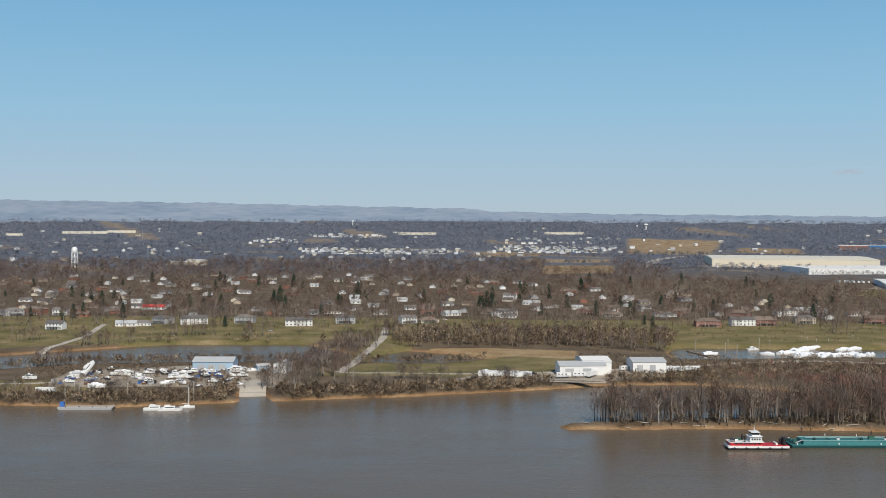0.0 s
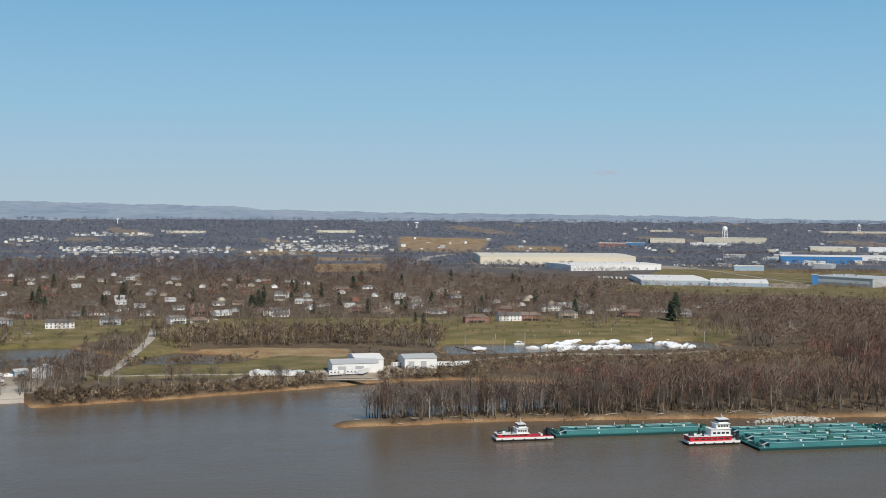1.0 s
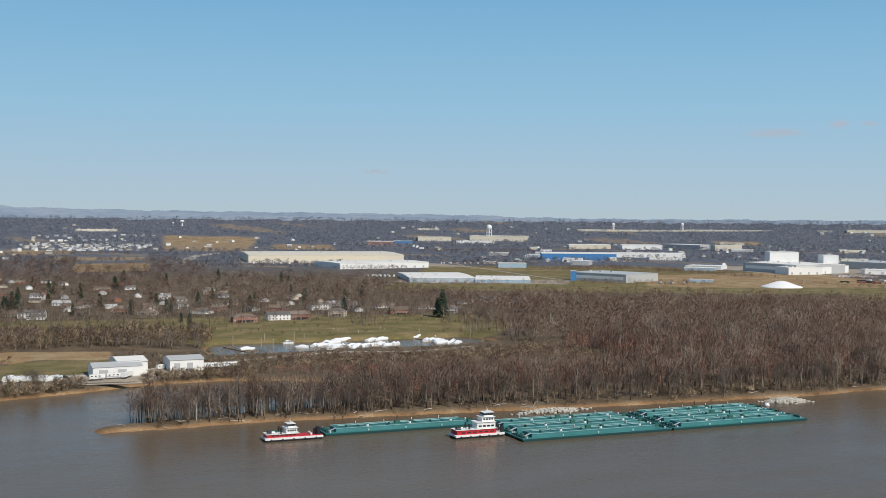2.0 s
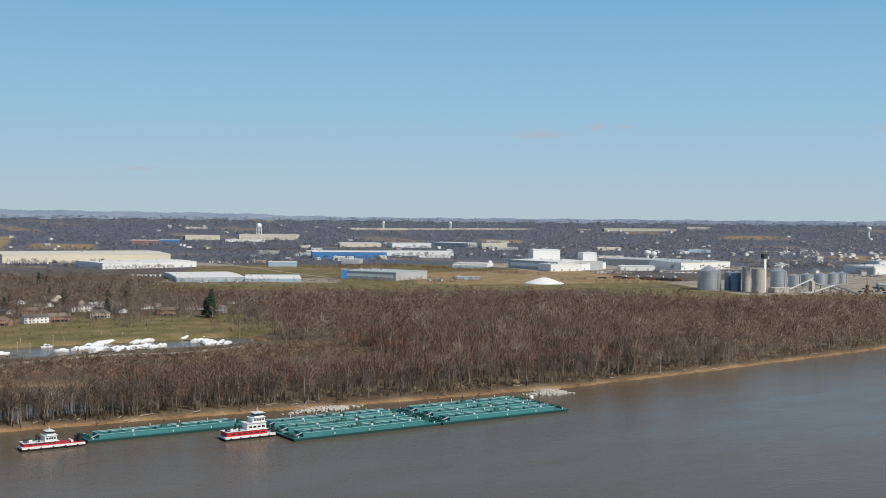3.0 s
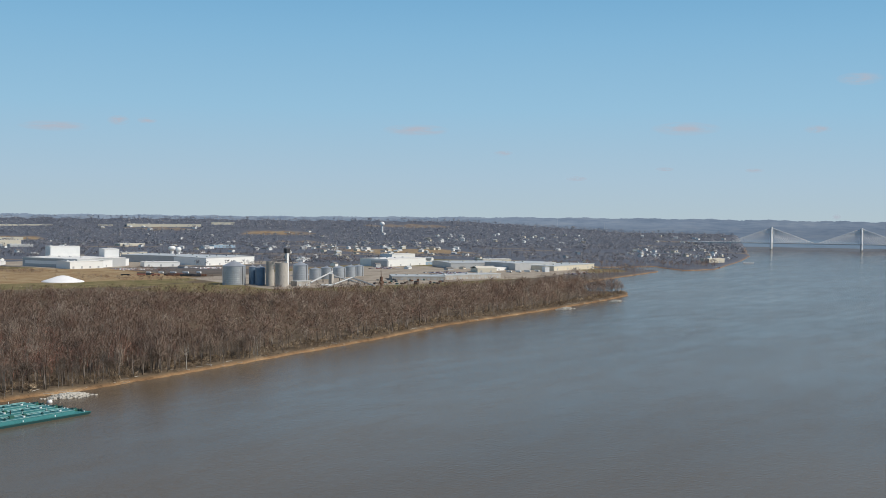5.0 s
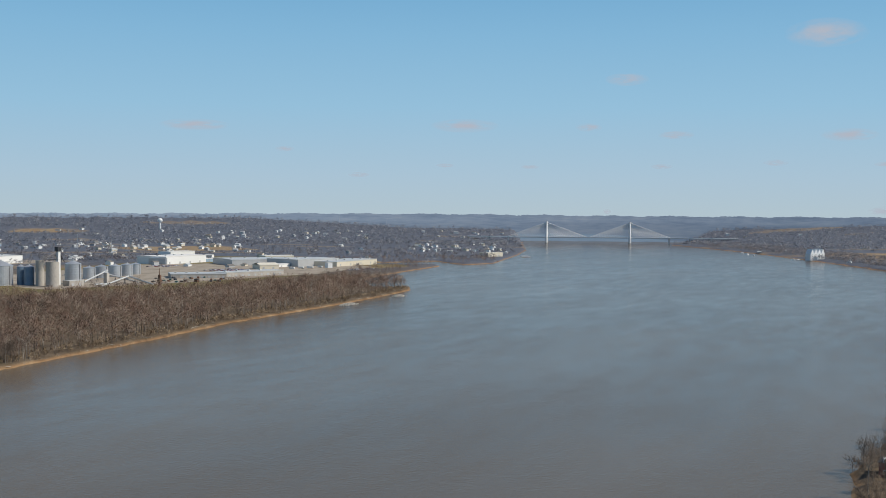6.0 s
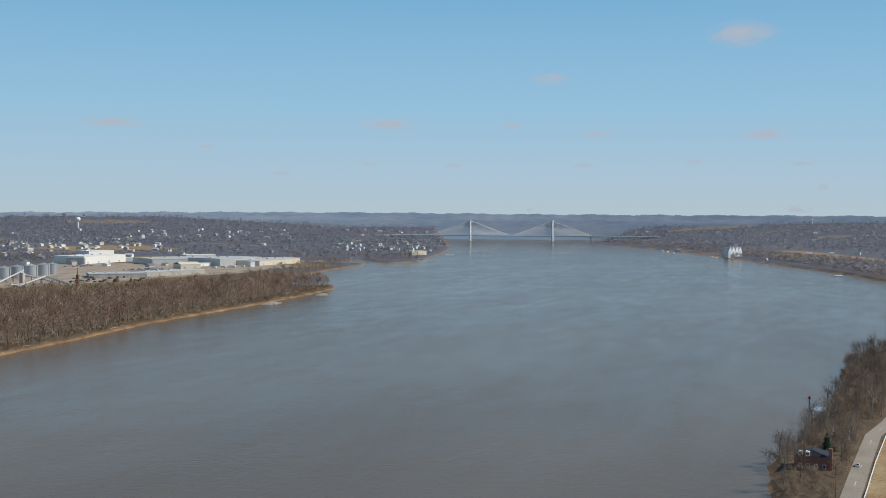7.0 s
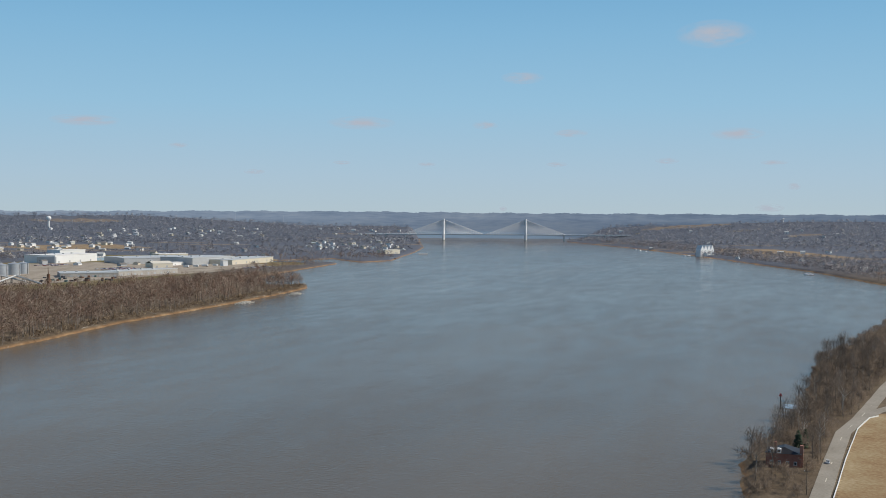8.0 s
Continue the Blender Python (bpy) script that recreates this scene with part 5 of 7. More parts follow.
BLOCKS = []
PALE = "long pale flat-roofed warehouse on the plain"
FAR = "far pale warehouse low on the horizon"
block("warehouse", (594.5, 2570.1), (945.0, 2515.4), 260, 16.9, CREAM, CREAM_ROOF, "very long cream warehouse with many dock doors", 18)
block("warehouse", (697.4, 2218.0), (899.7, 2248.7), 120, 11.5, WHITE, WHITE_ROOF, PALE, 10)
block("warehouse", (675.1, 1770.7), (780.6, 1744.3), 170, 7.4, PANEL_PALEBLUE, WHITE_ROOF, "pale blue works building under a white roof", 6, stripe=PANEL_GREY)
block("warehouse", (774.5, 1730.6), (856.1, 1692.8), 120, 5.5, PANEL_PALEBLUE, WHITE_ROOF, "low pale blue annexe with a white roof", 5)
block("warehouse", (966.3, 1759.1), (1012.6, 1654.8), 95, 13.4, PANEL_GREY, METAL_ROOF, "grey metal works building with blue end panels", 5, stripe=WHITE)
block("warehouse", (958.1, 1744.2), (966.3, 1739.7), 20, 16.4, PANEL_BLUE, METAL_ROOF, "blue end bay of the grey works", 0)
block("warehouse", (1322.6, 2556.1), (1488.2, 2477.3), 110, 16.8, PANEL_BLUE, WHITE_ROOF, "bright blue warehouse behind a tree belt", 4)
block("warehouse", (1609.2, 2678.8), (1775.0, 2603.5), 90, 10.7, WHITE, WHITE_ROOF, PALE, 4)
block("warehouse", (1563.5, 4016.4), (1679.5, 3972.6), 120, 14.6, CREAM, CREAM_ROOF, PALE, 6)
block("warehouse", (1671.3, 3904.3), (1800.3, 3849.8), 60, 8.2, WHITE, WHITE_ROOF, PALE, 5)
block("warehouse", (1755.3, 3976.8), (1932.1, 3865.0), 120, 16.8, CREAM, CREAM_ROOF, PALE, 7)
block("warehouse", (1871.5, 3419.3), (2003.0, 3370.8), 80, 13.3, CREAM, WHITE_ROOF, PALE, 5)
block("warehouse", (2004.3, 3301.2), (2127.3, 3253.2), 80, 15.0, WHITE, WHITE_ROOF, PALE, 4)
block("warehouse", (2241.6, 3428.2), (2283.6, 3264.6), 80, 14.0, PANEL_GREY, WHITE_ROOF, PALE, 3)
block("warehouse", (2251.7, 3137.6), (2332.7, 3105.5), 60, 16.9, CREAM, CREAM_ROOF, PALE, 2)
block("school", (1325.3, 3905.2), (1415.4, 3873.5), 60, 14.0, BRICK, WHITE_ROOF, "low red-brick school with a white roof", 4)
block("school", (1437.3, 3933.6), (1502.5, 3910.3), 60, 12.2, PANEL_BLUE, METAL_ROOF, "dark blue glazed hall beside the school", 3)
block("factory", (1479.6, 1965.3), (1492.1, 1816.8), 130, 17.6, PANEL_GREY, WHITE_ROOF, "grey and white factory of stacked blocks", 6, stripe=WHITE)
block("factory_tower", (1543.5, 1961.5), (1594.9, 1934.3), 60, 37.6, WHITE, WHITE_ROOF, "tall white windowless block of the factory", 0)
block("factory", (1464.5, 1804.5), (1535.4, 1793.6), 50, 13.7, WHITE, WHITE_ROOF, "low white wing of the factory", 4)
block("factory_tower", (1604.1, 1870.3), (1629.8, 1856.0), 55, 33.5, WHITE, WHITE_ROOF, "tall white windowless block of the factory", 0)
block("factory", (1551.6, 1812.6), (1647.5, 1847.0), 40, 14.2, WHITE, METAL_ROOF, "low white wing of the factory", 3)
block("warehouse", (1767.2, 2006.8), (1811.3, 1790.7), 120, 15.2, PANEL_GREY, METAL_ROOF, "long grey mill hall with a ribbed roof", 8)
block("warehouse", (1753.0, 1733.0), (1907.6, 1740.1), 90, 15.8, WHITE, METAL_ROOF, "bright white mill hall with a grey roof", 5)
block("warehouse", (1406.7, 2063.0), (1455.9, 2007.7), 60, 7.3, WHITE, WHITE_ROOF, PALE, 3)
block("store", (1129.4, 1645.8), (1164.8, 1625.8), 14, 4.8, PANEL_PALEBLUE, METAL_ROOF, "low blue-grey store by the field", 3)
block("warehouse", (1996.0, 1444.7), (2134.4, 1440.5), 75, 15.8, WHITE, WHITE_ROOF, "bright white two-tier warehouse near the river port", 4)
block("warehouse", (1988.4, 1482.2), (1996.7, 1443.7), 60, 13.3, PANEL_GREY, WHITE_ROOF, "grey side wing of the white warehouse", 2)
block("warehouse", (2220.0, 1594.0), (2294.8, 1579.7), 40, 17.3, WHITE, WHITE_ROOF, "upper tier of the white warehouse", 0)
block("warehouse", (2022.2, 1301.8), (2142.3, 1209.3), 120, 11.8, PANEL_GREY, METAL_ROOF, "long grey port warehouse with a ridged roof", 8)
block("warehouse", (2049.3, 1164.4), (2164.7, 1132.4), 90, 14.0, PANEL_GREY, METAL_ROOF, "long grey port warehouse with a ridged roof", 4)
block("warehouse", (2094.5, 1100.6), (2283.1, 1101.6), 70, 9.4, CREAM, METAL_ROOF, "low tan port shed", 4)
block("warehouse", (1926.2, 1178.3), (1957.1, 1154.0), 40, 7.7, CREAM, CREAM_ROOF, "cream gabled shed in the port yard", 2, 0.1)
block("warehouse", (2017.4, 1189.6), (2059.1, 1185.5), 20, 5.7, WHITE, WHITE_ROOF, "small white port shed", 2)
block("warehouse", (2037.7, 1090.2), (2045.3, 1084.4), 14, 10.1, WHITE, WHITE_ROOF, "small pale port hut", 0)
block("open_shed", (1590.7, 1141.6), (1648.9, 1072.4), 60, 6.7, CONCRETE, METAL_ROOF, "open-fronted storage shed with a wide grey roof", 8)
block("open_shed", (1663.2, 1081.7), (1788.0, 1045.0), 40, 7.8, CONCRETE, METAL_ROOF, "open-fronted storage shed with a wide grey roof", 9)
for a0, a1, h, d in (((2262.4, 4065.9), (2632.9, 3863.1), 6.8, 60), ((2632.9, 3863.1), (2918.7, 3696.7), 6.8, 40), ((3109.6, 3498.9), (3328.3, 3318.5), 11.4, 60),
                     ((3402.5, 3334.5), (3470.0, 3272.9), 9.3, 30), ((3044.5, 3587.2), (3088.0, 3553.8), 4.6, 20), ((-1418.6, 4336.9), (-1263.4, 4382.5), 8.9, 40), ((-173.9, 4531.7), (-26.6, 4537.9), 8.8, 30), ((-1271.6, 4411.4), (-1171.6, 4437.9), 8.9, 30),
                     ((-1584.8, 4219.2), (-1530.3, 4238.2), 8.7, 20), ((1683.8, 4330.1), (1766.2, 4301.5), 6.8, 30), ((395.8, 4545.8), (549.2, 4533.9), 8.9, 30)):
    block("warehouse", a0, a1, d, h, CREAM, CREAM_ROOF, FAR, 5)
block("school", (-608.7, 2563.7), (-564.5, 2566.7), 50, 6.4, TAN_SIDING, METAL_ROOF, "low tan school among woods", 5)
block("school", (-559.5, 2538.1), (-518.1, 2540.7), 40, 11.3, CREAM, WHITE_ROOF, "cream school hall among woods", 2)
for k in range(34):
    a_, r_ = (g.uniform(22, 46), g.uniform(2300, 4300)) if k < 20 else (g.uniform(49, 60), g.uniform(2400, 3000))
    x, y = polar(a_, r_)
    if any(math.hypot(x - hx, y - hy) < 75 for hx, hy in HOUSES[-140:]) or any(inside(np.array([x]), np.array([y]), q)[0] for q in WATERS):
        continue
    L, t_ = g.uniform(25, 90), radians(-g.uniform(10, 45))
    block("workshop", (x, y), (x + L * math.cos(t_), y + L * math.sin(t_)), g.uniform(18, 45), g.uniform(5, 10), (WHITE, CREAM, PANEL_GREY, PANEL_PALEBLUE)[k % 4], (WHITE_ROOF, METAL_ROOF, CREAM_ROOF)[k % 3], "low pale workshop on the industrial plain", 3)
heap = thing("salt_heap", "white covered salt heap on the works yard", "heap", "", pose(*(1195.4, 1489.7), 5.2))
part("mound", Shape().lathe(0, 0, [(34, -1), (31, 1.5), (20, 5), (9, 8.8), (3, 10), (0.3, 10.2)], 28), SALT, heap, smooth=True)


# ---- grain terminal ----
def bin_(at, rad, h, mat, label, n=36, ribs=6, cone=0.42):
    x, y = at
    b = thing("grain_silo", label, "silo", "silos of the grain terminal", pose(x, y, 5.0))
    prof = [(rad, -2)]
    for k in range(ribs):
        z0, z1 = h * k / ribs, h * (k + 1) / ribs
        prof += [(rad, z0 + 0.3), (rad * 1.012, z0 + 0.4), (rad * 1.012, z0 + 0.8), (rad, z0 + 0.9), (rad, z1)]
    part("shell", Shape().lathe(0, 0, prof, n), mat, b)
    if cone:
        part("roof", Shape().lathe(0, 0, [(rad * 1.03, h), (rad * 0.12, h + rad * cone), (rad * 0.12, h + rad * cone + 1.2)], n), STEEL, b)
        part("ladder", Shape().box(-0.4, 0.4, -rad - 0.35, -rad - 0.05, 0, h), DARK_METAL, b)
    else:
        part("roof", Shape().lathe(0, 0, [(rad * 1.02, h), (rad * 1.02, h + 0.8)], n), CONCRETE, b)
    return b


bin_((1326.3, 1251.4), 17.6, 29.1, STEEL, "wide ribbed galvanised steel grain bin with a cone roof", ribs=9)
bin_((1348.1, 1233.0), 5.7, 27.4, BLUE_STEEL, "slim blue-grey steel grain bin", ribs=7)
bin_((1346.2, 1215.8), 7.5, 27.2, BLUE_STEEL, "slim blue-grey steel grain bin", ribs=7)
bin_((1347.0, 1196.5), 6.1, 36.6, CONCRETE, "tall weathered concrete grain silo", ribs=5, cone=0)
bin_((1339.3, 1166.6), 9.4, 35.2, CONCRETE, "wide weathered concrete grain silo", ribs=2, cone=0)
bin_((1405.0, 1184.9), 12.0, 30.2, STEEL, "galvanised steel grain bin beside the elevator", ribs=8)
for px_, rr, hh in (((1521.3, 1250.5), 10, 18), ((1549.7, 1248.9), 10, 19), ((1594.4, 1257.0), 11, 18), ((1624.6, 1255.4), 10, 19), ((1665.7, 1269.3), 9, 18)):
    bin_(px_, rr, hh, STEEL, "broad low galvanised storage tank", ribs=4, cone=0.25)
lift = thing("grain_elevator", "tall pale elevator tower with dark spouts on top", "elevator", "", pose(*(1366.5, 1179.9), 5))
eh = 54.1
part("tower", Shape().box(-2.4, 2.4, -2.4, 2.4, -1, eh), WHITE, lift)
part("head_house", Shape().box(-4, 4, -3, 3, eh - 4, eh + 3), DARK_METAL, lift)
for dx, dz in ((-30, 0.62), (-55, 0.58), (18, 0.6), (26, 0.55), (-42, 0.66)):
    part("spout", Shape().tube((0, 0, eh - 2), (dx * 0.62, 2, eh * dz + 4), 0.6, n=6), DARK_METAL, lift)
gallery = Shape()
for k in range(8):
    gallery.tube((-40 + 5 * k, -2, eh * 0.72), (-37.5 + 5 * k, 2, eh * 0.82), 0.35, n=4).tube((-37.5 + 5 * k, 2, eh * 0.82), (-35 + 5 * k, -2, eh * 0.72), 0.35, n=4)
gallery.tube((-40, -2, eh * 0.72), (2, -2, eh * 0.72), 0.5, n=4).tube((-40, 2, eh * 0.82), (2, 2, eh * 0.82), 0.5, n=4)
part("gallery", gallery, DARK_METAL, lift, "dark steel lattice gallery")
block("pit_house", (1352.8, 1147.6), (1378.7, 1143.2), 14, 8, CONCRETE, METAL_ROOF, "pale concrete intake house below the silos", 2)


def conveyor(at0, z0, at1, z1):
    c = thing("conveyor", "inclined grey steel belt conveyor on trestles", "conveyor", "conveyors of the terminal", pose(*at0, 5))
    (x0, y0), (x1, y1) = at0, at1
    dx, dy = x1 - x0, y1 - y0
    part("belt", Shape().tube((0, 0, z0), (dx, dy, z1), 1.3, n=4), METAL_ROOF, c)
    for k in (0.25, 0.55, 0.85):
        q = z0 + (z1 - z0) * k
        part("trestle", Shape().tube((dx * k - 2, dy * k, -1), (dx * k, dy * k, q), 0.3, n=4).tube((dx * k + 2, dy * k, -1), (dx * k, dy * k, q), 0.3, n=4), DARK_METAL, c)


conveyor((1413.1, 1170.7), 3, (1500.1, 1196.8), 16)
conveyor((1439.1, 1148.1), 14, (1438.7, 1091.7), 4)
conveyor((1355.7, 1092.3), 2, (1440.2, 1109.4), 12)
conveyor((1440.2, 1109.4), 12, (1411.7, 1044.4), 3)
conveyor((1328.7, 1081.2), 6, (1404.8, 1120.7), 2)
hopper = thing("hopper_tower", "small grey conveyor transfer tower", "tower", "", pose(*(1426.3, 1140.1), 5))
part("frame", Shape().box(-3, 3, -3, 3, -1, 17), CONCRETE, hopper)
part("cap", Shape().lathe(0, 0, [(4, 17), (0.4, 22)], 4), METAL_ROOF, hopper)
crane = thing("crane", "rust-red loading crane with a raised boom", "crane", "", pose(*(1418.8, 1038.0), 5))
part("mast", Shape().box(-1.6, 1.6, -1.6, 1.6, -1, 17), RUST, crane)
part("boom", Shape().tube((0, 0, 14), (-1, 0, 27), 0.8, 0.4, 4), RUST, crane)
part("cab", Shape().box(-3.2, 3.2, -2.4, 2.4, 6, 10), RUST, crane)
for k in range(26):
    a_, r_ = g.uniform(53.5, 57), g.uniform(1830, 1990)
    x, y = polar(a_, r_)
    s = thing("yard_stack", "dark stacked goods on the port yard", "stack", "stacks on the port yard", pose(x, y, ground_z(x, y), 0, 0, g.uniform(0, 90)))
    part("load", Shape().box(0, g.uniform(4, 9), 0, 4, -0.5, g.uniform(1.5, 3.5), taper=0.3), (DARK_METAL, RUST, TEAL_DARK, BLACK)[k % 4], s)


# ---- water towers and masts ----
def legged_tower(at, h, rad, label="white water tower on steel legs"):
    x, y = at
    t = thing("water_tower", label, "water tower", "water towers", pose(x, y, ground_z(x, y)))
    tank = part("tank", Shape().lathe(0, 0, [(rad * 0.25, h * 0.66), (rad * 0.9, h * 0.74), (rad, h * 0.8), (rad, h * 0.9), (rad * 0.7, h * 0.97), (0.3, h)], 20), WHITE, t, smooth=True)
    part("riser", Shape().tube((0, 0, -1), (0, 0, h * 0.68), rad * 0.2, n=10), WHITE, t)
    for k in range(6):
        a = math.pi * k / 3
        part("leg", Shape().tube((rad * 1.15 * math.cos(a), rad * 1.15 * math.sin(a), -1), (rad * 0.95 * math.cos(a), rad * 0.95 * math.sin(a), h * 0.8), rad * 0.09, n=6), WHITE, t)
    for z in (0.25, 0.5):
        part("ring", Shape().lathe(0, 0, [(rad * 1.1, h * z), (rad * 1.13, h * z + 0.4), (rad * 1.1, h * z + 0.8)], 12), WHITE, t)


def pedestal_tower(at, h, rad, label="white water tower on a single column"):
    x, y = at
    t = thing("water_tower", label, "water tower", "water towers", pose(x, y, ground_z(x, y)))
    part("column", Shape().lathe(0, 0, [(rad * 0.6, -2), (rad * 0.42, h * 0.1), (rad * 0.4, h * 0.62)], 16), WHITE, t)
    part("tank", Shape().lathe(0, 0, [(rad * 0.4, h * 0.6), (rad, h * 0.76), (rad * 1.03, h * 0.86), (rad * 0.75, h * 0.96), (0.3, h)], 20), WHITE, t, smooth=True)


legged_tower((-764.2, 2413.9), 43.0, 6.1)
legged_tower((1822.5, 3948.7), 59.1, 9.5)
pedestal_tower((1938.8, 2027.1), 31.3, 8.8)
pedestal_tower((1905.8, 1971.5), 30.6, 6.7)
pedestal_tower((3685.3, 2694.1), 44.3, 9.3)
legged_tower((2395.5, 4014.6), 31.8, 5.4)
legged_tower((2630.1, 3883.1), 31.9, 5.5)
pedestal_tower((810.8, 4659.0), 22.9, 9.2)
pedestal_tower((-372.4, 4802.6), 21.0, 4.7)
pedestal_tower((776.7, 4663.8), 16.1, 3.4)
pedestal_tower((-1093.5, 4488.7), 13.5, 5.6)
pedestal_tower((4952.9, 102.6), 16.8, 4.8)
for at, h in (((2597.8, 2174.9), 42.7), ((2528.0, 2004.0), 34.4), ((4321.7, 2257.9), 47.3), ((4479.6, 2115.6), 33.7), ((-1090.6, 4223.5), 46.6), ((-722.0, 2848.9), 31.4), ((1271.2, 2760.3), 22.1)):
    m_ = thing("radio_mast", "thin grey lattice radio mast", "mast", "radio masts", pose(*at, ground_z(*at)))
    part("shaft", Shape().tube((0, 0, -1), (0, 0, h), 0.9, 0.45, 4), STEEL, m_)


# ---- the cable-stayed bridge ----
tower_a, tower_b = Vector((*(4366.0, 1370.7), 0)), Vector((*(4450.3, 1060.5), 0))
along = (tower_b - tower_a).normalized()
across = Vector((-along.y, along.x, 0))
span = (tower_b - tower_a).length
bridge = thing("cable_stayed_bridge", "pale cable-stayed road bridge with two tall pylons", "bridge", "", Matrix.Translation(tower_a))
DECK, TOP, SIDE = 24.0, 85.0, 150.0


def on(s, w, z):
    return along * s + across * w + Vector((0, 0, z))


def slab(s0, s1, w, z0, z1):
    return Shape().add([on(s0, -w, z0), on(s1, -w, z0), on(s1, w, z0), on(s0, w, z0), on(s0, -w, z1), on(s1, -w, z1), on(s1, w, z1), on(s0, w, z1)],
                       [(3, 2, 1, 0), (4, 5, 6, 7), (0, 1, 5, 4), (1, 2, 6, 5), (2, 3, 7, 6), (3, 0, 4, 7)])


part("deck", slab(-SIDE - 160, span + SIDE + 260, 15, DECK - 2.5, DECK), METAL_ROOF, bridge)
part("parapet", slab(-SIDE - 160, span + SIDE + 260, 14.6, DECK, DECK + 1.6), WHITE, bridge)
for s in (0, span):
    for w in (-17, 17):
        part("pylon_leg", Shape().tube(on(s, w, -4), on(s, w * 0.95, DECK), 4.6, 4.2, 8).tube(on(s, w * 0.95, DECK), on(s, w * 0.12, TOP - 8), 4.0, 3.4, 8), WHITE, bridge)
    part("pylon_head", Shape().tube(on(s, 0, TOP - 16), on(s, 0, TOP), 5.4, 4.6, 8), WHITE, bridge)
    part("pier_cap", slab(s - 5, s + 5, 22, -4, 3), CONCRETE, bridge)
    for k in range(1, 15):
        for sg in (-1, 1):
            for w in (-14, 14):
                far_end = s + sg * k * (SIDE + 8) / 14
                part("stay_cable", Shape().tube(on(s, w * 0.08, TOP - 3 - (14 - k) * 1.5), on(far_end, w, DECK), 0.75, n=4, caps=False), WHITE, bridge)
for s in (-SIDE, -SIDE - 80, -SIDE - 150, span + SIDE, span + SIDE + 80, span + SIDE + 160):
    part("pier", Shape().tube(on(s, -8, -4), on(s, -8, DECK - 2), 2.4, n=8).tube(on(s, 8, -4), on(s, 8, DECK - 2), 2.4, n=8), WHITE, bridge)


# ---- roads, banks and rocks ----
def strip(name, points, w, mat, label, category="road", lift=0.12, h=0.0):
    """Road along a line of plan places, laid on the ground."""
    pts = []
    for (x0, y0), (x1, y1) in zip(points, points[1:]):
        n_ = max(1, int(math.hypot(x1 - x0, y1 - y0) / 4))
        pts += [(x0 + (x1 - x0) * k / n_, y0 + (y1 - y0) * k / n_) for k in range(n_)]
    pts.append(points[-1])
    s = Shape()
    for k, (x, y) in enumerate(pts):
        (ax, ay), (bx, by) = pts[max(0, k - 1)], pts[min(len(pts) - 1, k + 1)]
        L = math.hypot(bx - ax, by - ay) or 1
        ux, uy = -(by - ay) / L * w / 2, (bx - ax) / L * w / 2
        z = max(ground_z(x, y), ground_z(x + ux, y + uy), ground_z(x - ux, y - uy)) + lift
        s.v += [(x + ux, y + uy, z + h), (x - ux, y - uy, z + h), (x - ux, y - uy, z - 1.2), (x + ux, y + uy, z - 1.2)]
    for k in range(len(pts) - 1):
        a, b = 4 * k, 4 * k + 4
        s.f += [(a, a + 1, b + 1, b), (a + 1, a + 2, b + 2, b + 1), (a + 3, a, b, b + 3)]
    return tagged(new(name, s.mesh(name, mat)), label, category, kind="structure")


strip("road", [(-348.7, 849.3), (-343.2, 899.9), (-333.1, 973.0), (-326.7, 1060.1), (-340.5, 1169.6)], 6, GRAVEL, "pale gravel embankment road by the pond")
strip("road", [(-73.5, 823.5), (-67.9, 881.2), (-61.0, 976.1), (-54.3, 1058.1), (-55.6, 1149.0)], 7, GRAVEL, "worn two-lane road climbing away from the river")
strip("road", [(-73.5, 823.5), (-33.3, 821.4), (18.6, 819.6), (67.1, 826.6), (116.8, 836.9)], 4, GRAVEL, "gravel track along the river meadow")
strip("road", [(117.8, 844.4), (174.7, 861.5), (222.8, 885.8), (280.3, 904.6), (345.7, 886.2), (402.8, 905.2)], 7, GRAVEL, "pale causeway road beside the marina")
strip("road", [(-295.5, 764.7), (-256.5, 770.7)], 4, GRAVEL, "gravel lane into the boatyard")
strip("boat_ramp", [(-120.5, 735.5), (-122.8, 750.0), (-128.1, 789.5)], 17, GRAVEL, "wide gravel boat ramp", "ramp", 0.3)
strip("boat_ramp", [(90.3, 782.9), (90.7, 786.9)], 40, GRAVEL, "pale paved landing slope", "ramp", 0.2)
strip("road", [(425.9, 2494.9), (555.3, 2990.9), (659.2, 3202.9)], 26, GRAVEL, "pale highway embankment on the plain")
strip("road", [(1092.3, 2665.9), (1004.1, 2302.6), (970.3, 1997.8), (951.5, 1747.8)], 10, ASPHALT, "access road between the warehouses")
strip("road", [(330, 8), (473, -5), (560, -12.2), (628, -18.3), (668, -27), (720, -36), (806, -50), (900, -68), (1010, -95)], 7.8, ASPHALT, "worn grey asphalt river road")
strip("road", [(676, -30), (700, -38), (720, -48), (735, -70)], 7, ASPHALT, "side road leaving the river road")
strip("kerb_wall", [(330, 2.6), (476, -10.4), (560, -17.6), (640, -25.6), (676, -33.0), (684, -38)], 0.3, WHITE, "low white concrete roadside wall", "wall", 0.1, 0.55)
for off in (-0.12, 0.12):
    strip("lane_line", [(330, 8 + off), (473, -5 + off), (560, -12.2 + off), (628, -18.3 + off), (668, -27 + off), (720, -36 + off)], 0.14, CREAM, "faded yellow centre line", "marking", 0.14)
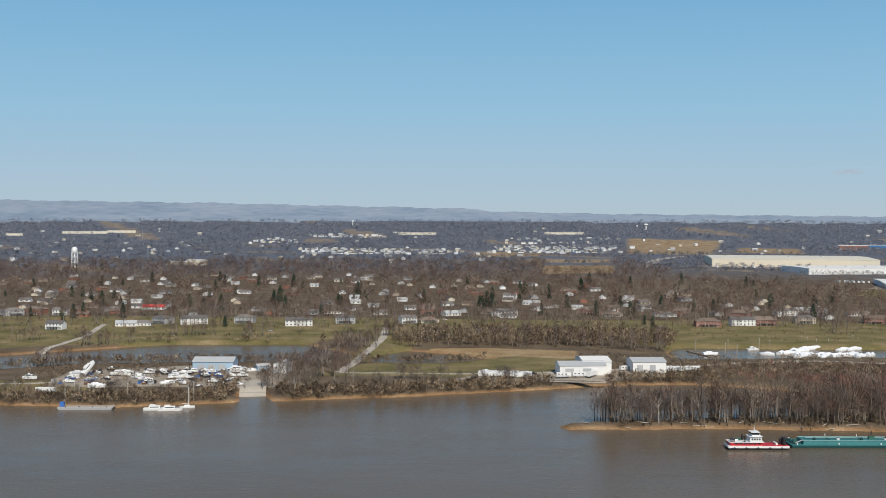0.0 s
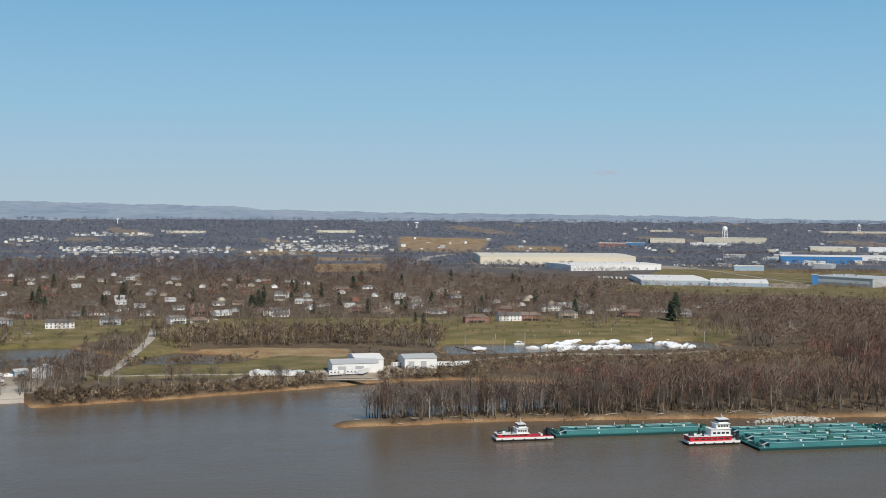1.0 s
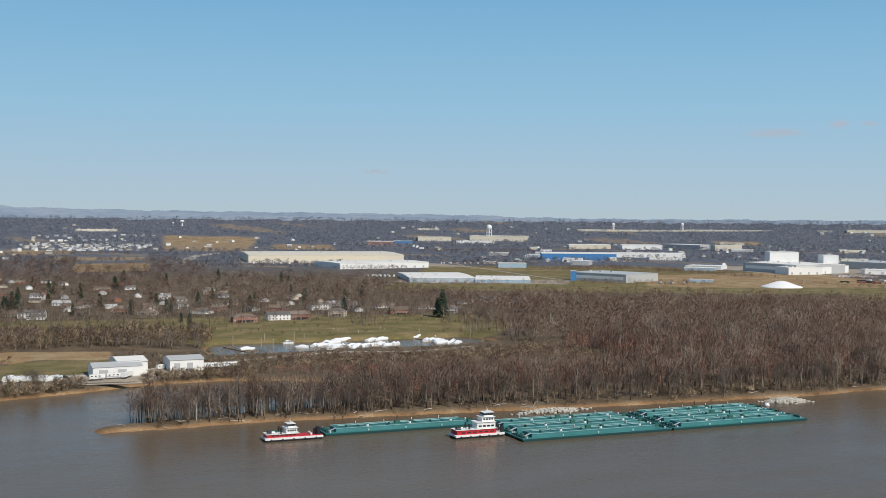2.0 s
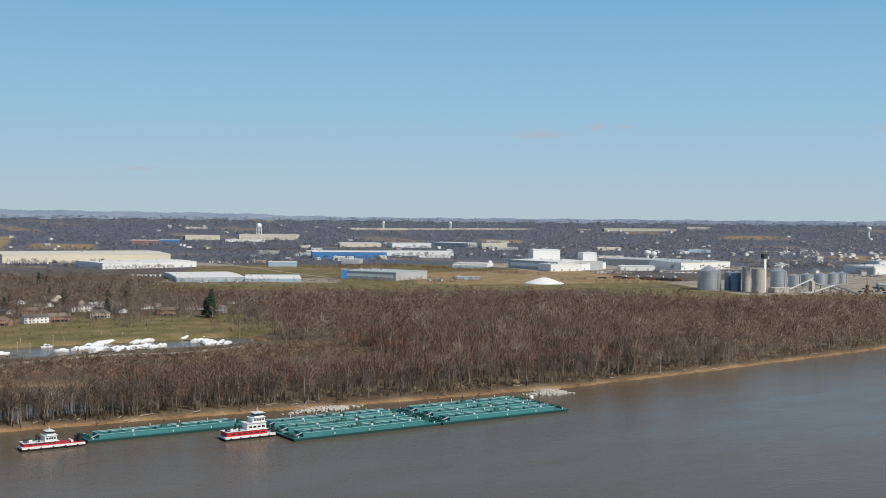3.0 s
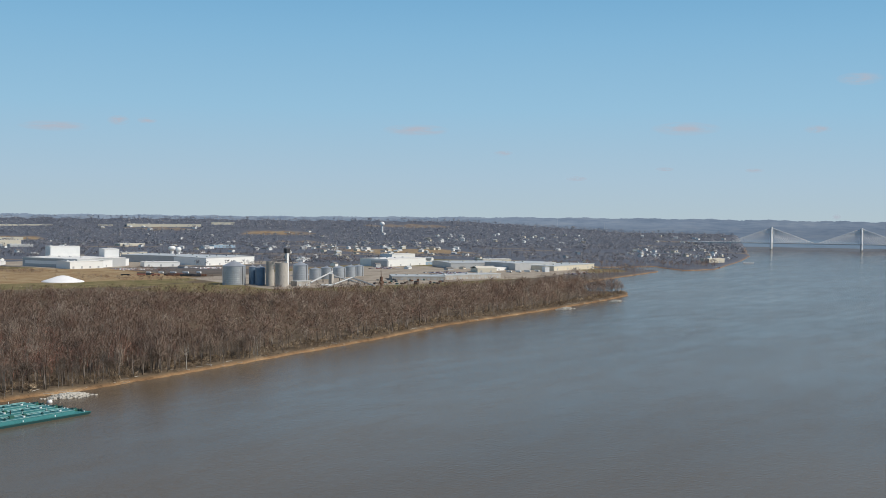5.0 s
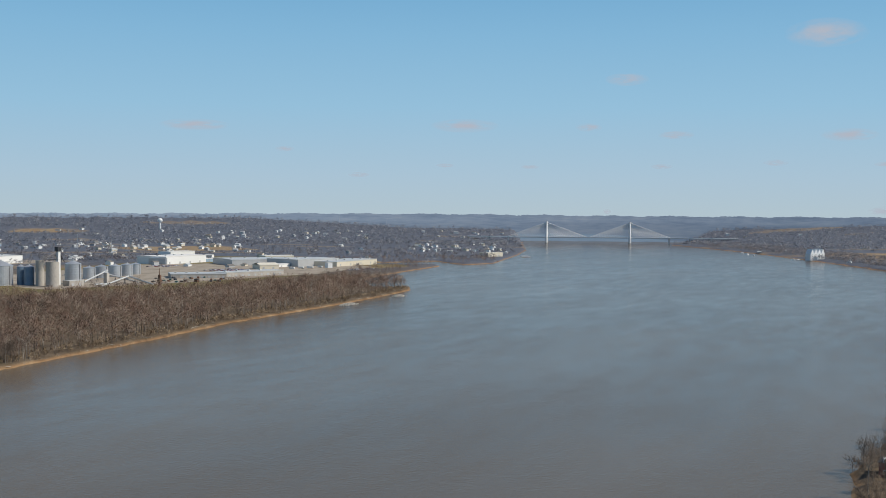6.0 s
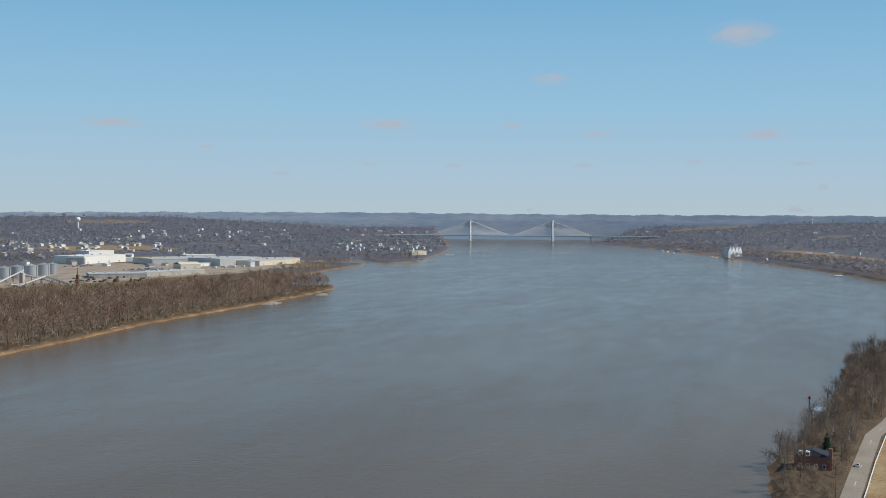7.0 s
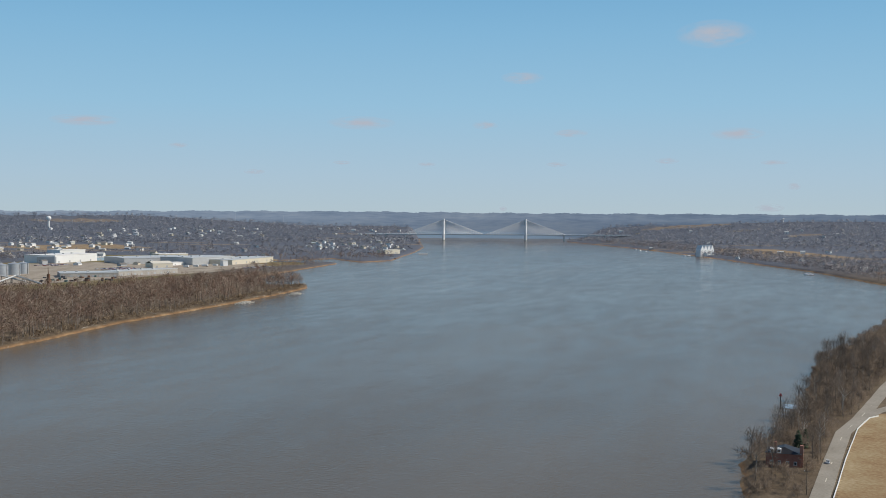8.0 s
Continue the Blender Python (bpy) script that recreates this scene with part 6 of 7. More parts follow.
for at in ((484.6, -0.6), (553.6, -6.4), (703.3, -28.6), (685.5, -24.1)):
    p_ = thing("utility_pole", "wooden utility pole with a crossarm by the road", "pole", "poles along the road", pose(*at, ground_z(*at)))
    part("shaft", Shape().tube((0, 0, -1), (0, 0, 10), 0.2, 0.14, 8), WOOD, p_)
    part("crossarm", Shape().box(-0.08, 0.08, -1.2, 1.2, 9.2, 9.4), WOOD, p_)
    part("insulator", Shape().tube((0, 1, 9.4), (0, 1, 9.7), 0.08, n=6), WHITE, p_)
car(*(544.6, -10.2), -5, 0, "car on the road")

lodge = thing("brick_house", "red-brick riverside house with a dark roof and two chimneys", "house", "", pose(534, 2, ground_z(540, 8), 0, 0, -4))
part("wall", Shape().box(0, 12, 0, 15, -2, 6), BRICK, lodge)
part("roof", Shape().hip(0, 12, 0, 15, 6, 2.6), BLACK, lodge, "dark slate roof")
part("chimney", Shape().box(1, 2.6, -0.8, 0.6, -1, 10), BRICK, lodge)
part("chimney", Shape().box(6, 7, 11, 12, 6, 10), BRICK, lodge)
for y0 in (8.5, 11.5):
    dormer = part("dormer", Shape().box(-0.3, 3, y0, y0 + 1.8, 6.2, 8.0), WHITE, lodge)
    part("pane", Shape().box(-0.36, -0.28, y0 + 0.3, y0 + 1.5, 6.6, 7.6), GLASS, dormer)
for k in range(4):
    w_ = part("window", Shape().box(-0.08, 0.02, 1.6 + 3.4 * k, 3.0 + 3.4 * k, 1.0, 2.8), WHITE, lodge)
    part("pane", Shape().box(-0.12, -0.07, 1.8 + 3.4 * k, 2.8 + 3.4 * k, 1.2, 2.6), GLASS, w_)
dockroof = thing("boat_house", "small boathouse with a pale blue metal roof", "boathouse", "", pose(*(694.1, 1.8), 1.0, 0, 0, 80))
part("roof", Shape().gable(0, 10, 0, 7, 4.0, 1.6, 0.4, 0.2), PANEL_PALEBLUE, dockroof)
for x, y in ((0.2, 0.2), (9.8, 0.2), (0.2, 6.8), (9.8, 6.8)):
    part("post", Shape().tube((x, y, -3), (x, y, 4), 0.15, n=6), WOOD, dockroof)
part("jetty", Shape().box(-1, 11, -1, 1, -0.2, 0.1), WOOD, dockroof)
mark = thing("channel_marker", "red triangular channel marker on a dark pole", "marker", "", pose(*(713.9, 14.7), 0))
part("pole", Shape().tube((0, 0, -3), (0, 0, 8.2), 0.28, n=8), BLACK, mark)
part("daymark", Shape().add([(-0.1, -1.2, 7.6), (-0.1, 1.2, 7.6), (-0.1, 0, 9.6), (0.1, -1.2, 7.6), (0.1, 1.2, 7.6), (0.1, 0, 9.6)], [(0, 1, 2), (5, 4, 3), (0, 3, 4, 1), (1, 4, 5, 2), (2, 5, 3, 0)]), RED_ROOF, mark)


def rock_pile(at, rx, ry, h, n_, r):
    x, y = at
    t = thing("rock_bar", "pale limestone riprap bar at the waterline", "rocks", "rock bars along the shore", pose(x, y, 0, 0, 0, r))
    s = Shape()
    for _ in range(n_):
        u, v = g.normal(0, 0.4), g.normal(0, 0.4)
        q = max(0.05, 1 - (u * u + v * v)) * h
        c = Vector((u * rx, v * ry, q * g.uniform(0.3, 0.9)))
        k = g.uniform(0.4, 1.1)
        pts = [(c.x + k * g.uniform(0.6, 1) * a, c.y + k * g.uniform(0.6, 1) * b, c.z + k * 0.6 * g.uniform(0.6, 1) * d) for a in (-1, 1) for b in (-1, 1) for d in (-1, 1)]
        s.add(pts, [(0, 1, 3, 2), (4, 6, 7, 5), (0, 4, 5, 1), (2, 3, 7, 6), (0, 2, 6, 4), (1, 5, 7, 3)])
    s.lathe(0, 0, [(ry * 0.7, -2), (ry * 0.45, 0.6)], 12)
    part("stones", s, ROCK, t)


rock_pile((479.5, 591.5), 15, 8, 2.4, 420, -10)
rock_pile((321.5, 608.8), 24, 6, 2.0, 420, 5)
rock_pile((1300.4, 666.3), 20, 8, 2.4, 300, 0)
rock_pile((1464.7, 673.0), 16, 8, 2.4, 300, 5)
buoy = thing("mooring_buoy", "round white mooring buoy near the barges", "buoy", "", pose(*(456.0, 580.1), 0))
part("float", Shape().lathe(0, 0, [(0.5, -0.6), (1.5, 0), (1.7, 0.8), (1.3, 1.7), (0.2, 2.1)], 14), WHITE, buoy, smooth=True)
part("ring", Shape().tube((-0.3, 0, 2.2), (0.3, 0, 2.2), 0.12, n=6), DARK_METAL, buoy)

drift = Shape()
for x, y in zip(g.uniform(80, 1640, 2600), g.uniform(604, 730, 2600)):
    d = shore_at(x, y)
    if 0.3 < d < 6.5 and len(drift.f) < 2600:
        a, L, z = g.uniform(0, 6.28), g.uniform(3, 9), ground_z(x, y)
        w = g.uniform(0.14, 0.34)
        drift.tube((x, y, z + w * 0.5), (x + L * math.cos(a), y + L * math.sin(a), max(z, 0) + g.uniform(0.2, 1.6)), w, w * 0.4, 5)
tagged(new("driftwood", drift.mesh("driftwood", GRAVEL)), "bleached driftwood logs and fallen trunks along the bank", "driftwood", kind="stuff")


def car_park(at, turn, rows_, each_, pitch):
    """Cars in rows, too many and too far to tell apart."""
    m = pose(*at, ground_z(*at) + 0.1, 0, 0, turn)
    for i in range(rows_):
        for k in range(each_):
            if g.uniform() < 0.72:
                x, y = k * 2.9, i * pitch + g.normal(0, 0.2)
                LOT.box(x, x + 1.9, y, y + 4.4, 0.3, 0.95, m, 0.06).box(x + 0.15, x + 1.75, y + 1.0, y + 3.4, 0.95, 1.5, m, 0.25)


LOT = Shape()
for at, turn, rows_, each_, pitch in (((1500, 1700), -20, 4, 26, 17), ((1640, 1640), -18, 3, 22, 17), ((690, 1725), -14, 2, 40, 16), ((1900, 1380), 10, 3, 24, 17), ((2000, 1010), -4, 2, 30, 16),
                                      ((640, 2480), -9, 3, 60, 18), ((1400, 2440), -24, 3, 40, 18), ((1560, 1330), -30, 3, 20, 15), ((1820, 1190), -8, 4, 26, 15), ((1320, 3840), -20, 3, 40, 20)):
    car_park(at, turn, rows_, each_, pitch)
tagged(new("parked_cars", LOT.mesh("parked_cars", CAR_MIX)), "rows of parked cars in many colours on the works lots", "cars", kind="stuff")

# ---- the far right bank and the peninsula ----
condo = thing("riverside_flats", "white riverside apartment block with four steep gables", "building", "", pose(*(3086.2, 268.9), 3, 0, 0, -28))
cw = 20.8
for k in range(4):
    wing = part("wing", Shape().box(k * cw * 0.75, (k + 1) * cw * 0.75, 0, 15, -2, 15), WHITE, condo)
    x0 = k * cw * 0.75
    part("gable", Shape().add([(x0, -0.5, 15), (x0 + cw * 0.75, -0.5, 15), (x0 + cw * 0.375, -0.5, 27), (x0, 15, 15), (x0 + cw * 0.75, 15, 15), (x0 + cw * 0.375, 15, 27)],
                              [(0, 1, 2), (5, 4, 3), (0, 3, 4, 1), (1, 4, 5, 2), (2, 5, 3, 0)]), WHITE, wing)
    for z in (2, 6.5, 11):
        part("balcony", Shape().box(x0 + 2, x0 + cw * 0.75 - 2, -1.6, 0, z, z + 1.1), WHITE, wing)
        part("window", Shape().box(x0 + 6, x0 + cw * 0.75 - 6, -0.1, 0, z + 1.1, z + 2.4), GLASS, wing)
for k, at in enumerate(((3595.3, 507.1), (3497.1, 479.7), (3405.1, 452.4), (3145.9, 313.3), (3111.8, 296.7), (2278.3, -1.0), (2281.8, -9.1))):
    q = moved(wraps[k % 3], pose(*at, 0, 0, 0, g.uniform(0, 180)))
    q.scale = (0.9, 0.9, 0.9)
    tagged(q, "white covered boat at a far dock")
block("warehouse", (2803.5, 1036.5), (2857.8, 1015.8), 30, 10, CREAM, CREAM_ROOF, "tan waterfront hall on the point", 2)
for at0, at1, mat in (((2653.3, 1236.0), (2655.4, 1151.3), HULL), ((2817.1, 1331.9), (2840.4, 1285.3), WHITE), ((2594.0, 1121.8), (2653.2, 1076.7), WHITE), ((2921.8, 987.7), (2933.2, 964.6), WHITE), ((2603.5, 951.0), (2609.4, 938.8), RUST)):
    (x0, y0), (x1, y1) = at0, at1
    L = math.hypot(x1 - x0, y1 - y0)
    v_ = thing("moored_barge", "long moored barge at the harbour mouth", "barge", "barges in the harbour", pose(x0, y0, 0, 0, 0, math.degrees(math.atan2(y1 - y0, x1 - x0))))
    part("hull", Shape().box(0, L, 0, 10, -1, 2.6, taper=-0.0), mat, v_)
    part("house", Shape().box(L * 0.1, L * 0.8, 2, 8, 2.6, 4.2), METAL_ROOF, v_)


# parked trailers by the works
def truck_trailer(m):
    t = thing("truck_trailer", "white box trailer parked by the works", "trailer", "trailers parked by the works", m)
    part("box", Shape().box(0, 13.6, 0, 2.6, 1.1, 4.0), WHITE, t)
    part("chassis", Shape().box(0.5, 13.2, 0.4, 2.2, 0.8, 1.1), DARK_METAL, t)
    for x in (1.6, 2.9):
        for y in (0.05, 2.2):
            part("wheel", Shape().tube((x, y, 0.5), (x, y + 0.35, 0.5), 0.5, n=8), BLACK, t)
    return t


trailer_one = truck_trailer(pose(*(991.7, 2397.0), 5.4, 0, 0, 70))
for p0, p1, n_ in (((998.0, 2396.5), (1113.2, 2359.6), 9), ((662.5, 1936.8), (702.3, 1915.3), 7), ((587.0, 2482.6), (754.8, 2442.0), 10), ((1054.3, 1611.8), (1086.3, 1592.8), 3), ((1450.9, 1568.9), (1516.2, 1510.2), 5), ((1963.6, 1123.0), (2029.0, 1097.8), 4), ((101.7, 804.1), (107.5, 803.2), 1)):
    for k in range(n_):
        x, y = Vector(p0).lerp(Vector(p1), k / max(1, n_ - 1))
        moved(trailer_one, pose(x, y, ground_z(x, y) + 0.05, 0, 0, 75 + g.normal(0, 12)))
for k in range(22):
    x, y = Vector((1401.7, 1553.0)).lerp(Vector((1475.0, 1448.1)), g.uniform(0, 1))
    s = thing("rail_wagon", "rusty open rail wagon on the works siding", "wagon", "wagons on the siding", pose(x + g.normal(0, 8), y + g.normal(0, 14), 5.3, 0, 0, 128 + g.normal(0, 3)))
    part("body", Shape().box(0, 15, 0, 3, 0.9, g.uniform(2.2, 4.2), taper=0.1), (RUST, DARK_METAL, BRICK, BLACK)[k % 4], s)
    part("bogie", Shape().box(1, 4, 0.3, 2.7, 0, 0.9), BLACK, s)
    part("bogie", Shape().box(11, 14, 0.3, 2.7, 0, 0.9), BLACK, s)


# ---- woods ----
def clear_of_houses(pl, side=9.0, front=16.0):
    """Drops plants that stand in a house or right before its river front."""
    k = np.ones(len(pl), bool)
    for hx, hy in HOUSES:
        dx, dy = pl[:, 0] - hx, pl[:, 1] - hy
        k &= ~((np.abs(dx) < side) & (dy < 8) & (dy > -front))
    for x0, y0, L, depth, a in BLOCKS:
        dx, dy = pl[:, 0] - x0, pl[:, 1] - y0
        u, v = dx * math.cos(a) + dy * math.sin(a), -dx * math.sin(a) + dy * math.cos(a)
        k &= ~((u > -8) & (u < L + 8) & (v > -25) & (v < depth + 8))
    return pl[k]


bush = [tree_arrays(60 + s, 6, 3.2, 44, limbs=1, twig_w=0.36, twig_l=1.7, base=0.05, sides=3) for s in range(5)]
tall_scrub = [tree_arrays(70 + s, 12, 3.4, 60, limbs=2, twig_w=0.34, twig_l=2.4, base=0.12, sides=3) for s in range(5)]

def lowered(pl):
    """Plants between the spit and the marina stay low enough to look over."""
    r = np.hypot(pl[:, 0], pl[:, 1])
    cap = np.clip((EYE - r * 0.1275) / 21 - 0.1, 0.22, 2.0)
    k = (pl[:, 0] < 470) & (pl[:, 1] > 690) & (pl[:, 1] < 930)
    pl[:, 4] = np.where(k, np.minimum(pl[:, 4], cap * rng.uniform(0.75, 1.0, len(pl))), pl[:, 4])
    return pl


def reach(x, y):
    """How far back the woods go, by bearing."""
    return np.interp(np.degrees(np.arctan2(x, y)), [-30, 9, 12, 20, 22, 48, 56, 64, 70], [2650, 2600, 1950, 1900, 1480, 1480, 1600, 1850, 1900])


flooded = sow(520, 86, 245, 632, 690, lambda x, y, d: (y < 668) | (rng.uniform(0, 1, x.shape) < 0.35), size=(0.5, 1.05), near=-25)
front = sow(3600, 80, 700, 606, 900, lambda x, y, d: ((y < 668) | (x > 215)) & (y < 878) & ((y < 800) | (x > 165)) & (x > 92), near=5.5)
mid = sow(12500, 380, 1660, 610, 1420, lambda x, y, d: wooded(x, y) & ((x > 700) | (y > 878)) & (np.hypot(x, y) < reach(x, y)) & ((x > 455) | (y < 880)) & ((x > 530) | (y < 1010)), near=5.5)
plain = clear_of_houses(sow(15500, -1000, 1500, 1150, 2750, lambda x, y, d: wooded(x, y) & (np.hypot(x, y) < reach(x, y)) & (x > -0.42 * y) & (x < 0.40 * y + 60) & (y > 1300 - 70 * (x > 480)) & (rng.uniform(0, 1, x.shape) < np.where(y < 1900, 0.85, 1))), 8.0, 5.0)
street = clear_of_houses(sow(3000, -540, 560, 1090, 1320, lambda x, y, d: (wooded(x, y) & (y > 1120)) | (rng.uniform(0, 1, x.shape) < np.where(y > 1150, 0.42, 0.14)), size=(0.4, 0.95)), 8, 5)
centre = sow(330, -120, -10, 722, 1080, lambda x, y, d: ((np.abs(x + 95 - (y - 720) * 0.14) < 26) & (x < -56 - (y < 800) * 4)) | ((np.abs(x + 45) < 16) & (y > 1060)), size=(0.55, 0.95))
low = sow(600, -330, -100, 860, 905, lambda x, y, d: wooded(x, y), size=(0.18, 0.42), near=2)
def clump(c, n_, rad, size=(0.4, 0.85)):
    x, y = c[0] + rng.normal(0, rad, n_), c[1] + rng.normal(0, rad * 0.6, n_)
    d = shore(x, y)
    pl = np.stack([x, y, height(x, y, d) - 0.2, rng.uniform(0, 6.28, n_), rng.uniform(*size, n_)], -1)
    return pl[d > 2]


clumps = clear_of_houses(np.concatenate([clump(c, n_, rad) for c, n_, rad in (
    ((-370.6, 1031.4), 14, 7), ((-302.6, 1005.5), 22, 9), ((-279.7, 1011.0), 34, 12), ((-228.8, 1085.1), 26, 9), ((-172.0, 1076.3), 16, 6), ((-91.5, 861.1), 26, 9), ((-79.1, 993.9), 40, 11), ((-49.1, 1079.9), 30, 8), ((-99.8, 808.9), 34, 10),
    ((-112.2, 759.8), 24, 9), ((-255.1, 1084.4), 10, 7), ((-324.3, 872.7), 24, 12), ((-289.1, 856.5), 20, 10), ((-6.9, 1042.0), 26, 12), ((165.1, 979.2), 40, 16), ((134.5, 1000.0), 40, 18), ((89.6, 1044.2), 40, 20), ((43.5, 1033.1), 40, 16),
    ((202.1, 1047.7), 24, 10), ((373.8, 1103.4), 12, 7), ((479.0, 1025.7), 60, 22), ((493.2, 1109.3), 24, 12), ((-28.3, 793.5), 10, 4), ((-16.7, 793.8), 8, 3), ((-107.4, 1272.5), 26, 14), ((-263.4, 1342.4), 22, 10), ((-187.4, 1269.2), 20, 8))]), 7, 5)


for pl, tp, mt, stems in ((np.concatenate([flooded, lowered(front)]), wood_a, TWIGS, 1), (mid, wood_b, TWIGS, 1), (plain, wood_b, TWIGS, 0), (np.concatenate([street, centre, low, clumps]), wood_a, TWIGS, 1)):
    scatter("woodland_twigs", [t[1] for t in tp], pl, mt, "dense bare winter woodland with brown twigs")
    if stems:
        pl = pl[shore(pl[:, 0], pl[:, 1]) < 45] if tp is wood_b else pl
        scatter("woodland_trunks", [t[0] for t in tp], pl, BARK, "grey trunks and limbs of bare winter woodland")
red_a = sow(3000, 205, 640, 660, 880, lambda x, y, d: (x > 175), size=(0.5, 0.95))
scatter("budding_thicket", [np.concatenate(t) for t in wood_b], lowered(red_a), RED_TWIGS, "reddish budding thicket of maples behind the spit")
edges = sow(22000, -340, 190, 690, 905, lambda x, y, d: (d < 13) & ((y < 800) | (rng.uniform(0, 1, x.shape) < 0.5)) & ~((x > -134) & (x < -104) & (y < 800)) & ~((x > 72) & (x < 112)), size=(0.45, 1.25), near=0.2)
belt = sow(1500, -45, 205, 985, 1100, lambda x, y, d: (wobble(x, y, 16.0, 6.0) > -0.35) & (y > 995 + 12 * wobble(x, x, 13.0, 1.0)) & (y < 1085 + 15 * wobble(x, x, 21.0, 2.0)), size=(0.45, 1.2), near=3)
spit_brush = sow(9500, 90, 1600, 606, 730, lambda x, y, d: (d < 24) & ((d > 5) | (wobble(x, y, 9.0, 2.0) > 0.1)), size=(0.3, 0.95), near=1.2)
causeway = sow(2400, 110, 470, 800, 925, lambda x, y, d: (d > 2) & (np.abs(y - 893) > 8) & ((y < 880) | (rng.uniform(0, 1, x.shape) < 0.25)) & ~((x < 170) & (y > 805) & (y < 850)), size=(0.4, 0.9), near=2)
pond_edge = sow(1500, -450, -60, 1020, 1120, lambda x, y, d: (d < 14) & (wobble(x, y, 30.0, 4.0) > 0.0), size=(0.5, 1.2), near=1.0)
field_brush = sow(2600, 480, 1360, 1180, 1740, lambda x, y, d: (np.hypot(x, y) > 1470) & (np.hypot(x, y) < 1790 + 60 * wobble(x, y, 40.0, 3.0)) & (wobble(x, y, 22.0, 8.0) > -0.1) & (np.hypot(x - 1195, y - 1490) > 60), size=(0.4, 1.0), near=4)
lawn_brush = sow(700, -540, 520, 1035, 1250, lambda x, y, d: ~wooded(x, y), size=(0.25, 0.7), near=4)
yard_brush = sow(420, -290, -112, 735, 850, lambda x, y, d: d > 3, size=(0.3, 0.8), near=3)
scatter("bank_brush", [np.concatenate(t) for t in bush], np.concatenate([clear_of_houses(field_brush), lawn_brush, yard_brush, edges, spit_brush, causeway, pond_edge]), SCRUB, "tan and brown riverside brush", "brush")
scatter("scrub_belt", [np.concatenate(t) for t in tall_scrub], belt, SCRUB, "tall tan scrub belt behind the meadow", "brush")

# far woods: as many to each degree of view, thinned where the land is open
# haze is mixed into both twig colours, bluer for the farther set
for count, r0, r1, crowns, twig, lab in ((15000, 2250, 4300, wood_c, HAZED_FAR_TWIGS, "far grey-brown winter woods tinted by painted haze"), (26000, 3900, 4945, wood_d, HAZED_DISTANT_TWIGS, "distant winter woods with blue-grey haze painted into their colour")):
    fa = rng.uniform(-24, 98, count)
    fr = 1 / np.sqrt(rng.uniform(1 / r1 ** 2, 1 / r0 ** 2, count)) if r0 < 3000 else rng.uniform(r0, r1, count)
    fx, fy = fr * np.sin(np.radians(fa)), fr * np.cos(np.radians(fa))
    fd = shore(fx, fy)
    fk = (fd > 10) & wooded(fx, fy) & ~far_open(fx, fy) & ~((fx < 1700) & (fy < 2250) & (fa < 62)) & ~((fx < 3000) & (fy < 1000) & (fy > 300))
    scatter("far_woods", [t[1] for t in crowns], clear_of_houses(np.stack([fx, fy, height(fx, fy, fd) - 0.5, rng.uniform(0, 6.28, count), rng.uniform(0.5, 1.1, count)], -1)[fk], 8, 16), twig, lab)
point = sow(3000, 1580, 2700, 690, 1300, lambda x, y, d: (d < 60), size=(0.5, 0.9), near=3)
bank = sow(2600, 1500, 4400, -260, 900, lambda x, y, d: (d < 60) & (y < 0.24 * x), size=(0.6, 1.0), near=8)
scatter("bank_woods", [np.concatenate(t) for t in wood_b], np.concatenate([clear_of_houses(point), clear_of_houses(bank, 12, 30)]), TWIGS, "bare woods along the far river banks")
ROAD_X, ROAD_Y = [330, 473, 560, 628, 668, 720, 806, 900, 1010, 1300], [8, -5, -12.2, -18.3, -27, -36, -50, -68, -95, -160]
fine_bush = [tree_arrays(80 + s, 5, 2.6, 90, limbs=3, twig_w=0.12, twig_l=1.9, base=0.05, sides=3) for s in range(4)]
def hedge(a, b, n_, w_):
    """A belt of trees from a to b."""
    u = rng.uniform(0, 1, n_)
    x, y = a[0] + (b[0] - a[0]) * u + rng.normal(0, w_, n_), a[1] + (b[1] - a[1]) * u + rng.normal(0, w_, n_)
    return np.stack([x, y, height(x, y) - 0.3, rng.uniform(0, 6.28, n_), rng.uniform(0.35, 0.75, n_)], -1)


belts = np.concatenate([hedge((1035.4, 2012.3), (1249.4, 2057.3), 260, 16), hedge((1239.1, 2062.4), (1303.4, 1674.5), 420, 14), hedge((983.8, 2312.4), (1136.2, 2233.6), 160, 10), hedge((1236.6, 3136.0), (1576.7, 3100.1), 300, 25), hedge((357.2, 2293.3), (582.6, 3741.9), 260, 24),
                        hedge((212.5, 3131.8), (448.8, 3078.5), 160, 8), hedge((1459.4, 1632.8), (1488.4, 1570.9), 70, 10), hedge((110.7, 2517.6), (218.7, 2509.5), 160, 22), hedge((661.2, 2175.7), (818.4, 2162.3), 120, 10), hedge((2178.1, 1477.7), (2134.0, 1373.9), 60, 12),
                        hedge((2090.6, 1841.6), (2118.4, 1592.1), 160, 20),
                        hedge((820, 1640), (1090, 1530), 170, 18), hedge((1235, 1490), (1310, 1330), 90, 20), hedge((620, 1700), (780, 1640), 90, 16)])
scatter("tree_belts", [t[1] for t in wood_b], clear_of_houses(belts), TWIGS, "bare tree belts between fields and works")
near_brush = sow(4200, 470, 1300, -90, 40, lambda x, y, d: (y > np.interp(x, ROAD_X, ROAD_Y) + 5.6) & ((x > 553) | (x < 528) | (y < -2) | (y > 22)), size=(0.6, 1.5), near=1.5)
scatter("bank_brush", [np.concatenate(t) for t in fine_bush], near_brush, CROWN_TWIGS, "grey leafless brush on the near bank", "brush")


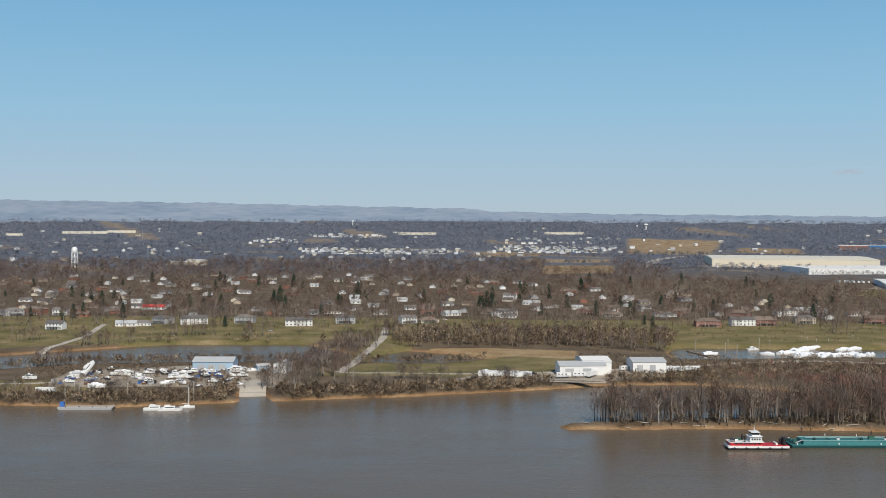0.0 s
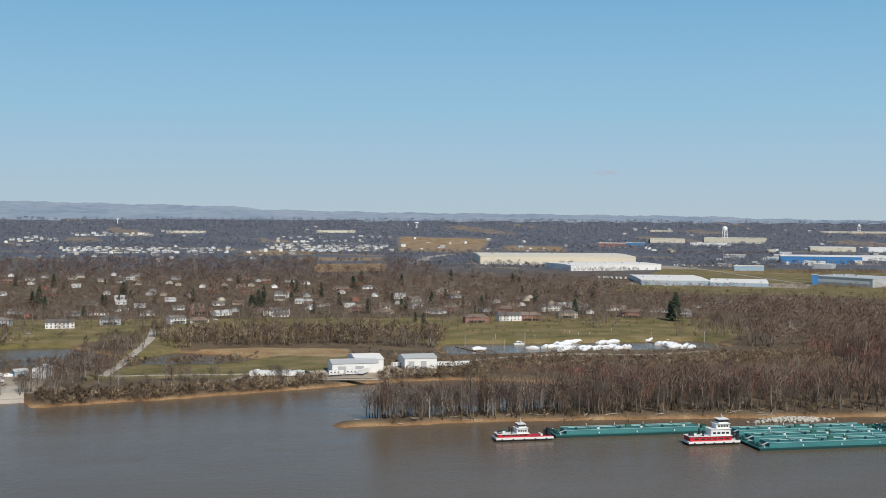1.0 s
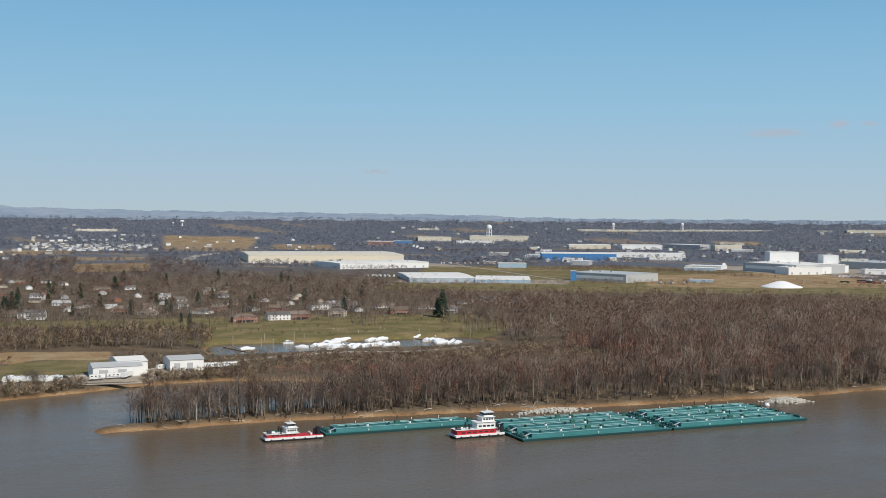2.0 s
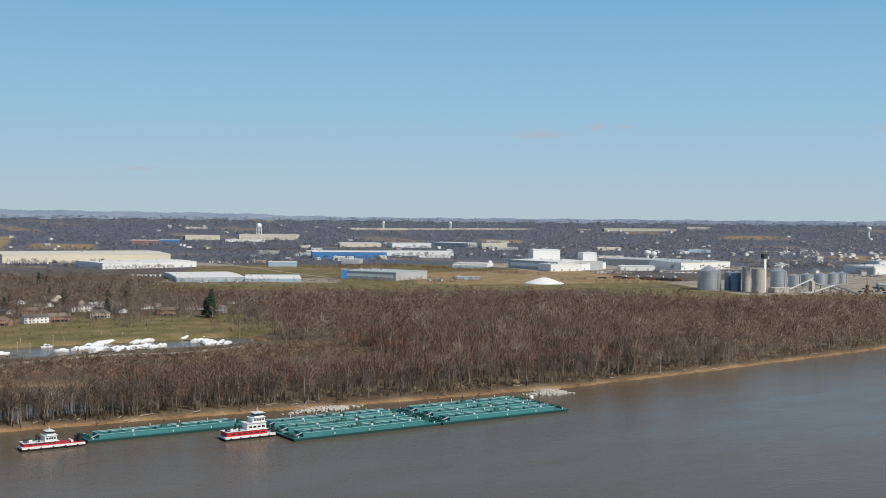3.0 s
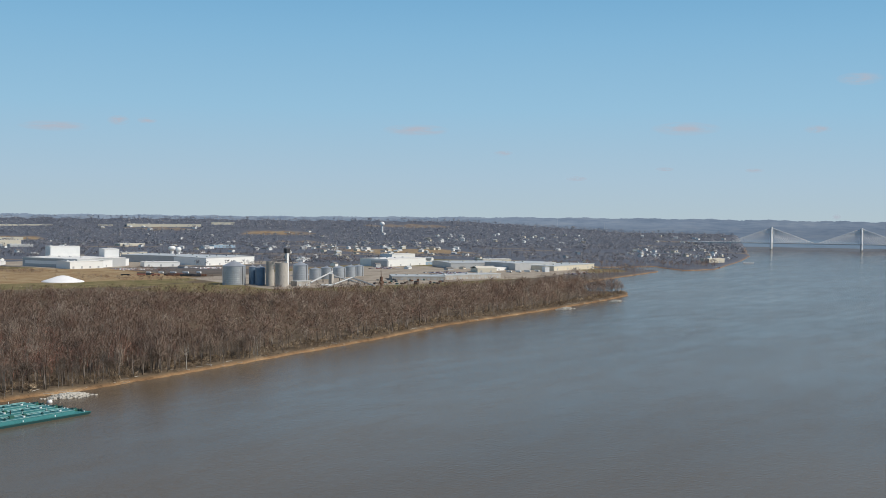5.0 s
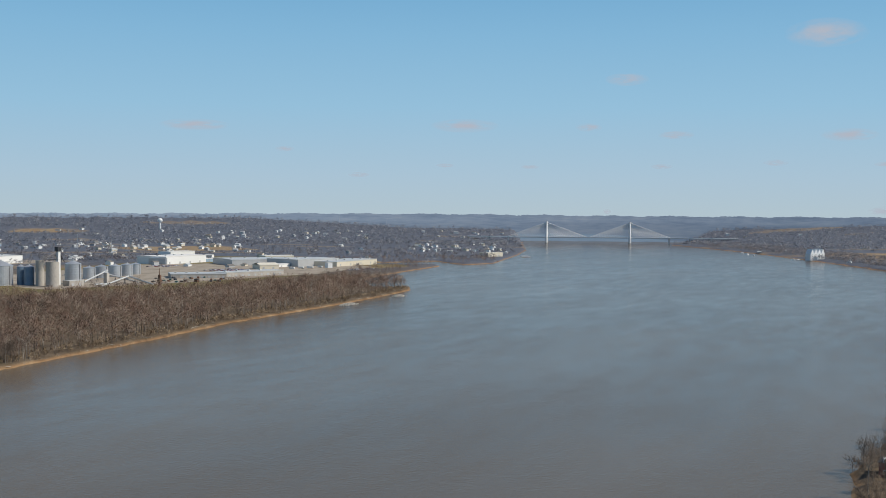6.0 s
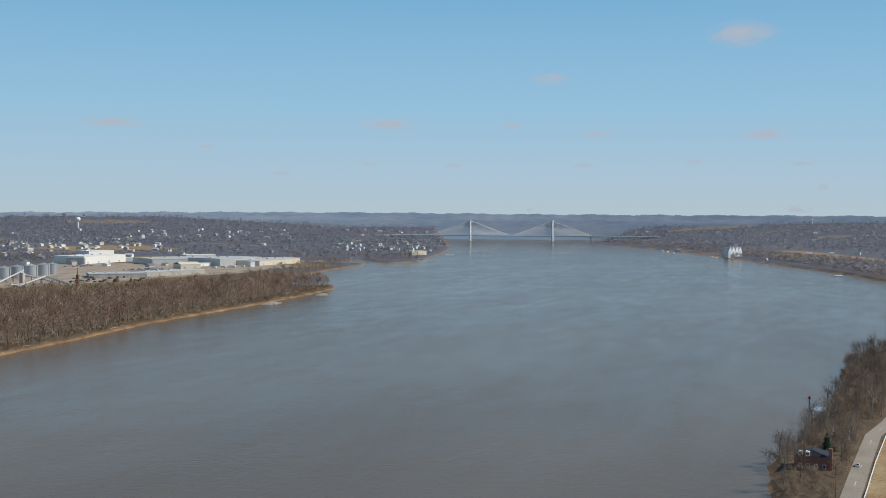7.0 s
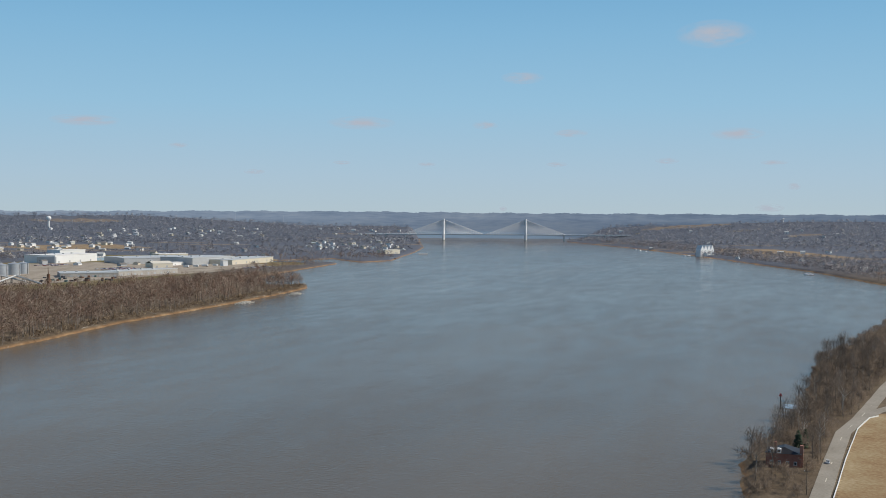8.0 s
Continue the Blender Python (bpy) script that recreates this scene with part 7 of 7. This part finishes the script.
# single trees along the spit, the bank and the gardens
def tree_kind(seed, h, spread, twigs, bark, leaf, label):
    w, t = tree_arrays(seed, h, spread, twigs, limbs=9, twig_w=0.15, twig_l=2.4, sides=5)
    return soup("trunk", *joined(w), bark), soup("crown", *joined(t), leaf), label


kinds = [tree_kind(100 + s, 18 + s % 4 * 1.5, 4.6, 330, BARK, CROWN_TWIGS, "bare grey-brown winter tree on the bank") for s in range(6)]
kinds.append(tree_kind(110, 21, 5.5, 240, PALE_BARK, CROWN_TWIGS, "bare sycamore with a white trunk"))


def plant(x, y, k, size):
    trunk, crown, lab = kinds[k]
    t = thing("tree", lab, "tree", "single winter trees", pose(x, y, ground_z(x, y) - 0.2, 0, 0, g.uniform(0, 360)))
    t.scale = (size,) * 3
    part("trunk", trunk, None, t)
    part("crown", crown, None, t)


def row(n_, x0, x1, y0, y1, keep, sizes, pale=0.08):
    done = 0
    xs, ys = g.uniform(x0, x1, n_ * 40), g.uniform(y0, y1, n_ * 40)
    for x, y, d in zip(xs, ys, shore(xs, ys)):
        if done < n_ and keep(x, y, d):
            plant(x, y, 6 if g.uniform() < pale else g.integers(6), g.uniform(*sizes))
            done += 1


row(84, 90, 700, 606, 665, lambda x, y, d: 5 < d < 16, (0.7, 1.05))
row(30, -110, 60, 712, 800, lambda x, y, d: 4 < d < 20 and not -134 < x < -104, (0.45, 0.75), 0.1)
row(20, -300, -140, 700, 760, lambda x, y, d: 3 < d < 14, (0.4, 0.7), 0.15)
row(122, 470, 1000, -90, 32, lambda x, y, d: d > 2 and y > np.interp(x, ROAD_X, ROAD_Y) + 6.2 and not (525 < x < 556 and -4 < y < 20), (0.55, 0.95), 0.14)
row(10, 690, 800, -120, -48, lambda x, y, d: y < -62 - (x - 690) * 0.05, (0.4, 0.7), 0.0)
row(16, 450, 700, 880, 1130, lambda x, y, d: d > 5, (0.8, 1.1), 0.4)
row(16, 700, 1500, 700, 1000, lambda x, y, d: d > 20, (0.9, 1.15), 0.9)


def evergreen_mesh(seed, h, r):
    q = np.random.default_rng(seed)
    tris = []
    for _ in range(420):
        u = q.uniform(0.06, 1) ** 0.8
        a, rr = q.uniform(0, 6.28), r * (1 - u) ** 0.55 * q.uniform(0.55, 1.1) + 0.2
        p = np.array([math.cos(a) * rr * 0.35, math.sin(a) * rr * 0.35, h * u])
        e = np.array([math.cos(a) * rr, math.sin(a) * rr, h * u - rr * 0.25])
        side = np.array([-math.sin(a), math.cos(a), q.uniform(-0.3, 0.3)]) * q.uniform(0.5, 1.0)
        tris.append([p, e - side, e + side])
    return soup("crown", *joined(np.array(tris)), EVERGREEN)


firs = [evergreen_mesh(s, 13 + s, 3.4 + 0.4 * s) for s in range(4)]
stem = Shape().tube((0, 0, -1), (0, 0, 6), 0.35, 0.15, 6).mesh("trunk", BARK)
for k, ((x, y), sz) in enumerate((((-341.8, 1242.8), 1.3), ((-216.0, 1151.9), 0.8), ((-206.4, 1475.6), 1.5), ((-207.5, 1429.0), 1.2), ((-187.8, 1386.3), 1.2), ((43.1, 1337.3), 1.4), ((52.2, 1370.0), 1.5), ((57.5, 1337.8), 1.3), ((149.2, 1399.1), 1.3),
                                  ((141.0, 1540.6), 1.0), ((169.1, 1281.9), 1.2), ((251.2, 1337.6), 1.3), ((299.1, 1496.4), 1.1), ((291.0, 1346.9), 1.0), ((292.9, 1286.1), 0.8), ((395.9, 1408.4), 1.1), ((450.1, 1410.9), 1.2), ((478.8, 1155.7), 2.2), ((478.5, 1168.8), 1.4),
                                  ((-390.1, 1262.1), 1.0), ((-680.2, 2319.3), 1.3), ((-370.6, 1936.9), 1.3), ((-474.0, 1898.7), 1.2), ((-24.3, 1483.8), 1.1), ((205.1, 1183.4), 0.8), ((208.3, 1153.3), 0.9), ((567.6, 3.5), 0.75), ((582.6, 0.3), 0.6), ((-413.1, 1261.1), 0.9), ((47.8, 1384.2), 1.2), *((polar(g.uniform(-21, 20), g.uniform(1250, 1950)), g.uniform(0.6, 1.3)) for _ in range(70)))):
    t = thing("evergreen_tree", "dark green conifer among bare winter trees", "tree", "evergreen trees", pose(x, y, ground_z(x, y) - 0.3, 0, 0, 40 * k))
    t.scale = (sz,) * 3
    part("trunk", stem, None, t)
    part("crown", firs[k % 4], None, t)


# ---- small clouds ----
def cloud_material():
    m = bpy.data.materials.new("thin_cloud")
    m.use_nodes = True
    n, l = m.node_tree.nodes, m.node_tree.links
    n.clear()
    out, mix_, clear, white = n.new("ShaderNodeOutputMaterial"), n.new("ShaderNodeMixShader"), n.new("ShaderNodeBsdfTransparent"), n.new("ShaderNodeEmission")
    # emission stands in for daylight on the cloud
    white.inputs[0].default_value = (0.43, 0.47, 0.55, 1)
    tc, mp = n.new("ShaderNodeTexCoord"), n.new("ShaderNodeMapping")
    l.new(tc.outputs["Object"], mp.inputs["Vector"])
    mp.inputs["Scale"].default_value = (1, 0, 1)
    rad = n.new("ShaderNodeVectorMath")
    rad.operation = "LENGTH"
    l.new(mp.outputs[0], rad.inputs[0])
    edge = n.new("ShaderNodeMapRange")
    edge.inputs[1].default_value, edge.inputs[2].default_value = 1.0, 0.1
    l.new(rad.outputs["Value"], edge.inputs[0])
    tx = n.new("ShaderNodeTexNoise")
    tx.inputs["Scale"].default_value, tx.inputs["Detail"].default_value = 1.5, 7
    # every cloud has its own ragged shape
    info, own = n.new("ShaderNodeObjectInfo"), n.new("ShaderNodeVectorMath")
    own.operation = "MULTIPLY_ADD"
    own.inputs[1].default_value = (40, 40, 40)
    l.new(info.outputs["Random"], own.inputs[0])
    l.new(tc.outputs["Object"], own.inputs[2])
    l.new(own.outputs[0], tx.inputs["Vector"])
    puff = n.new("ShaderNodeMapRange")
    puff.inputs[1].default_value, puff.inputs[2].default_value = 0.38, 0.66
    l.new(tx.outputs[0], puff.inputs[0])
    a = n.new("ShaderNodeMath")
    a.operation = "MULTIPLY"
    l.new(edge.outputs[0], a.inputs[0])
    l.new(puff.outputs[0], a.inputs[1])
    l.new(a.outputs[0], mix_.inputs[0])
    l.new(clear.outputs[0], mix_.inputs[1])
    l.new(white.outputs[0], mix_.inputs[2])
    l.new(mix_.outputs[0], out.inputs[0])
    return m


CLOUD = cloud_material()
ball = Shape().lathe(0, 0, [(math.sin(math.pi * k / 12) + 1e-3, -math.cos(math.pi * k / 12)) for k in range(13)], 24).mesh("puff", CLOUD, True)
for (a_, e_), w_, h_ in (((85.55, 8.45), 70, 26), ((76.39, 6.49), 40, 12), ((68.52, 4.26), 62, 13), ((55.46, 4.14), 62, 11), ((86.66, 3.74), 48, 12), ((78.75, 3.81), 32, 8), ((74.56, 4.19), 24, 8),
                         ((78.08, 2.30), 20, 5), ((71.72, 2.27), 18, 4), ((83.38, 2.47), 22, 6), ((67.57, 2.32), 18, 4), ((63.33, 1.84), 20, 5), ((59.73, 3.06), 18, 5), ((38.34, 3.95), 60, 10),
                         ((41.24, 4.31), 20, 9), ((42.54, 4.34), 18, 6), ((19.21, 2.07), 30, 6), ((88.36, 2.37), 24, 5), ((88.19, 0.23), 26, 8), ((89.28, 1.25), 12, 7), ((75.48, 0.11), 8, 5)):
    k_ = 4700 / 2061
    x, y = polar(a_, 4700)
    c = thing("cloud", "small thin white cloud low in the sky", "cloud", "small clouds", pose(x, y, EYE + 4700 * math.tan(radians(e_)), 0, 0, -a_))
    q = part("puff", ball, None, c)
    q.scale = (w_ * k_, 8, h_ * k_)
    q.visible_shadow = False

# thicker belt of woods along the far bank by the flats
# twig colour carries the same painted haze as the far woods
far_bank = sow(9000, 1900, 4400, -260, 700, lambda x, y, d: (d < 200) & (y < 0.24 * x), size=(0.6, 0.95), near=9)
scatter("far_bank_woods", [t[1] for t in wood_c], clear_of_houses(far_bank, 12, 24), HAZED_FAR_TWIGS, "bare woods along the far river banks")
